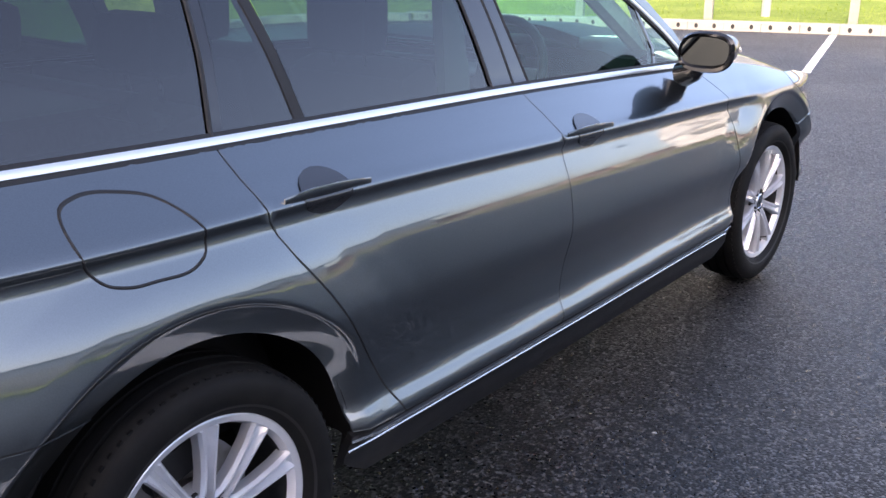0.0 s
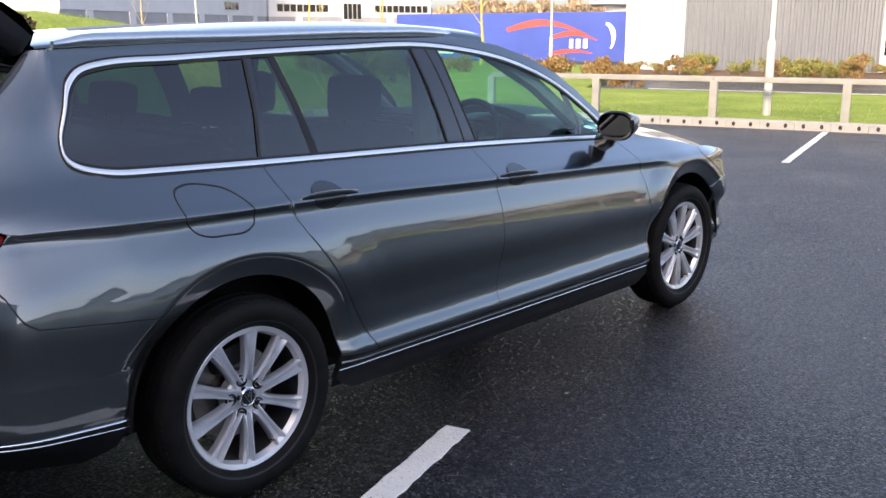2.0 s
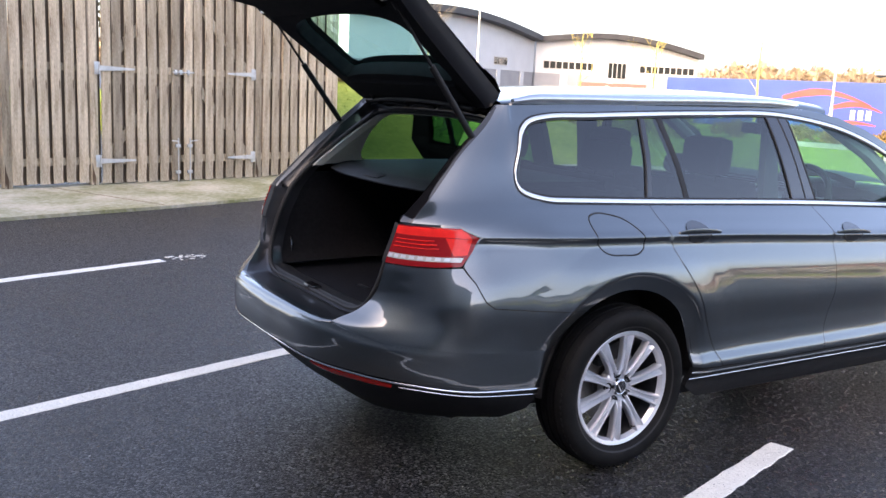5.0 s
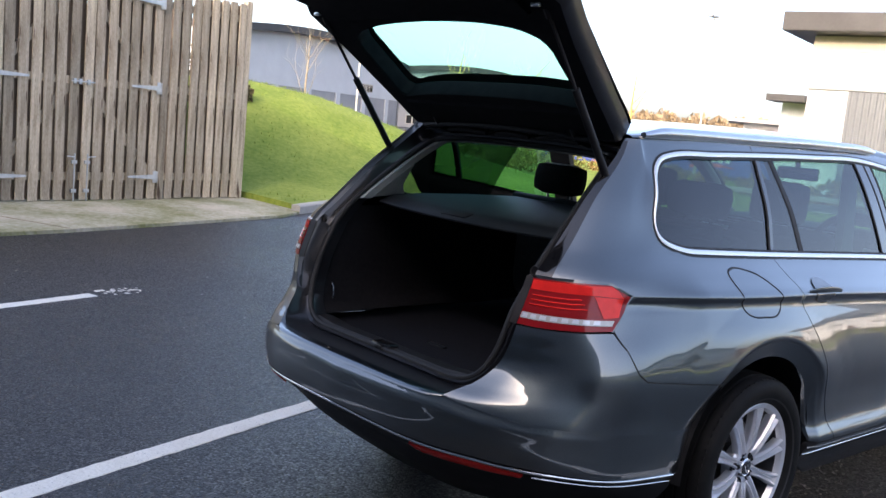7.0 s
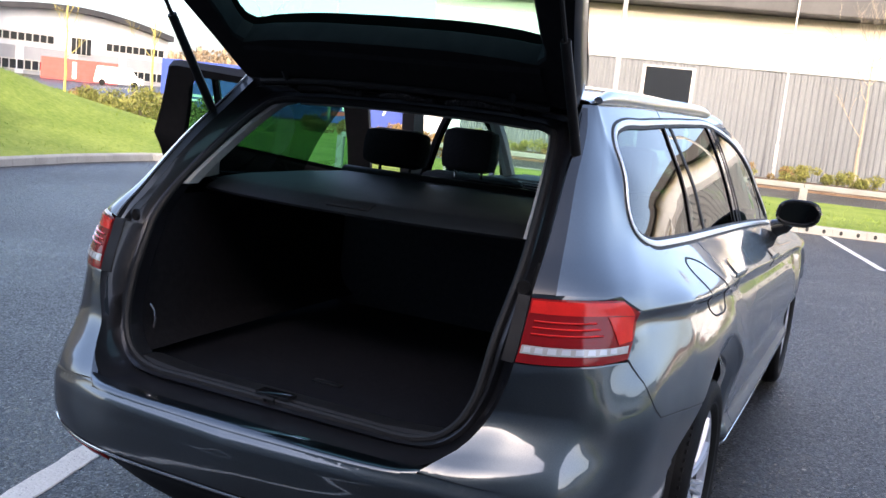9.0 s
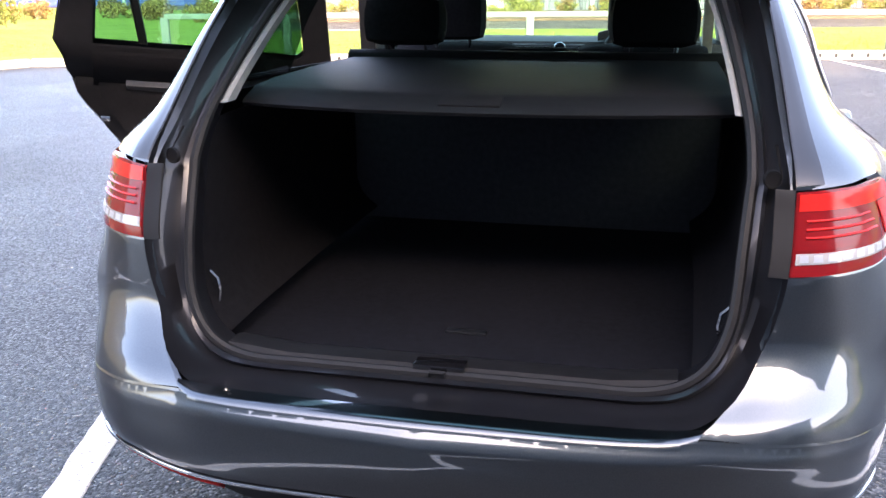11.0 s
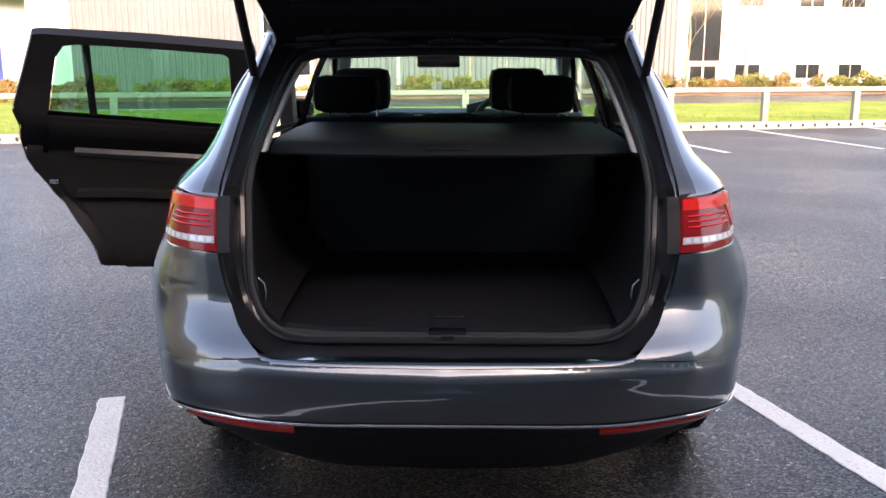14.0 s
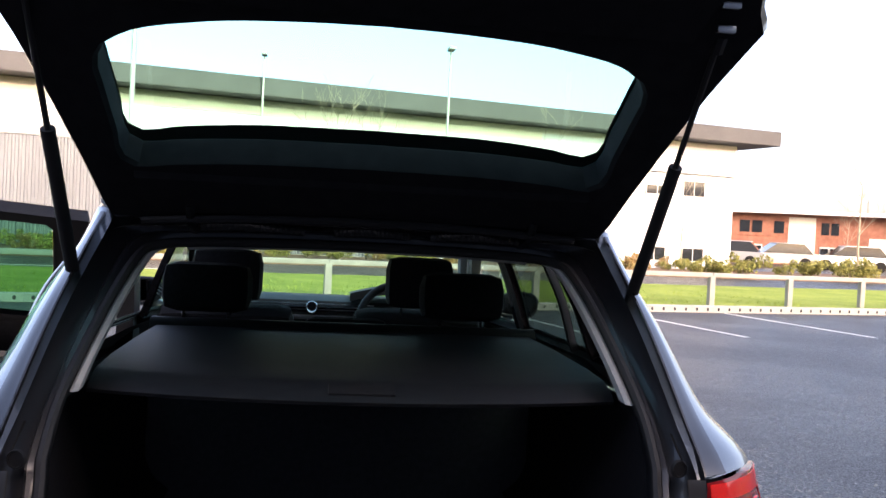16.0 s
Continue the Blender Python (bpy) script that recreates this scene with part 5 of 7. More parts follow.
REARGLASS = [(-0.31, 1.047), (-0.372, 1.062), (-0.414, 1.082), (-0.430, 1.106), (-0.427, 1.132), (-0.40, 1.20), (-0.350, 1.292), (-0.322, 1.323), (-0.265, 1.337)]


def belt_pts(y0, y1, n=14):
    return [(y0 + (y1 - y0) * i / n, float(belt(y0 + (y1 - y0) * i / n)[0])) for i in range(n + 1)]


def side_parts(flip):
    """All skin, glass and trim of one side; the left side's rear door hangs open and is built apart."""
    kw = dict(flip=flip)
    # quarter panel with its window opening, down to the bumper joint and the sill
    out = ([(-0.705, 0.832), (-0.675, 0.78), (-0.645, 0.715), (-0.615, 0.693), (-0.42, 0.672), (-0.207, 0.651)] + arch(0, 123.3, 6, 26) +
           [(0.378, 0.36), (0.52, 0.352)] + C_SEAM[::-1] + belt_pts(0.186, -0.31) + REARGLASS + TOPLINE[1:3])
    up = yz(out)
    up += [(along(0.255, 1.402), 1.402), (along(0.0, 1.40), 1.40), (along(-0.25, 1.395), 1.395), (0.9, 1.386), (0.0, 1.384)]
    up += [(0.0, z) for z in (1.33, 1.27, 1.2, 1.12, 1.05, 1.0, 0.966)]
    up += [(0.25, 0.968), (0.5, 0.968)] + yz([(-0.70, 0.966), (-0.637, 0.932), (-0.67, 0.88)])
    q = panel("quarter_panel", up, PAINT, car, label="grey metallic rear quarter panel", **kw)
    panel("pillar_edge", [(0.0, 0.970), (0.17, 0.970), (0.17, 1.05), (0.19, 1.20), (0.24, 1.33), (0.24, 1.372), (0.0, 1.372), (0.0, 1.2), (0.0, 1.05)], GLOSS_BLACK, q, label="gloss black edge beside the boot opening", gap=0.0, flange=0.004, lift=0.0025, **kw)
    # fuel flap, with its own gap
    if not flip:
        f = [(-0.162, 0.985), (-0.127, 0.996), (-0.050, 0.990), (0.003, 0.973), (0.041, 0.935), (0.055, 0.905), (0.051, 0.872), (0.028, 0.857), (-0.057, 0.852), (-0.107, 0.855), (-0.142, 0.868), (-0.167, 0.900), (-0.177, 0.950)]
        fl = smooth_loop(yz(f), 60)
        part("fuel_flap_gap", ribbon(fl + fl[:2], -0.0028, 0.0028, 0.0008, thick=0.003), RUBBER, q)
    if not flip:
        rd = panel("rear_door", yz(C_SEAM + [(0.60, 0.352), (0.8, 0.350), (1.0, 0.348)] + B_SEAM[::-1] + belt_pts(1.186, 0.186)), PAINT, car, label="grey metallic rear door", **kw)
        handle(rd, 0.237, 0.472)
    fd = panel("front_door", yz(B_SEAM + [(1.5, 0.346), (1.9, 0.34), (2.2, 0.336)] + A_SEAM[::-1] + belt_pts(2.215, 1.186)), PAINT, car, label="grey metallic front door", **kw)
    handle(fd, 1.225, 1.465, flip)
    panel("front_wing", yz(A_SEAM + arch(FAX, 180, 47, 22) + [(3.09, 0.645), (3.165, 0.657), (3.05, 0.725), (2.90, 0.802), (2.93, 0.840), (2.80, 0.874), (2.62, 0.905), (2.47, 0.925), (2.35, 0.936)]), PAINT, car, label="grey metallic front wing", **kw)
    panel("front_bumper_side", yz(arch(FAX, 47, 6, 10) + [(3.158, 0.30), (3.20, 0.24), (3.40, 0.22), (3.55, 0.24), (3.60, 0.35), (3.60, 0.60), (3.50, 0.655), (3.35, 0.640), (3.17, 0.655), (3.09, 0.643)]), PAINT, car, label="grey front bumper", **kw)
    panel("headlamp", yz([(3.17, 0.657), (3.05, 0.725), (2.90, 0.802), (2.93, 0.840), (3.05, 0.832), (3.20, 0.805), (3.35, 0.775), (3.48, 0.735), (3.50, 0.66), (3.35, 0.645)]), HEADLAMP, car, label="clear headlamp over dark reflectors", **kw)
    # black strips beneath the panel gaps put the joints' shade into colour
    for line in ((C_SEAM, B_SEAM, A_SEAM) if not flip else (B_SEAM, A_SEAM)):
        part("door_seal", ribbon(smooth_open(yz(line), 60), -0.007, 0.007, -0.0035, flip=flip, thick=0.002), RUBBER, car, "black strip that darkens the door gap")
    part("bumper_seal", ribbon(smooth_open(yz([(-0.705, 0.832), (-0.675, 0.78), (-0.645, 0.715), (-0.615, 0.693), (-0.42, 0.672), (-0.210, 0.651)]), 50), -0.007, 0.007, -0.0035, flip=flip, thick=0.002), RUBBER, car, "dark bumper joint")
    # sill with its bright strips; black stands in for the dark ground it reflects
    panel("sill", yz([(0.375, 0.354), (0.372, 0.27), (0.45, 0.215), (2.35, 0.20), (2.43, 0.25), (2.425, 0.333), (1.4, 0.343)]), BLACK, car, label="sill, blackened for its dark reflection", **kw)
    sl = [(0.378 + (2.405 - 0.378) * i / 30, 0.338 - 0.016 * i / 30) for i in range(31)]
    part("sill_trim", ribbon(yz(sl), -0.004, 0.004, 0.005, flip=flip), CHROME, car, "bright sill strip")
    part("sill_trim", ribbon(yz([(y, z - 0.030) for y, z in sl]), -0.002, 0.002, 0.003, flip=flip), CHROME, car, "thin bright sill line")
    # roof side and A-pillar above the glass
    top = TOPLINE[2:]
    roof_side = [(y, z) for y, z in top] + [(2.20, 0.972), (2.26, 0.955), (2.17, 1.062), (2.04, 1.160), (1.90, 1.245), (1.74, 1.318), (1.56, 1.372), (1.36, 1.402), (1.1, 1.415), (0.686, 1.412), (0.255, 1.402)]
    panel("roof_side", yz(roof_side), PAINT, car, label="grey roof side and windscreen pillar", gap=0.0005, **kw)
    # glass and dark pillars
    g = 0.010
    qg = belt_pts(0.184, -0.31, 8) + REARGLASS + TOPLINE[1:2] + [(0.250, 1.361)]
    part_w = panel("quarter_glass", yz(qg), GLASS_DARK, car, label="dark privacy glass", gap=0.006, flange=0, lift=-0.004, fn=glass_at, **kw)
    part_w.visible_shadow = False
    dark = PILLAR
    if not flip:
        panel("door_pillar_trim", yz([(0.190, 1.03), (0.215, 1.02), (0.284, 1.361), (0.256, 1.360)]), dark, car, label="gloss black pillar trim", gap=0.001, lift=-0.001, **kw)
        w = panel("rear_door_glass", yz([(0.216, 1.026), (0.404, 1.020), (0.345, 1.362), (0.286, 1.361)]), GLASS_DARK, car, label="dark privacy glass", gap=0.001, flange=0, lift=-0.004, fn=glass_at, **kw)
        w.visible_shadow = False
        panel("window_divider", yz([(0.404, 1.020), (0.432, 1.019), (0.374, 1.363), (0.346, 1.362)]), RUBBER, car, label="black window divider", gap=0.001, lift=-0.001, **kw)
        w = panel("rear_door_glass", yz([(0.434, 1.018)] + belt_pts(0.45, 1.075, 6) + [(1.05, 1.19), (1.028, 1.375), (0.686, 1.373), (0.376, 1.363)]), GLASS_DARK, car, label="dark privacy glass", gap=0.001, flange=0, lift=-0.004, fn=glass_at, **kw)
        w.visible_shadow = False
        panel("pillar_trim", yz([(1.077, 0.999), (1.168, 0.995), (1.138, 1.19), (1.102, 1.377), (1.030, 1.376), (1.052, 1.19)]), dark, car, label="gloss black pillar trim", gap=0.001, lift=0.0, **kw)
    panel("pillar_trim", yz([(1.174, 0.995), (1.240, 0.992), (1.194, 1.19), (1.166, 1.373), (1.108, 1.377), (1.144, 1.19)]), dark, car, label="gloss black pillar trim", gap=0.001, lift=0.0, **kw)
    w = panel("front_door_glass", yz([(1.242, 0.992)] + belt_pts(1.3, 1.965, 8) + [(1.985, 1.02), (1.93, 1.165), (1.874, 1.20), (1.70, 1.272), (1.53, 1.322), (1.36, 1.352), (1.168, 1.373), (1.196, 1.19)]), GLASS, car, label="green-tinted front door glass", gap=0.001, flange=0, lift=-0.004, fn=glass_at, **kw)
    w.visible_shadow = False
    panel("window_divider", yz([(1.967, 0.956), (1.985, 0.955), (2.003, 1.02), (1.953, 1.15), (1.932, 1.164), (1.987, 1.02)]), dark, car, gap=0.0005, lift=-0.001, **kw)
    w = panel("corner_glass", yz([(1.988, 0.955), (2.16, 0.946), (2.175, 0.97), (2.10, 1.055), (2.0, 1.126), (1.955, 1.15), (2.006, 1.02)]), GLASS, car, label="small corner glass", gap=0.001, flange=0, lift=-0.004, fn=glass_at, **kw)
    w.visible_shadow = False
    for line in ((((0.187, 1.030), (0.220, 1.20), (0.253, 1.361)), ((1.075, 0.999), (1.051, 1.19), (1.029, 1.376)), ((1.171, 0.995), (1.141, 1.19), (1.105, 1.377)), ((1.241, 0.992), (1.195, 1.19), (1.167, 1.373))) if not flip else (((1.241, 0.992), (1.195, 1.19), (1.167, 1.373)),)):
        part("pillar_seal", ribbon(smooth_open(yz(line), 24), -0.0055, 0.0055, 0.0015, flip=flip, thick=0.003), RUBBER, car, "black rubber pillar seal")
    # bright surround of the windows
    loop = belt_pts(2.20, -0.29, 44)
    loop = yz(loop) + yz(REARGLASS[1:]) + yz(TOPLINE[1:]) + yz([(2.19, 0.985)])
    lp = smooth_open(loop, 300)
    for _ in range(4):                                  # a bent bar has no ripples
        lp = lp[:1] + [(a + b * 2 + c) / 4 for a, b, c in zip(lp, lp[1:], lp[2:])] + lp[-1:]
    part("surround_seal", ribbon(lp, -0.016, 0.014, 0.0015, flip=flip, thick=0.003), RUBBER, car, "black rubber edge round the bright trim")
    part("window_surround", ribbon(lp, -0.007, 0.007, 0.005, flip=flip), SURROUND, car, "polished bright window surround")


def smooth_loop(pts, n):
    P = np.array(pts + pts[:1])
    d = np.r_[0, np.cumsum(np.hypot(*np.diff(P, axis=0).T))]
    P2, k = np.r_[P[-3:-1], P, P[1:3]], np.r_[d[-3:-1] - d[-1], d, d[1:3] + d[-1]]
    t = np.linspace(0, d[-1], n, endpoint=False)
    return [Vector((a, b)) for a, b in zip(herm(k, P2[:, 0], t), herm(k, P2[:, 1], t))]


def smooth_open(pts, n):
    P = np.array(pts)
    keep = np.r_[True, np.hypot(*np.diff(P, axis=0).T) > 1e-4]
    P = P[keep]
    d = np.r_[0, np.cumsum(np.hypot(*np.diff(P, axis=0).T))]
    t = np.linspace(0, d[-1], n)
    return [Vector((a, b)) for a, b in zip(herm(d, P[:, 0], t), herm(d, P[:, 1], t))]


def handle(door, y0, y1, flip=False):
    """A grip over a black oval that paints in the cup's shade, on the tornado line."""
    sg = -1 if flip else 1
    ym = (y0 + y1) / 2
    tz = float(tornado(ym)[0])
    cup = [(ym + 0.066 * math.cos(w) - 0.003, tz + 0.006 + (0.042 if math.sin(w) > 0 else 0.042) * math.sin(w)) for w in [2 * math.pi * i / 20 for i in range(20)]]
    panel("handle_cup", yz(cup), GLOSS_BLACK, door, label="black oval painted for the handle recess's shade", gap=0, flange=0.002, lift=0.0040, flip=flip)
    rows = []
    for i in range(15):
        t = i / 14
        y = y0 + (y1 - y0) * t
        lift = 0.004 + 0.017 * math.sin(math.pi * t) ** 0.5
        h = 0.0065 + 0.004 * math.sin(math.pi * min(1, t * 1.2))
        z = float(tornado(y)[0]) + 0.008
        P3, N3 = skin_at([(along(y, z), z)])
        c, nn = Vector(P3[0] * (sg, 1, 1)), Vector(N3[0] * (sg, 1, 1))
        up = Vector((0, 0, 1))
        rows.append([c + nn * (lift * 0.6 + 0.007 * math.cos(w) * (0.4 + math.sin(math.pi * t))) + up * h * math.sin(w) for w in [2 * math.pi * k / 10 for k in range(10)]])
    part("door_handle", finish(grid(bmesh.new(), rows, True, True)), PAINT, door, "body-coloured grip handle")


side_parts(False)
side_parts(True)


# ---- tail of the car ----
LAMP_OUT = [(0.0, 0.962)] + [(0.25, 0.964), (0.5, 0.964)] + yz([(-0.70, 0.962), (-0.643, 0.931), (-0.668, 0.885), (-0.712, 0.832)]) + [(0.5, 0.828), (0.25, 0.827), (0.0, 0.827)]


def lamp_sub(z0, z1, s0=0.012, s1=0.62, tip=None):
    o = [(s0, z0), (s1, z0)] + (tip or []) + [(s1, z1), (s0, z1)]
    return o


def tail_lamp(flip):
    t = panel("tail_lamp", LAMP_OUT, LAMP_DARKRED, car, label="red tail lamp with a pale lower band", gap=0.002, lift=0.004, flip=flip, step=0.02)
    s_tip = along(-0.66, 0.93)
    panel("upper_lens", [(0.012, 0.930), (0.55, 0.930)] + [(s_tip - 0.01, 0.925), (s_tip - 0.05, 0.945), (0.62, 0.957), (0.3, 0.958), (0.012, 0.956)], LAMP_RED, t, label="bright red upper lens", gap=0, flange=0.002, lift=0.0065, flip=flip, step=0.02)
    panel("side_lens", [(0.50, 0.928), (s_tip - 0.012, 0.924), (along(-0.69, 0.87), 0.872), (0.62, 0.868)], LAMP_RED, t, label="bright red side lens", gap=0, flange=0.002, lift=0.0065, flip=flip, step=0.02)
    panel("inner_lens", [(0.012, 0.868), (0.56, 0.868), (0.46, 0.924), (0.012, 0.926)], LAMP_DARKRED, t, gap=0, flange=0.002, lift=0.006, flip=flip, step=0.02)
    panel("clear_band", [(0.012, 0.848), (along(-0.713, 0.848), 0.848), (along(-0.704, 0.863), 0.863), (0.012, 0.865)], LAMP_CLEAR, t, label="pale reversing and indicator band", gap=0, flange=0.002, lift=0.0065, flip=flip, step=0.02)
    for k, (z, s1) in enumerate(((0.914, 0.42), (0.901, 0.45), (0.888, 0.48))):
        part("light_guide", ribbon([(0.05 + (s1 - 0.05) * i / 10, z + 0.0015 * (i > 8)) for i in range(11)], -0.0022, 0.0022, 0.0085, flip=flip), LAMP_RED, t)
    for k in range(8):
        s0 = 0.03 + 0.075 * k
        panel("reflector_cell", [(s0, 0.851), (s0 + 0.050, 0.851), (s0 + 0.044, 0.862), (s0, 0.862)], ALLOY, t, gap=0, flange=0.001, lift=0.0078, flip=flip, step=0.02)
tail_lamp(False)
tail_lamp(True)

# bumper: plan curves from the middle to the wheel arch, by height
BZ = [0.18, 0.26, 0.34, 0.385, 0.40, 0.43, 0.50, 0.545, 0.565]
BP = [[(0, -.80), (.27, -.78), (.40, -.73), (.49, -.65), (.57, -.55), (.65, -.45), (.75, -.36)],
      [(0, -.94), (.31, -.92), (.48, -.865), (.58, -.785), (.65, -.68), (.72, -.545), (.795, -.36)],
      [(0, -1.04), (.36, -1.02), (.545, -.955), (.665, -.87), (.732, -.765), (.785, -.615), (.828, -.36)],
      [(0, -1.112), (.36, -1.092), (.563, -1.020), (.692, -.922), (.762, -.808), (.812, -.645), (.840, -.36)],
      [(0, -1.118), (.36, -1.098), (.566, -1.025), (.695, -.926), (.765, -.811), (.815, -.646), (.842, -.36)],
      [(0, -1.122), (.36, -1.102), (.570, -1.030), (.699, -.931), (.768, -.815), (.818, -.648), (.846, -.36)],
      [(0, -1.119), (.36, -1.100), (.573, -1.031), (.702, -.933), (.771, -.817), (.823, -.648), (.849, -.36)],
      [(0, -1.108), (.36, -1.094), (.575, -1.026), (.701, -.933), (.772, -.819), (.826, -.645), (.849, -.36)],
      [(0, -1.092), (.36, -1.083), (.575, -1.018), (.698, -.930), (.770, -.818), (.828, -.643), (.848, -.36)]]


def bumper_skin(P, lift=0.0):
    """The bumper as (s, z), with s from 0 in the middle to 1 at y = -0.36 and beyond to the arch."""
    def at(s, z):
        bp = np.array(BP)
        xs, ys = np.stack([herm(BZ, bp[:, j, 0], z) for j in range(7)], 1), np.stack([herm(BZ, bp[:, j, 1], z) for j in range(7)], 1)
        xs = np.concatenate([xs, xs[:, -1:] + 0.012], 1)
        ys = np.concatenate([ys, np.full((len(z), 1), -0.18)], 1)
        k = np.arange(8) / 6.0
        low = np.interp(s, [0, 0.35, 0.6, 0.85, 1.0], [0.058, 0.050, 0.032, 0.0, -0.012])
        top = np.interp(s, [0, 0.24, 0.33, 0.5, 0.667, 0.833, 1.0, 1.1], [0.030, 0.030, 0.014, -0.004, -0.016, -0.031, -0.048, -0.05])
        dz = np.where(z > 0.40, low + (top - low) * (z - 0.40) / 0.165, low * np.clip((z - 0.16) / 0.24, 0, 1))
        yy = herm(k, ys, s)
        return np.stack([herm(k, xs, s) + flare(yy, z + dz), yy, z + dz], -1)
    P = np.array([(p[0], p[1]) for p in P], float)
    e = 0.003
    a = at(P[:, 0] + e, P[:, 1]) - at(P[:, 0] - e, P[:, 1])
    b = at(P[:, 0], P[:, 1] + e) - at(P[:, 0], P[:, 1] - e)
    n = np.cross(a, b)
    n[:, 0] *= np.clip(P[:, 0] / 0.02, 0, 1)           # square to the middle line
    n /= np.maximum(np.linalg.norm(n, axis=1, keepdims=True), 1e-9)
    return at(P[:, 0], P[:, 1]) + lift * n, n


def s_of(y):
    """Bumper s for a y between the last plan points."""
    return 1.0 + (y + 0.36) / 0.18 / 6.0 if y > -0.36 else 1.0 + (y + 0.36) / 0.27 / 6.0


for flip in (False, True):
    panel("rear_bumper", [(0.0, 0.40), (0.5, 0.397), (s_of(-0.376), 0.384)] + [(s_of(-0.3685), 0.44), (s_of(-0.355), 0.50), (s_of(-0.332), 0.565), (0.5, 0.565), (0.0, 0.565)], PAINT, car, label="grey metallic rear bumper", gap=0.0, fn=bumper_skin, flip=flip, step=0.022)
    panel("bumper_corner", [(0, 0.5965), (0.167, 0.5795), (0.333, 0.5625), (0.5, 0.5525), (0.667, 0.5425), (0.833, 0.5305), (1.0, 0.5175), (1.028, 0.516)] + yz([(-0.292, 0.575), (-0.2475, 0.62), (-0.211, 0.650), (-0.42, 0.671), (-0.615, 0.692), (-0.645, 0.714), (-0.675, 0.779), (-0.708, 0.829)]) + [(0.5, 0.826), (0.25, 0.825), (0.0, 0.825), (0.0, 0.76), (0.0, 0.70), (0.0, 0.64)], PAINT, car, label="grey metallic bumper corner", gap=0.0012, flip=flip)
    panel("lower_valance", [(0.0, 0.19), (0.6, 0.20), (0.88, 0.235), (0.96, 0.29), (s_of(-0.378), 0.372), (0.5, 0.384), (0.0, 0.388)], BLACK, car, label="black plastic lower valance", gap=0.0, fn=bumper_skin, flip=flip, step=0.05, lift=-0.004)
    part("bumper_trim", ribbon([(i / 40 * s_of(-0.378), 0.394 - 0.012 * (i / 40)) for i in range(41)], -0.003, 0.0035, 0.003, fn=bumper_skin, flip=flip), CHROME, car, "bright bumper strip")
    part("bumper_trim", ribbon([(0.52 + i / 20 * (s_of(-0.380) - 0.52), 0.372 - 0.012 * (i / 20)) for i in range(21)], -0.0015, 0.0015, 0.001, fn=bumper_skin, flip=flip), CHROME, car, "thin bright bumper line")
    r = panel("reflector", [(0.175, 0.361), (0.34, 0.360), (0.48, 0.365), (0.49, 0.374), (0.34, 0.381), (0.172, 0.382)], LAMP_RED, car, label="red bumper reflector", gap=0.0, fn=bumper_skin, flip=flip, step=0.02, lift=0.002)
tow = lathe(bmesh.new(), [(0.0, 0.0), (0.029, 0.0), (0.031, -0.002), (0.032, 0.0)], 24)
tc = part("tow_cover", finish(tow), PAINT, car, "round tow eye cover")
tc.matrix_basis = pose(0.53, -1.048, 0.50, 0, 0, -68)

def strip_at(P, lift=0.0):
    """The skin led on past the boot's edge, straight inwards and a little forward."""
    P = np.array([(p[0], p[1]) for p in P], float)
    q, n = skin_at(np.stack([np.maximum(P[:, 0], 0.0), P[:, 1]], 1), lift)
    q[:, 0] += np.minimum(P[:, 0], 0) * 0.72
    q[:, 1] -= np.minimum(P[:, 0], 0) * 0.10
    return q, n


# boot rim: outer edge, recessed channel, seal
RIM_OUT = [(0, -1.050, .598), (.22, -1.048, .598), (.36, -1.042, .598), (.44, -1.030, .600), (.507, -.988, .638), (.547, -.931, .70), (.569, -.916, .76), (.582, -.904, .83), (.586, -.869, .93), (.586, -.857, .965), (.577, -.774, 1.05), (.554, -.627, 1.20), (.528, -.477, 1.33), (.510, -.425, 1.378), (.44, -.412, 1.394), (.25, -.405, 1.402), (0, -.402, 1.405)]
RIM_IN = [(0, -.925, .612), (.25, -.925, .612), (.36, -.922, .612), (.430, -.914, .630), (.475, -.902, .670), (.500, -.884, .73), (.508, -.866, .79), (.512, -.845, .85), (.520, -.800, .935), (.523, -.775, .975), (.516, -.70, 1.06), (.484, -.545, 1.195), (.452, -.430, 1.285), (.425, -.393, 1.308), (.36, -.378, 1.318), (.20, -.372, 1.324), (0, -.370, 1.326)]


def curve3(pts, n=90):
    P = np.array(pts)
    d = np.r_[0, np.cumsum(np.linalg.norm(np.diff(P, axis=0), axis=1))]
    d /= d[-1]
    t = np.linspace(0, 1, n)
    return np.stack([herm(d, P[:, k], t) for k in range(3)], 1)


def matched(pts, n_each=6):
    P = np.array(pts)
    k = np.arange(len(P))
    t = np.linspace(0, len(P) - 1, (len(P) - 1) * n_each + 1)
    return np.stack([herm(k, P[:, c], t) for c in range(3)], 1)


o_, i_ = matched(RIM_OUT), matched(RIM_IN)
fwd = np.array([0, 0.035, -0.01])
rows = [o_, o_ * 0.9 + i_ * 0.1 + fwd * 0.5, o_ * 0.62 + i_ * 0.38 + fwd * 1.0, o_ * 0.42 + i_ * 0.58 + fwd * 0.9, o_ * 0.30 + i_ * 0.70 + fwd * 0.25, o_ * 0.08 + i_ * 0.92, i_, i_ + np.array([0, 0.05, 0])]
bm = grid(bmesh.new(), [[tuple(p) for p in r] for r in rows])
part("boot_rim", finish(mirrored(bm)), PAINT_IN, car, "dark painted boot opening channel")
seal = [tuple(p) for p in i_ + np.array([0, -0.006, 0])]
full = [(-x, y, z) for x, y, z in seal[::-1]][:-1] + seal
bm = bmesh.new()
part("boot_seal", finish(tube(bm, full + [full[0]], 0.010, 8, False)), RUBBER, car, "black rubber boot seal")
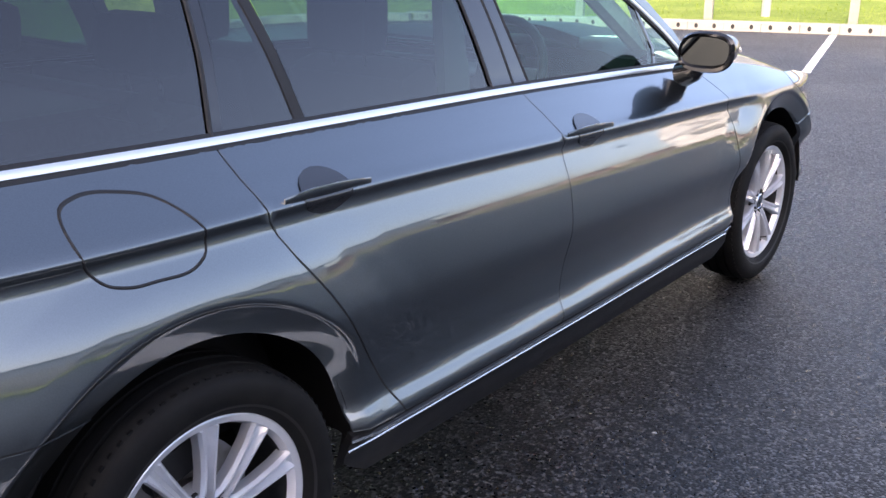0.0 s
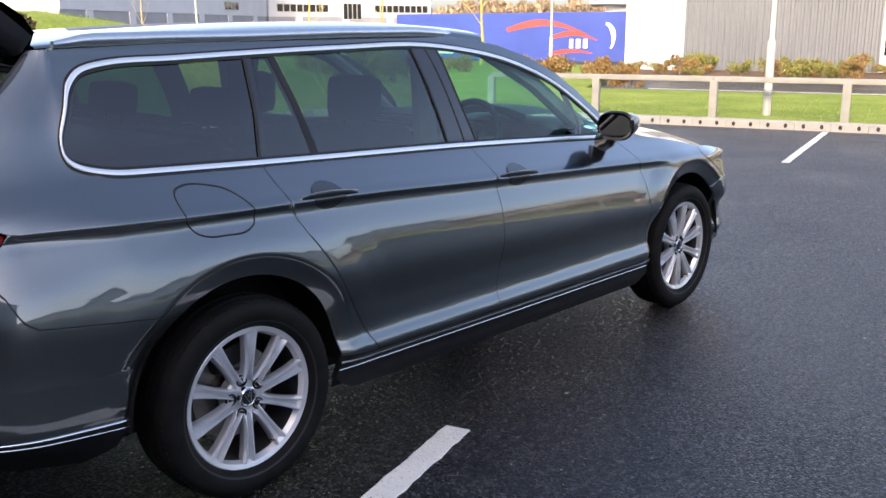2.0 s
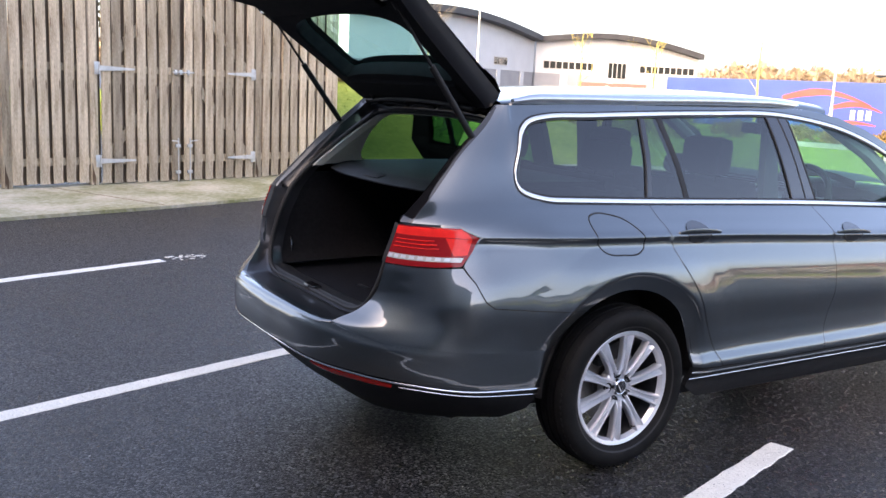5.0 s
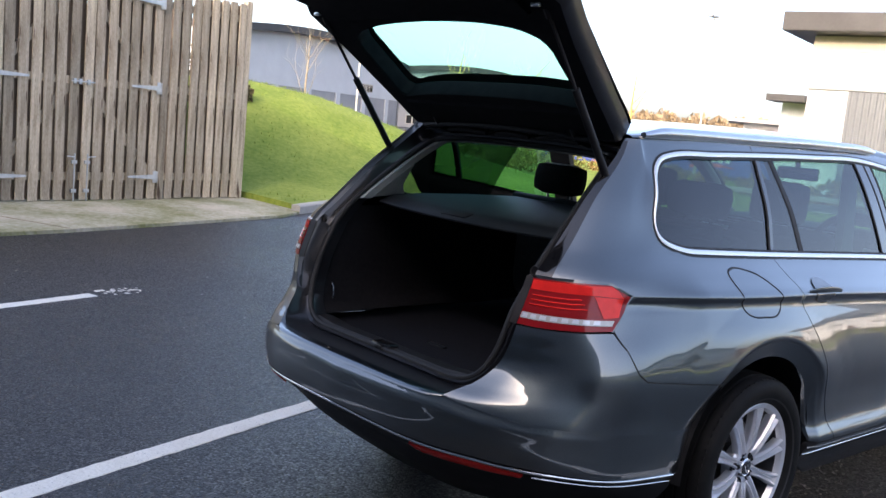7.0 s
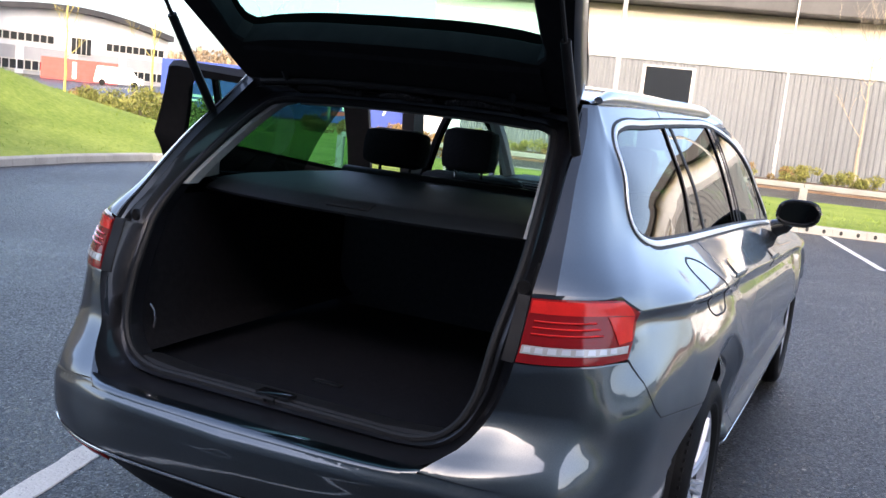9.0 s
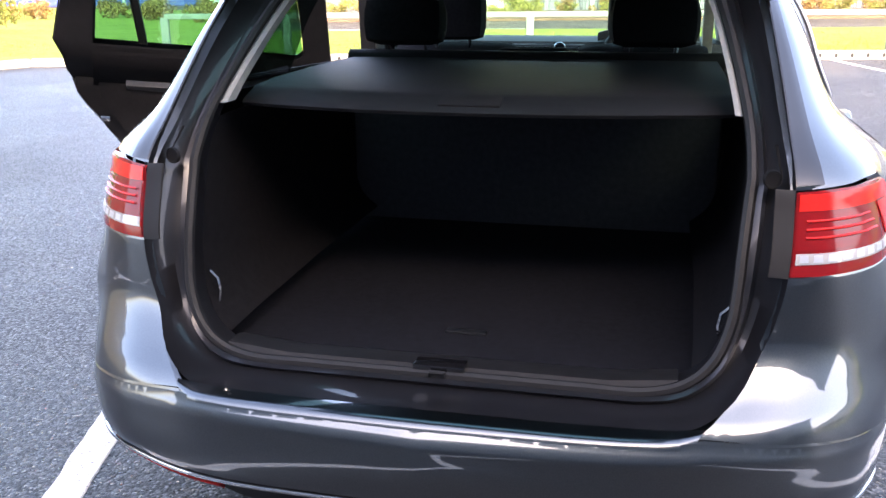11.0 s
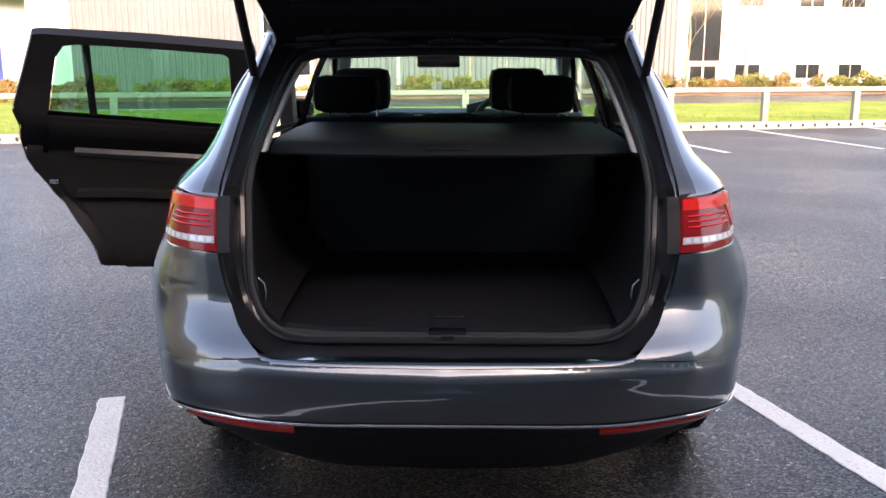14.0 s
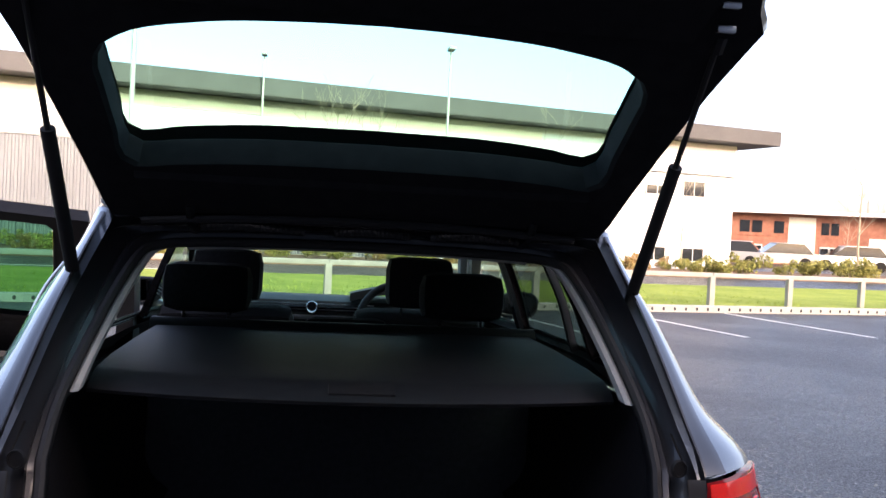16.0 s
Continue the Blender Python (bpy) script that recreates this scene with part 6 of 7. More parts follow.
# rounded ledge between the bumper's crest and the rim
rows = []
for sv, yi in ((0.0, -1.046), (0.055, -1.046), (0.11, -1.044), (0.152, -1.040), (0.186, -1.036), (0.205, -1.030)):
    low, mid, top = [bumper_skin([(sv, z)], lift)[0][0] for z, lift in ((0.552, -0.0015), (0.558, 0.0012), (0.565, 0.0012))]
    rows.append([tuple(low), tuple(mid), tuple(top)] + [(top[0], top[1] + dy, top[2] + dz) for dy, dz in ((0.006, 0.0032), (0.014, 0.0042))] + [(top[0], yi, 0.5985)])
rows.append([(0.434, -1.0675, 0.570), (0.447, -1.056, 0.588), (0.453, -1.050, 0.597), (0.457, -1.045, 0.602), (0.460, -1.040, 0.604), (0.464, -1.030, 0.604)])
part("bumper_ledge", finish(mirrored(grid(bmesh.new(), rows))), PAINT, car, "rounded painted ledge above the bumper")
# pale edge of the pillar trims and headliner round the opening
rows = []
for p in i_[60:]:
    d = np.array([-p[0], 0, min(0.0, 1.10 - p[2])])
    d /= max(1e-6, np.linalg.norm(d))
    w = float(np.interp(abs(p[0]), [0, 0.40, 0.45, 0.53], [0.008, 0.010, 0.014, 0.017]))
    d = d if abs(p[0]) > 0.36 else np.array([0, 0, -1.0])
    rows.append([tuple(p + d * 0.006 + (0, 0.004, 0)), tuple(p + d * (0.006 + w * 0.5) + (0, -0.002, 0)), tuple(p + d * (0.006 + w) + (0, 0.006, 0)), tuple(p + d * (0.004 + w) + (0, 0.05, 0))])
part("lining_edge", finish(mirrored(grid(bmesh.new(), rows))), HEADLINER, car, "pale grey lining edge round the opening")
# plugs and strips beside the lamps
for sg in (1, -1):
    for x, z in ((0.575 * sg, 0.973),):
        bm = lathe(bmesh.new(), [(0.0, 0.001), (0.012, 0.001), (0.0125, 0.003), (0.015, 0.003), (0.016, 0.0), (0.016, -0.004)], 20)
        o = part("rim_plug", finish(bm), BLACK, car, "round black rubber plug")
        o.matrix_basis = pose(x - 0.022 * sg, -0.822, z, 0, 0, -90 + sg * 15)

    panel("lamp_side_strip", [(-0.045, 0.826), (-0.004, 0.826), (-0.004, 0.963), (-0.045, 0.963)], RUBBER, car, label="black strip beside the lamp", gap=0, flange=0.004, lift=0.003, flip=sg < 0, step=0.02, fn=strip_at)

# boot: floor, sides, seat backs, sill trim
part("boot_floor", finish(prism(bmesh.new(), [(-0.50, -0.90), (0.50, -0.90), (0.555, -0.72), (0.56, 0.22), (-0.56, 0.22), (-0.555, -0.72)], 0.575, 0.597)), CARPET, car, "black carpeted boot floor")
part("sill_cover", finish(mirrored(grid(bmesh.new(), [[(0, y, z), (0.30, y, z), (0.42, y + 0.004, z + 0.01)] for y, z in ((-0.922, 0.612), (-0.912, 0.622), (-0.87, 0.622), (-0.84, 0.612), (-0.83, 0.598))]))), BLACK, car, "ribbed black boot sill cover")
lt = part("latch", bx((-0.048, -0.935, 0.604), (0.048, -0.895, 0.630), 0.004), GLOSS_BLACK, car, "black boot latch")
part("striker", finish(tube(bmesh.new(), [(-0.014, -0.938, 0.612), (-0.014, -0.944, 0.622), (0.014, -0.944, 0.622), (0.014, -0.938, 0.612)], 0.004, 6)), RUBBER, lt)
part("striker_pin", bx((-0.003, -0.938, 0.61), (0.003, -0.936, 0.622)), RUBBER, lt)
fh = part("floor_handle", bx((-0.043, -0.695, 0.597), (0.043, -0.672, 0.603), 0.003), COVER, car, "grey boot floor handle")
for sg in (1, -1):
    bm = bmesh.new()
    sec = matched([p for p in RIM_IN[3:14]], 3)
    rr = []
    for p in sec:
        row = []
        for t in (0, 0.15, 0.5, 1.0):
            y = p[1] + 0.02 + t * (0.22 - p[1])
            x = p[0] + 0.01 + 0.02 * min(1, t * 3)
            z = p[2] if p[2] < 1.0 else p[2] - (p[2] - 1.0) * 0
            row.append((x * sg, y, z))
        rr.append(row)
    low = [r for r in rr if r[0][2] < 1.045]
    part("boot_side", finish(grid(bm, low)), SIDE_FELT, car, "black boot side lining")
    # pillar trims in pale grey, from the boot edge to the quarter window
    bm = bmesh.new()
    g0 = matched(RIM_IN[10:15], 6)
    rows = []
    for p in g0:
        z = p[2]
        ye = max(p[1] + 0.05, float(np.interp(z, [1.04, 1.10, 1.20, 1.29, 1.33], [-0.36, -0.40, -0.37, -0.32, -0.25])) + 0.01)
        xe = float(side_x(ye, z)[0]) - 0.045
        rows.append([(p[0] * sg, p[1] + 0.012, z), ((p[0] + 0.012) * sg, p[1] + 0.03, z), (xe * sg, ye, z)])
    part("pillar_lining", finish(grid(bm, rows)), HEADLINER, car, "pale grey rear pillar lining")
    # lashing hooks
    hk = part("lashing_hook", finish(tube(bmesh.new(), [(0.505 * sg, -0.80, 0.735), (0.490 * sg, -0.80, 0.72), (0.486 * sg, -0.80, 0.695), (0.490 * sg, -0.80, 0.672), (0.505 * sg, -0.80, 0.668)], 0.004, 6)), CHROME, car, "chrome lashing hook")
# seat back brightened in its colour, as little light gets this deep
part("seat_back_panel", bx((-0.53, 0.20, 0.45), (0.53, 0.25, 1.05), 0.02), FELT_LIFTED, car, "carpeted rear seat back, brightened in its colour")
# roller cover with its curved front board
rows = []
for x in np.linspace(-0.50, 0.50, 25):
    e = -0.685 + 0.075 * (abs(x) / 0.5) ** 2.2
    rows.append([(x, 0.17, 1.082), (x, -0.15, 1.086), (x, -0.42, 1.084), (x, e + 0.075, 1.078), (x, e + 0.06, 1.074), (x, e + 0.012, 1.058), (x, e, 1.050), (x, e + 0.004, 1.043), (x, e + 0.05, 1.050), (x, 0.17, 1.07)])
cv = part("cargo_cover", finish(grid(bmesh.new(), rows, True, True)), COVER, car, "dark grey roller cargo cover")
part("grip", bx((-0.062, -0.022, -0.003), (0.062, 0.022, 0.003), 0.0028, pose(0, -0.648, 1.0675, 18, 0, 0)), BLACK, cv, "moulded black grip")
part("cassette", finish(tube(bmesh.new(), [(-0.52, 0.17, 1.07), (0.52, 0.17, 1.07)], 0.032, 12)), BLACK, car, "black cover cassette")


# ---- roof, screen, bonnet ----
def roof_z(y):
    return float(herm([-0.42, -0.2, 0.2, 0.7, 1.2, 1.45, 1.62], [1.404, 1.428, 1.456, 1.470, 1.464, 1.447, 1.426], y)[0])
ROOF_EDGE = [(-0.40, 1.386), (-0.25, 1.395), (0.0, 1.400), (0.255, 1.402), (0.686, 1.412), (1.10, 1.415), (1.36, 1.402), (1.46, 1.388)]
rows = []
for i in range(31):
    y = -0.41 + (1.47 + 0.41) * i / 30
    ez = float(np.interp(y, [p[0] for p in ROOF_EDGE], [p[1] for p in ROOF_EDGE]))
    ex = float(skin([max(0.35, along(y, ez)) if y < Y1 else 1 + y - Y1], [ez])[0][0])
    yo = 0.0
    row = []
    for k in range(13):
        t = k / 12
        x = ex * math.sin(t * math.pi / 2) ** 0.92
        row.append((x, y + 0.05 * (1 - t) * (1 if i > 22 else 0) * (i - 22) / 8, ez + (roof_z(y) - ez) * (1 - t ** 2.6) ** 0.9))
    rows.append(row)
part("roof", finish(mirrored(grid(bmesh.new(), rows))), PAINT, car, "grey metallic roof panel")
rows = [[(x * 0.96, y, z - 0.05) for x, y, z in r] for r in rows]
part("headliner", finish(mirrored(grid(bmesh.new(), rows))), HEADLINER, car, "pale grey headliner")
for sg in (1, -1):
    pts, tops = [], []
    for i in range(41):
        t = i / 40
        y = -0.36 + 1.70 * t
        ez = float(np.interp(y, [p[0] for p in ROOF_EDGE], [p[1] for p in ROOF_EDGE]))
        pts.append((sg * (0.532 - 0.012 * t), y, ez + 0.008 + 0.006 * min(1, math.sin(math.pi * t) * 6)))
    rows = []
    for i, p in enumerate(pts):
        e = min(1.0, min(i, 40 - i) / 3 + 0.15)
        w, h = 0.020 * (0.5 + 0.5 * e), 0.020 * (0.4 + 0.6 * e)
        rows.append([(p[0] + w * math.cos(k * math.pi / 5), p[1], p[2] + h * math.sin(k * math.pi / 5)) for k in range(10)])
    part("roof_rail", finish(grid(bmesh.new(), rows, True, True)), ALU, car, "silver roof rail")
# windscreen
rows = []
for i in range(11):
    t = i / 10
    row = []
    for k in range(13):
        u = k / 12
        ex, ey, ez = 0.535 + (0.70 - 0.535) * t, 1.50 + (2.20 - 1.50) * t, 1.392 + (0.965 - 1.392) * t
        cy, cz = 1.60 + (2.42 - 1.60) * t, 1.428 + (1.0 - 1.428) * t + 0.02 * math.sin(math.pi * t)
        row.append((ex * u, cy + (ey - cy) * u ** 2, cz + (ez - cz) * u ** 2))
    rows.append(row)
ws = part("windscreen", finish(mirrored(grid(bmesh.new(), rows))), GLASS, car, "green-tinted windscreen")
ws.visible_shadow = False
rows = []
for i in range(15):
    t = i / 14
    row = []
    for k in range(13):
        u = k / 12
        y = 2.40 + 1.13 * t
        ze, zc = float(np.interp(y, [2.3, 2.7, 2.95, 3.1, 3.53], [0.94, 0.898, 0.842, 0.826, 0.742])), float(np.interp(y, [2.3, 2.8, 3.2, 3.45, 3.54], [1.0, 0.962, 0.90, 0.83, 0.76]))
        xe = min(float(side_x(y, ze)[0]), 0.80)
        yy = y - 0.18 * u ** 2 * (1 - t) - 0.12 * u ** 3 * t
        row.append((xe * u, yy, zc + (ze - zc) * u ** 2.4))
    rows.append(row)
part("bonnet", finish(mirrored(grid(bmesh.new(), rows))), PAINT, car, "grey metallic bonnet")
part("grille", finish(mirrored(grid(bmesh.new(), [[(x, y - 0.06 * (x / 0.5) ** 2, z) for x in (0, 0.2, 0.4, 0.5)] for y, z in ((3.56, 0.70), (3.60, 0.60), (3.60, 0.40), (3.55, 0.24))]))), BLACK, car, "dark front grille and bumper middle")

# inner shell, so that joints and arches are dark
for sg in (1, -1):
    bm = bmesh.new()
    rows = []
    for y in np.linspace(0.40, 2.38, 24):
        rows.append([(sg * (float(side_x(y, z)[0]) - 0.05), y, z) for z in np.linspace(0.22, float(belt(y)[0]) - 0.02, 9)])
    part("inner_shell", finish(grid(bm, rows)), BLACK, car)
    bm = bmesh.new()
    rows = [[(sg * (float(skin([s], [z])[0][0]) - 0.045), float(skin([s], [z])[0][1]) + 0.04, z) for s in np.linspace(0.1, 1.56, 16)] for z in np.linspace(0.72, 1.02, 8)]
    part("inner_shell", finish(grid(bm, rows)), BLACK, car)
    for y0 in (0, FAX):
        rows = []
        for x in (0.852, 0.80, 0.60):
            rows.append([(sg * x, y, z) for y, z in arch(y0, 0, 180, 26, AR + (0.010 if x > 0.81 else 0.02))])
        bm = grid(bmesh.new(), rows)
        a = arch(y0, 0, 180, 26, AR + 0.02)
        c = bm.verts.new((sg * 0.60, y0, 0.335))
        vs = [bm.verts.new((sg * 0.60, y, z)) for y, z in a]
        for p, q in zip(vs, vs[1:]):
            bm.faces.new((p, q, c))
        part("arch_liner", finish(bm), BLACK, car, "black wheel arch liner")
part("underbody", bx((-0.56, -0.60, 0.19), (0.56, 3.4, 0.24), 0.02), BLACK, car, "black underbody")
# added black blocks, so that no daylight shows through the front arches
part("engine_bay", bx((-0.59, 2.43, 0.25), (0.59, 3.40, 0.78), 0.02), BLACK, car, "black filler block under the bonnet")
for sg in (1, -1):
    part("bumper_core", bx((sg * 0.60, 3.20, 0.26), (sg * 0.76, 3.38, 0.60), 0.02), BLACK, car)
part("firewall", bx((-0.72, 2.35, 0.25), (0.72, 2.42, 0.93), 0.02), BLACK, car)


# ---- wheels ----
def wheel(y, sg):
    """Ten-spoke alloy wheel: barrel, spokes, cap, bolts, tyre with tread, brake disc."""
    R = 0.230
    w = part("wheel", finish(lathe(bmesh.new(), [(0.203, 0.050), (0.212, 0.068), (0.226, 0.073), (R, 0.070), (R, 0.062), (0.222, 0.056), (0.213, 0.045)], 72)), ALLOY, car, "silver ten-spoke alloy wheel")
    part("barrel", finish(lathe(bmesh.new(), [(0.205, -0.11), (0.200, -0.02), (0.203, 0.050), (0.212, 0.045), (0.212, -0.11)], 72)), ALLOY_SHADED, w, "inner barrel of the rim, shaded in its colour")
    sp = bmesh.new()
    sec = [(0.052, 0.019, 0.050, 0.014), (0.075, 0.016, 0.058, 0.013), (0.12, 0.016, 0.064, 0.013), (0.17, 0.019, 0.067, 0.014), (0.210, 0.024, 0.067, 0.017)]
    rows = []
    for r, hw, x, rid in sec:
        rows.append([(x - 0.028, -hw, r), (x - 0.004, -hw, r), (x + 0.006, -hw + 0.004, r), (x + 0.006, -hw + 0.008, r), (x - 0.012, -hw * 0.22, r), (x - 0.012, hw * 0.22, r), (x + 0.006, hw - 0.008, r), (x + 0.006, hw - 0.004, r), (x - 0.004, hw, r), (x - 0.028, hw, r)])
    grid(sp, rows, True, True)
    finish(sp)
    me = bpy.data.meshes.new("spoke")
    sp.to_mesh(me)
    sp.free()
    me.materials.append(ALLOY)
    for k in range(10):
        o = new("spoke", me)
        o.parent, o.matrix_basis = w, pose(0, 0, 0, 36 * k + 18, 0, 0)
    hub = part("hub", finish(lathe(bmesh.new(), [(0.0, 0.040), (0.050, 0.042), (0.068, 0.046), (0.075, 0.040), (0.078, 0.010)], 40)), ALLOY, w)
    cap = part("hub_cap", finish(lathe(bmesh.new(), [(0.0, 0.058), (0.024, 0.057), (0.027, 0.054), (0.029, 0.058), (0.032, 0.056), (0.034, 0.044)], 32)), CHROME, w, "round chrome-ringed hub cap")
    part("cap_face", finish(lathe(bmesh.new(), [(0.0, 0.0605), (0.023, 0.0590)], 28)), GLOSS_BLACK, w)
    bm = bmesh.new()
    for pts in (((-0.012, 0.016), (-0.004, -0.014), (0.0, -0.002), (0.004, -0.014), (0.012, 0.016)), ((-0.006, 0.018), (0.0, 0.004), (0.006, 0.018))):
        tube(bm, [(0.061, a, b) for a, b in pts], 0.0016, 5)
    part("cap_emblem", finish(bm), CHROME, w)
    nut = bmesh.new()
    lathe(nut, [(0.0, 0.052), (0.008, 0.052), (0.0105, 0.050), (0.0105, 0.040)], 6)
    lathe(nut, [(0.012, 0.040), (0.0165, 0.0495), (0.019, 0.048), (0.019, 0.035)], 20)
    me = bpy.data.meshes.new("wheel_bolt")
    finish(nut).to_mesh(me)
    nut.free()
    me.materials.append(BLACK)
    for k in range(5):
        b = new("wheel_bolt", me)
        b.parent, b.matrix_basis = w, pose(0, 0.056 * math.sin(radians(72 * k)), 0.056 * math.cos(radians(72 * k)))
    prof = [(0.222, 0.060), (0.232, 0.076), (0.244, 0.086), (0.258, 0.093), (0.274, 0.095), (0.288, 0.0935), (0.299, 0.089), (0.307, 0.0815), (0.3125, 0.073), (0.317, 0.063)]
    prof += [(0.319, 0.052), (0.3195, 0.046), (0.311, 0.045), (0.311, 0.037), (0.3205, 0.036), (0.322, 0.008), (0.313, 0.007), (0.313, -0.003), (0.322, -0.004)]
    prof += [(0.3205, -0.036), (0.311, -0.037), (0.311, -0.045), (0.3195, -0.046), (0.316, -0.075), (0.300, -0.095), (0.250, -0.098), (0.215, -0.08)]
    ty = part("tyre", finish(lathe(bmesh.new(), prof, 96)), TYRE, w, "black road tyre")
    bm = bmesh.new()
    for k in range(80):
        m = pose(0, 0, 0, 360 * k / 80, 0, 0)
        box(bm, (0.060, -0.0075, 0.3075), (0.0760, 0.0035, 0.3142), 0.0, m)
    part("tread_block", finish(bm), TYRE, w, smooth=False)
    part("sidewall_rib", finish(lathe(bmesh.new(), [(0.246, 0.0872), (0.248, 0.0890), (0.252, 0.0905)], 72)), RUBBER, w)
    part("brake_disc", finish(lathe(bmesh.new(), [(0.0, -0.01), (0.075, -0.01), (0.078, -0.02), (0.150, -0.02), (0.150, -0.035), (0.0, -0.035)], 48)), STEEL, w, "steel brake disc")
    bm = bmesh.new()
    box(bm, (-0.05, -0.06, 0.095), (0.015, 0.06, 0.165), 0.012)
    part("brake_caliper", bm, BLACK, w, "dark brake caliper")
    part("valve", finish(tube(bmesh.new(), [(0.045, 0.04, -0.190), (0.07, 0.04, -0.182)], 0.004, 6)), BLACK, w)
    k = 1.0 if y < 1 else 1.018
    w.matrix_basis = pose(sg * (0.787 if y < 1 else 0.776), y, 0.322 * k, 0, 0, 0 if sg > 0 else 180) @ pose(0, 0, 0, 14, 0, 0) @ Matrix.Scale(k, 4)
    return w
for y in (0.008, FAX):
    for sg in (1, -1):
        wheel(y, sg)


# ---- door mirrors ----
def door_mirror(sg):
    rows = []
    for i in range(9):
        t = i / 8
        d = 0.012 + 0.055 * math.sin(math.pi * (0.12 + 0.88 * t) * 0.5 + 0.0)
        sz = 0.55 + 0.45 * math.cos(math.pi / 2 * t) ** 0.6 if t < 1 else 0.45
        row = []
        for k in range(20):
            w = 2 * math.pi * k / 20
            cx, cz = math.cos(w), math.sin(w)
            px = 0.115 * math.copysign(abs(cx) ** 0.7, cx) * sz + (0.012 * cz)
            pz = 0.072 * math.copysign(abs(cz) ** 0.75, cz) * sz * (1.0 - 0.12 * (cx > 0) * cx)
            row.append((px, 0.105 * t, pz + 0.01 * t))
        rows.append(row)
    h = part("door_mirror", finish(grid(bmesh.new(), rows, True, True)), PAINT, car, "grey door mirror with darkened glass")
    h.matrix_basis = pose(sg * 0.885, 2.03, 1.015, 0, 0, -6 * sg) @ Matrix.Diagonal((0.82, 0.82, 0.82, 1))
    rim = bmesh.new()
    ring = [((0.112 * math.copysign(abs(math.cos(w)) ** 0.7, math.cos(w)) + 0.012 * math.sin(w)), -0.012, 0.069 * math.copysign(abs(math.sin(w)) ** 0.75, math.sin(w))) for w in [2 * math.pi * k / 24 for k in range(24)]]
    tube(rim, ring + [ring[0]], 0.013, 6, False)
    part("mirror_rim", finish(rim), GLOSS_BLACK, h)
    g = bmesh.new()
    g.faces.new([g.verts.new((x * 0.93, -0.006, z * 0.92)) for x, y, z in ring])
    mg = part("mirror_glass", finish(g), MIRROR, h, "mirror glass", smooth=False)
    mg.matrix_basis = pose(0, -0.014, 0, 12, 0, 3 * sg)
    part("indicator", finish(tube(bmesh.new(), [(0.03, 0.115, 0.02), (0.09, 0.085, 0.015), (0.118, 0.04, 0.01)], 0.007, 6)), LAMP_CLEAR, h)
    f = part("mirror_foot", finish(tube(bmesh.new(), [(sg * 0.78, 2.07, 0.925), (sg * 0.83, 2.06, 0.945), (sg * 0.85, 2.05, 0.972)], [0.045, 0.036, 0.030], 10)), GLOSS_BLACK, car, "gloss black mirror foot")
door_mirror(1)
door_mirror(-1)


# ---- tailgate, swung up ----
GA = radians(37.9)
UPV = Vector((0, -math.cos(GA), math.sin(GA)))            # from the hinge along the screen
OUTV = Vector((0, math.sin(GA), math.cos(GA)))            # the gate's outer side
HINGE = Vector((0, -0.435, 1.375))
BEND = radians(-26)
LOWV = Vector((0, -math.cos(GA + BEND), math.sin(GA + BEND)))
LOWOUT = Vector((0, math.sin(GA + BEND), math.cos(GA + BEND)))


def gate_pt(x, l, o):
    """A place on the gate: l along from the hinge, bent at the lower panel, o outwards."""
    if l <= 0.64:
        return HINGE + UPV * l + OUTV * o + Vector((x, 0, 0))
    return HINGE + UPV * 0.64 + LOWV * (l - 0.64) + (OUTV * max(0, 1 - (l - 0.64) / 0.08) + LOWOUT * min(1, (l - 0.64) / 0.08)) * o + Vector((x, 0, 0))


GATE_W = [(0.0, 0.505), (0.05, 0.520), (0.15, 0.535), (0.30, 0.562), (0.45, 0.592), (0.55, 0.620), (0.59, 0.632), (0.63, 0.606), (0.74, 0.57), (0.90, 0.53), (1.00, 0.47), (1.04, 0.38)]
def gate_w(l):
    return float(np.interp(l, [p[0] for p in GATE_W], [p[1] for p in GATE_W]))
GLASS_OUT = [(0.0, 0.190), (0.25, 0.184), (0.38, 0.171), (0.440, 0.163), (0.456, 0.175), (0.465, 0.26), (0.472, 0.36), (0.474, 0.42), (0.462, 0.45), (0.42, 0.483), (0.30, 0.518), (0.15, 0.534), (0.0, 0.539)]
def gate_shell(o, name, mat, label, shrink=0.0, bulge=0.0):
    """One face of the gate with the screen's opening in it."""
    right = [(gate_w(l) - shrink, l) for l in np.linspace(shrink, 1.06 - shrink, 28)]
    outer = [Vector((x, l)) for x, l in right] + [Vector((-x, l)) for x, l in right[::-1]]
    g = [Vector(p) for p in smooth_open(GLASS_OUT, 40)]
    hole = g + [Vector((-p.x, p.y)) for p in g[::-1]][1:-1]
    outer = [p for p in outer]
    pts = outer + hole
    ed = [(i, (i + 1) % len(outer)) for i in range(len(outer))] + [(len(outer) + i, len(outer) + (i + 1) % len(hole)) for i in range(len(hole))]
    extra = [Vector((x, l)) for l in np.arange(0.04, 1.04, 0.04) for x in np.arange(-0.56, 0.57, 0.07) if abs(x) < gate_w(l) - shrink - 0.02 and not (0.15 < l < 0.57 and abs(x) < 0.5)]
    co, fs = triangles(pts + extra, ed, [outer, hole])
    bm = bmesh.new()
    vs = [bm.verts.new(gate_pt(p.x, p.y, o + bulge * (1 - min(1.0, abs(p.x) / 0.6) ** 4))) for p in co]
    for f in fs:
        bm.faces.new([vs[i] for i in f])
    return part(name, finish(bm), mat, car, label)
tg = gate_shell(-0.018, "tailgate", LINING, "black inner face of the raised tailgate", 0.012)
outer = gate_shell(0.055, "tailgate_skin", PAINT, "grey metallic outer face of the raised tailgate", 0.0, 0.03)
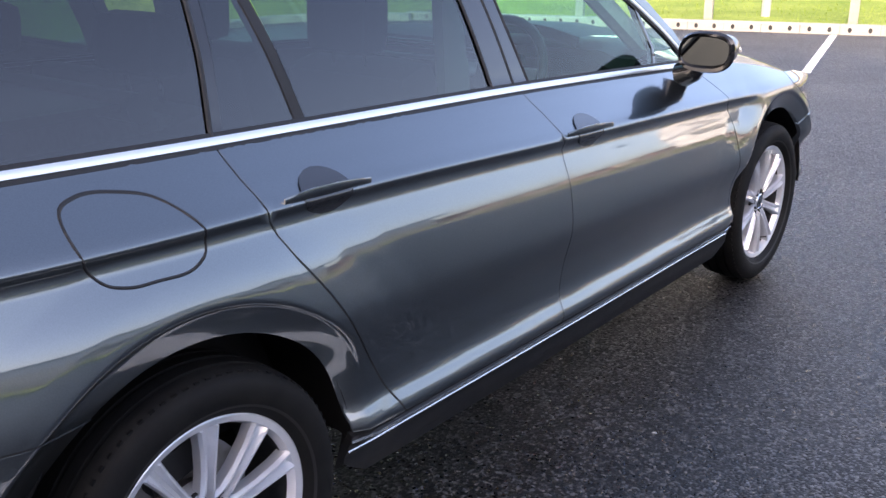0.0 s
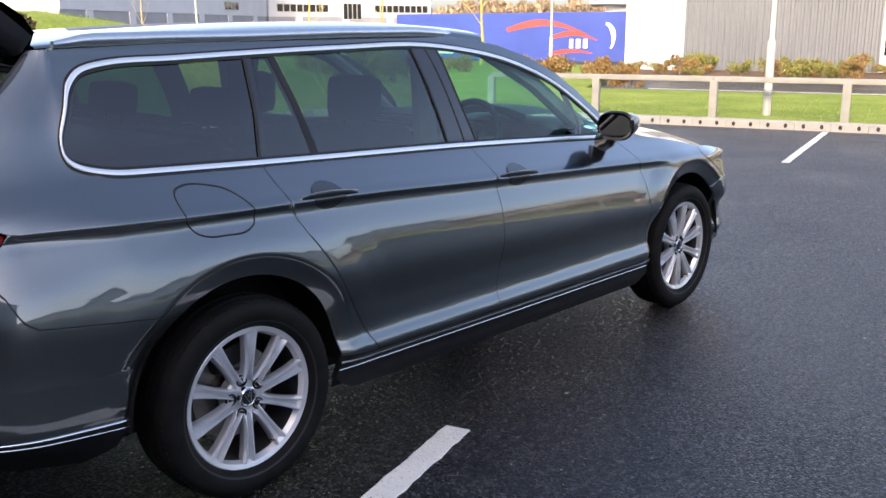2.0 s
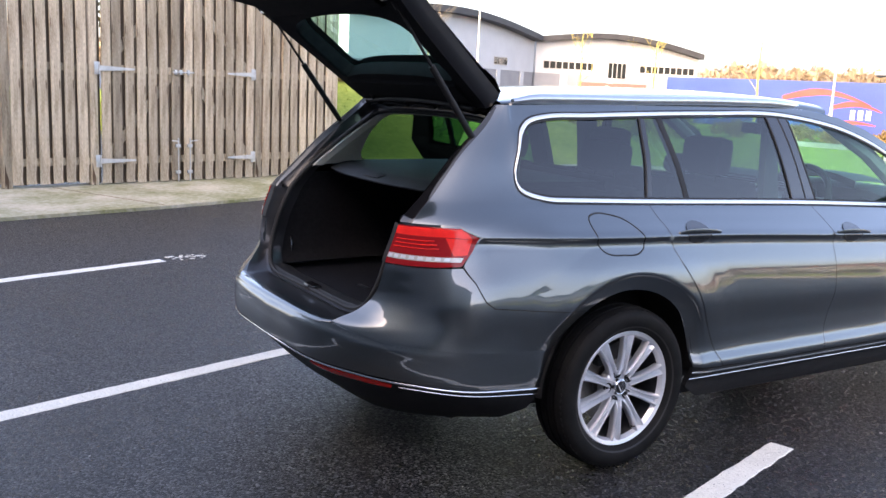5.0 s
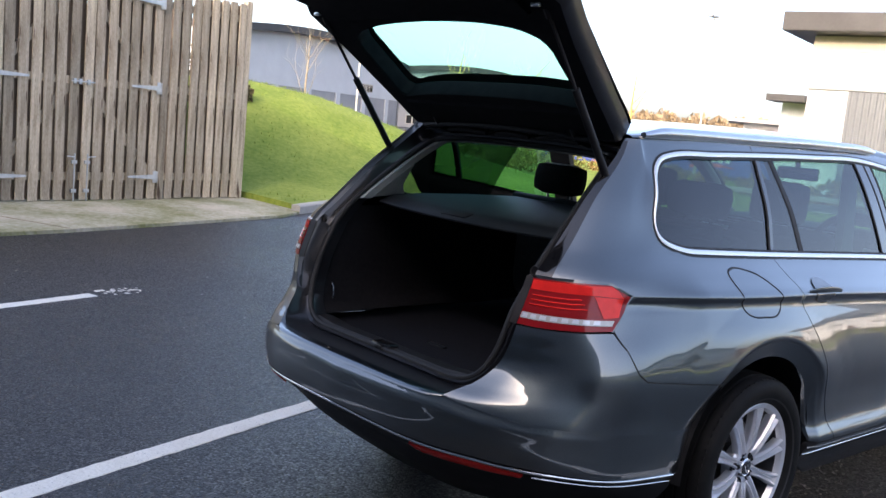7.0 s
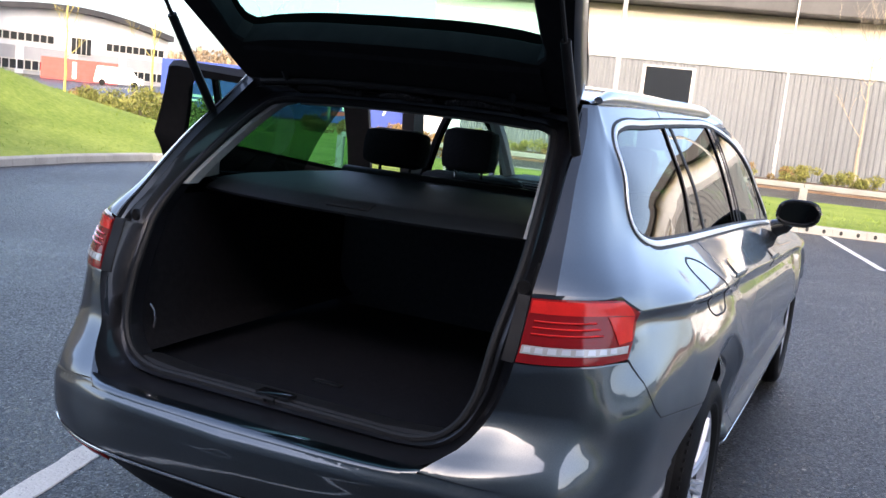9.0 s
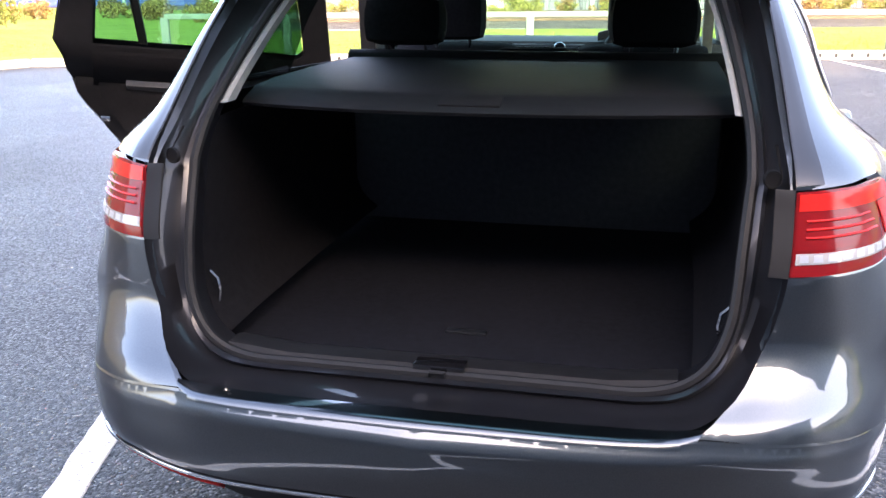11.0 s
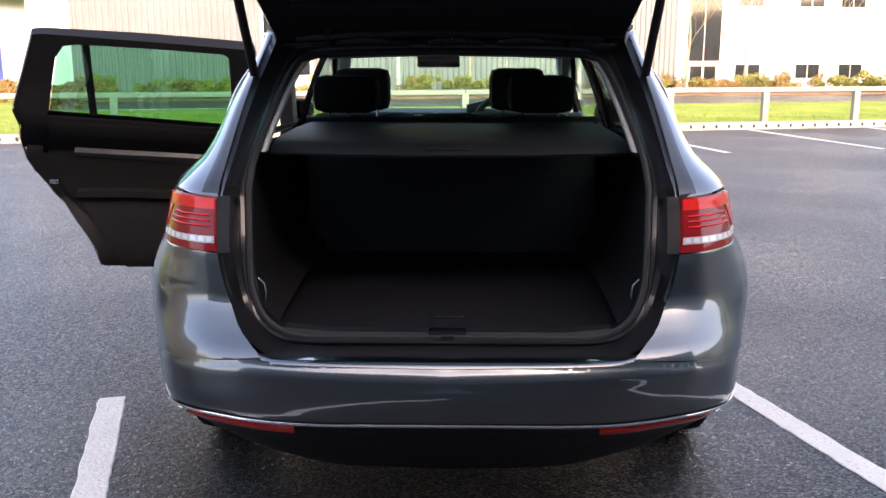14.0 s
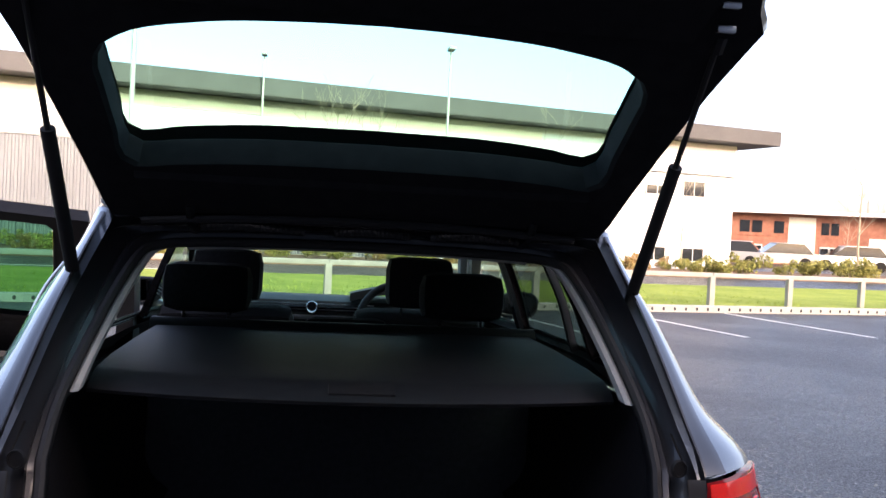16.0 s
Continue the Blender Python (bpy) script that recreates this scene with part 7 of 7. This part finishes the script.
# edge of the gate
rows = []
ls = list(np.linspace(0, 1.06, 50))
loop = [(gate_w(l), l) for l in ls] + [(-gate_w(l), l) for l in ls[::-1]]
rows = [[tuple(gate_pt(x, l, o)) for x, l in loop] for o in (0.055, 0.03, 0.0)]
rows.append([tuple(gate_pt(x * (1 - 0.012 / 0.55), l * 0.98 + 0.006, -0.018)) for x, l in loop])
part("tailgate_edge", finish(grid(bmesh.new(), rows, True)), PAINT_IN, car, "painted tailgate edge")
g = [Vector(p) for p in smooth_open(GLASS_OUT, 40)]
hole = g + [Vector((-p.x, p.y)) for p in g[::-1]][1:-1]
rows = [[tuple(gate_pt(p.x * k, 0.36 + (p.y - 0.36) * k, o)) for p in hole] for k, o in ((1.0, -0.018), (0.985, -0.010), (0.985, 0.045))]
part("screen_surround", finish(grid(bmesh.new(), rows, True)), LINING, car, "black screen surround")
bm = bmesh.new()
bm.faces.new([bm.verts.new(gate_pt(p.x, p.y, 0.040)) for p in hole])
rs = part("rear_screen", finish(bm), GLASS_REAR, car, "green-tinted rear screen", smooth=False)
rs.visible_shadow = False
# inner trim between hinge and screen, seal fold and the lower lining
rows = [[tuple(gate_pt(x, l, o)) for x in np.linspace(-0.44, 0.44, 25)] for l, o in ((0.03, -0.018), (0.045, -0.024), (0.075, -0.026), (0.14, -0.027), (0.150, -0.018))]
part("screen_lining", finish(grid(bmesh.new(), rows)), LINING, car, "black upper tailgate lining")
rows = [[tuple(gate_pt(x, l, o)) for x in np.linspace(-0.50, 0.50, 25)] for l, o in ((0.56, -0.018), (0.57, -0.035), (0.66, -0.045), (0.86, -0.045), (0.98, -0.040), (1.0, -0.018))]
part("hinge_fold", finish(tube(bmesh.new(), [tuple(gate_pt(x, 0.042 - 0.03 * (x / 0.46) ** 2, -0.030)) for x in np.linspace(-0.44, 0.44, 25)], 0.009, 8)), BLACK, car, "black rounded fold of the lining")
for x0, x1 in ((-0.33, -0.12), (-0.06, 0.10), (0.14, 0.33)):
    pts = [Vector((x0 + (x1 - x0) * i / 40, -0.438 - 0.006 * math.sin(i * 0.11), 1.352 + 0.004 * math.sin(i * 0.08))) for i in range(41)]
    part("cable_bellows", finish(tube(bmesh.new(), pts, [0.0075 + 0.002 * (i % 2) for i in range(41)], 8)), RUBBER, car, "black ribbed cable bellows")
part("lower_lining", finish(grid(bmesh.new(), rows)), LINING, car, "black lower tailgate lining")
part("spoiler", finish(grid(bmesh.new(), [[tuple(gate_pt(x, l, o)) for x in np.linspace(-0.50, 0.50, 21)] for l, o in ((-0.01, 0.03), (0.0, 0.070), (0.05, 0.088), (0.11, 0.085), (0.13, 0.072), (0.125, 0.05))])), PAINT, car, "grey roof spoiler")
for sg in (1, -1):
    hg = finish(tube(bmesh.new(), [(0.345 * sg, -0.36, 1.352), (0.345 * sg, -0.40, 1.345), tuple(gate_pt(0.345 * sg, 0.02, -0.03)), tuple(gate_pt(0.345 * sg, 0.06, -0.02))], 0.010, 6))
    part("gate_hinge", hg, PAINT_IN, car, "painted tailgate hinge")
    low, topp = Vector((0.548 * sg, -0.545, 1.262)), gate_pt(0.553 * sg, 0.56, -0.012)
    d = (topp - low)
    st = part("gas_strut", finish(tube(bmesh.new(), [low, low + d * 0.55], 0.0125, 10)), BLACK, car, "black gas strut")
    part("strut_rod", finish(tube(bmesh.new(), [low + d * 0.55, topp], 0.0055, 8)), BLACK, st)
    part("ball_joint", finish(tube(bmesh.new(), [topp - d.normalized() * 0.02, topp + d.normalized() * 0.01], 0.013, 8)), BLACK, st)
    for l, x in ((0.60, 0.545), (0.66, 0.53)):
        c = gate_pt(x * sg, l, -0.03)
        part("gate_clip", bx((c.x - 0.016, c.y - 0.006, c.z - 0.006), (c.x + 0.016, c.y + 0.006, c.z + 0.006), 0.003), ALU, tg, "small silver clip")


# ---- left rear door, standing open ----
DOOR_HINGE, DOOR_SWING = Vector((-0.931, 1.234, 0.75)), -66.0
swing = Matrix.Translation(DOOR_HINGE + Vector((0, 0, -0.03))) @ pose(0, 0, 0, 0, 0, DOOR_SWING) @ pose(0, 0, 0, -4.5) @ Matrix.Translation(-DOOR_HINGE)
FRAME_TOP = [(1.10, 1.392), (0.686, 1.392), (0.27, 1.380), (0.235, 1.372)]
FRAME_OUT = C_SEAM + [(0.60, 0.352), (1.0, 0.348)] + B_SEAM[::-1] + [(1.168, 0.995), (1.138, 1.19), (1.105, 1.385)] + FRAME_TOP + [(0.16, 1.06)]
HOLE = [(0.30, 1.052), (0.62, 1.045), (1.03, 1.032), (1.05, 1.05), (1.03, 1.19), (1.0, 1.335), (0.97, 1.352), (0.686, 1.352), (0.40, 1.345), (0.352, 1.335), (0.325, 1.29)]
door_l = panel("open_rear_door", yz(FRAME_OUT), PAINT, car, holes=[yz(HOLE)], label="open grey rear door with dark inner trim", flip=True, flange=0.0)
inner = panel("door_inner_frame", yz(FRAME_OUT), BLACK, door_l, holes=[yz(HOLE)], label="black inner door frame", flip=True, gap=0.006, flange=-0.02, lift=-0.055)
edge_rows = []
fo = fillin([Vector(p) for p in yz(FRAME_OUT)], 0.03)
for l in (0.0, -0.02, -0.055):
    P3, _ = skin_at(fo, l)
    edge_rows.append([tuple(p * (-1, 1, 1)) for p in P3])
part("door_edge", finish(grid(bmesh.new(), edge_rows, True)), BLACK, door_l, "black sealed door edge")
gl = panel("door_glass", yz(HOLE), GLASS_DOOR, door_l, label="green-tinted side glass", flip=True, gap=0, flange=0, lift=-0.022)
gl.visible_shadow = False
bar = yz([(0.455, 1.05), (0.485, 1.05), (0.445, 1.347), (0.415, 1.346)])
panel("glass_divider", bar, BLACK, door_l, flip=True, gap=0, flange=0.02, lift=-0.02)
TRIM = [(0.30, 1.035), (0.62, 1.030), (1.06, 1.018), (1.10, 0.98), (1.12, 0.80), (1.12, 0.50), (1.08, 0.40), (0.62, 0.40), (0.56, 0.44), (0.44, 0.62), (0.33, 0.80), (0.275, 0.93)]
panel("door_trim", yz(TRIM), FABRIC, door_l, label="black moulded door trim", flip=True, gap=0, flange=-0.03, lift=-0.080)
def strip(pts, w0, w1, lift, mat, name, label=""):
    rows = []
    for y, z in pts:
        P3, N3 = skin_at([(along(y, z), z)], lift)
        P4, _ = skin_at([(along(y, z - (w1 - w0)), z - (w1 - w0))], lift)
        P5, _ = skin_at([(along(y, z + 0.01), z + 0.01)], lift + 0.03)
        P6, _ = skin_at([(along(y, z - (w1 - w0) - 0.01), z - (w1 - w0) - 0.01)], lift + 0.03)
        rows.append([tuple(p[0] * (-1, 1, 1)) for p in (P5, P3, P4, P6)])
    part(name, finish(grid(bmesh.new(), rows)), mat, door_l, label)
strip([(0.40 + 0.66 * i / 12, 0.955 - 0.015 * i / 12) for i in range(13)], 0, 0.045, -0.098, GARNISH, "door_garnish", "satin grey door garnish")
strip([(0.42 + 0.64 * i / 12, 0.72) for i in range(13)], 0, 0.03, -0.105, BLACK, "armrest", "black armrest edge")
strip([(0.95 + 0.09 * i / 4, 0.935 + 0.005 * (i == 2)) for i in range(5)], 0, 0.022, -0.106, CHROME, "inner_handle", "chrome inner handle")
part("lock_striker", bx((-0.80, 0.30, 0.735), (-0.77, 0.335, 0.755), 0.003), CHROME, door_l, "metal door lock")
door_l.matrix_basis = swing
# jamb left behind by the open door
rows = []
for y, z in C_SEAM[::-1]:
    P3, N3 = skin_at([(along(y, z), z)], -0.018)
    a = P3[0] * (-1, 1, 1)
    rows.append([tuple(a), (a[0] + 0.02, a[1] - 0.01, a[2]), (a[0] + 0.10, a[1] + 0.02, a[2])])
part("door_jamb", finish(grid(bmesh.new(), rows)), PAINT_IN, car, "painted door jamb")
part("sill_plate", bx((-0.86, 0.52, 0.33), (-0.72, 1.20, 0.345), 0.004), BLACK, car, "sill, blackened for its dark reflection plate")
part("centre_pillar", finish(prism(bmesh.new(), [(1.08, 0.34), (1.22, 0.34), (1.24, 1.0), (1.17, 1.39), (1.08, 1.39), (1.12, 1.0)], -0.80, -0.74, "x")), BLACK, car, "black centre pillar")


# ---- seats, dashboard ----
def pad(lo, hi, m, r=0.05):
    bm = bx(lo, hi, r)
    bmesh.ops.transform(bm, matrix=m, verts=bm.verts)
    return bm
def headrest(x, y, z, w, h, parent, tilt=8):
    hr = part("headrest", pad((-w / 2, -0.06, 0.0), (w / 2, 0.05, h), pose(x, y, z, -tilt), 0.045), FABRIC, parent, "black padded headrest")
    for sx in (-1, 1):
        part("headrest_rod", finish(tube(bmesh.new(), [(x + sx * 0.062, y + 0.01, z - 0.09), (x + sx * 0.062, y, z + 0.02)], 0.0065, 6)), CHROME, parent)
for x, lab in ((-0.40, "black fabric front passenger seat"), (0.285, "black fabric driver's seat")):
    seat = part("front_seat", pad((-0.24, -0.10, 0.0), (0.24, 0.06, 0.58), pose(x, 1.18, 0.50, 14), 0.06), FABRIC, car, lab)
    part("cushion", pad((-0.25, -0.05, -0.1), (0.25, 0.50, 0.08), pose(x, 1.25, 0.47, 6), 0.05), FABRIC, seat)
    headrest(x, 0.99, 1.075, 0.245, 0.185, seat, 4)
bench = part("rear_bench", pad((-0.56, -0.07, 0.0), (0.56, 0.07, 0.60), pose(0, 0.37, 0.46, 10), 0.05), FABRIC, car, "black fabric rear bench")
part("bench_cushion", pad((-0.62, 0, 0), (0.62, 0.48, 0.16), pose(0, 0.40, 0.35, 4), 0.05), FABRIC, bench)
for x in (-0.392, 0.333):
    headrest(x, 0.30, 1.105, 0.248, 0.138, bench)
headrest(0.0, 0.32, 1.03, 0.24, 0.07, bench)
dash = part("dashboard", finish(grid(bmesh.new(), [[(x, y, z - 0.02 * (abs(x) > 0.62)) for x in np.linspace(-0.70, 0.70, 21)] for y, z in ((2.36, 0.93), (2.18, 0.965), (1.98, 0.968), (1.90, 0.955), (1.87, 0.92), (1.88, 0.80), (1.92, 0.60))])), BLACK, car, "black dashboard with a silver strip")
part("dash_strip", bx((-0.66, 1.862, 0.872), (0.20, 1.874, 0.892), 0.003), ALU, dash, "silver dash strip")
for z in (0.915, 0.928, 0.941):
    part("vent_slat", bx((-0.66, 1.866, z), (0.18, 1.876, z + 0.004)), ALU, dash)
part("clock", finish(lathe(bmesh.new(), [(0.0, 0.0), (0.020, 0.0), (0.024, 0.004), (0.027, 0.0)], 24, "z")), CHROME, dash).matrix_basis = pose(-0.10, 1.862, 0.93, 90, 0, 0)
binn = finish(grid(bmesh.new(), [[(0.29 + w, y, z + 0.05 * math.cos(w / 0.22 * 1.3)) for w in np.linspace(-0.22, 0.22, 13)] for y, z in ((2.15, 0.965), (1.95, 0.985), (1.85, 0.985), (1.84, 0.95))]))
part("instrument_hood", binn, BLACK, dash, "black instrument hood")
ring = [(0.29 + 0.185 * math.cos(w), 1.68 + 0.185 * math.sin(w) * 0.38, 0.905 + 0.185 * math.sin(w) * 0.92) for w in [2 * math.pi * k / 36 for k in range(37)]]
sw = part("steering_wheel", finish(tube(bmesh.new(), ring, 0.017, 10, False)), BLACK, car, "black leather steering wheel")
part("wheel_boss", pad((-0.085, -0.03, -0.07), (0.085, 0.03, 0.07), pose(0.29, 1.70, 0.905, -22), 0.025), BLACK, sw)
part("wheel_spoke", pad((-0.17, -0.012, -0.02), (0.17, 0.012, 0.025), pose(0.29, 1.69, 0.905, -22), 0.01), ALU, sw)
dash.matrix_basis = pose(0, 0, 0.055)
sw.matrix_basis = pose(0, 0, 0.035)
im = part("inner_mirror", pad((-0.115, -0.02, -0.033), (0.115, 0.015, 0.033), pose(-0.08, 1.80, 1.285, 0, 0, 0), 0.016), GLOSS_BLACK, car, "black interior mirror")
part("mirror_stalk", finish(tube(bmesh.new(), [(-0.08, 1.80, 1.29), (-0.08, 1.78, 1.37)], 0.014, 8)), BLACK, im)
for sg in (1, -1):
    part("windscreen_pillar_lining", finish(tube(bmesh.new(), [(0.63 * sg, 2.10, 0.99), (0.585 * sg, 1.80, 1.20), (0.535 * sg, 1.50, 1.355)], 0.035, 8)), HEADLINER, car, "pale grey pillar lining")
    if sg > 0:
        part("centre_pillar", finish(prism(bmesh.new(), [(1.10, 0.40), (1.22, 0.40), (1.23, 1.0), (1.16, 1.36), (1.10, 1.36), (1.12, 1.0)], 0.495, 0.53, "x")), HEADLINER, car, "pale grey centre pillar lining")
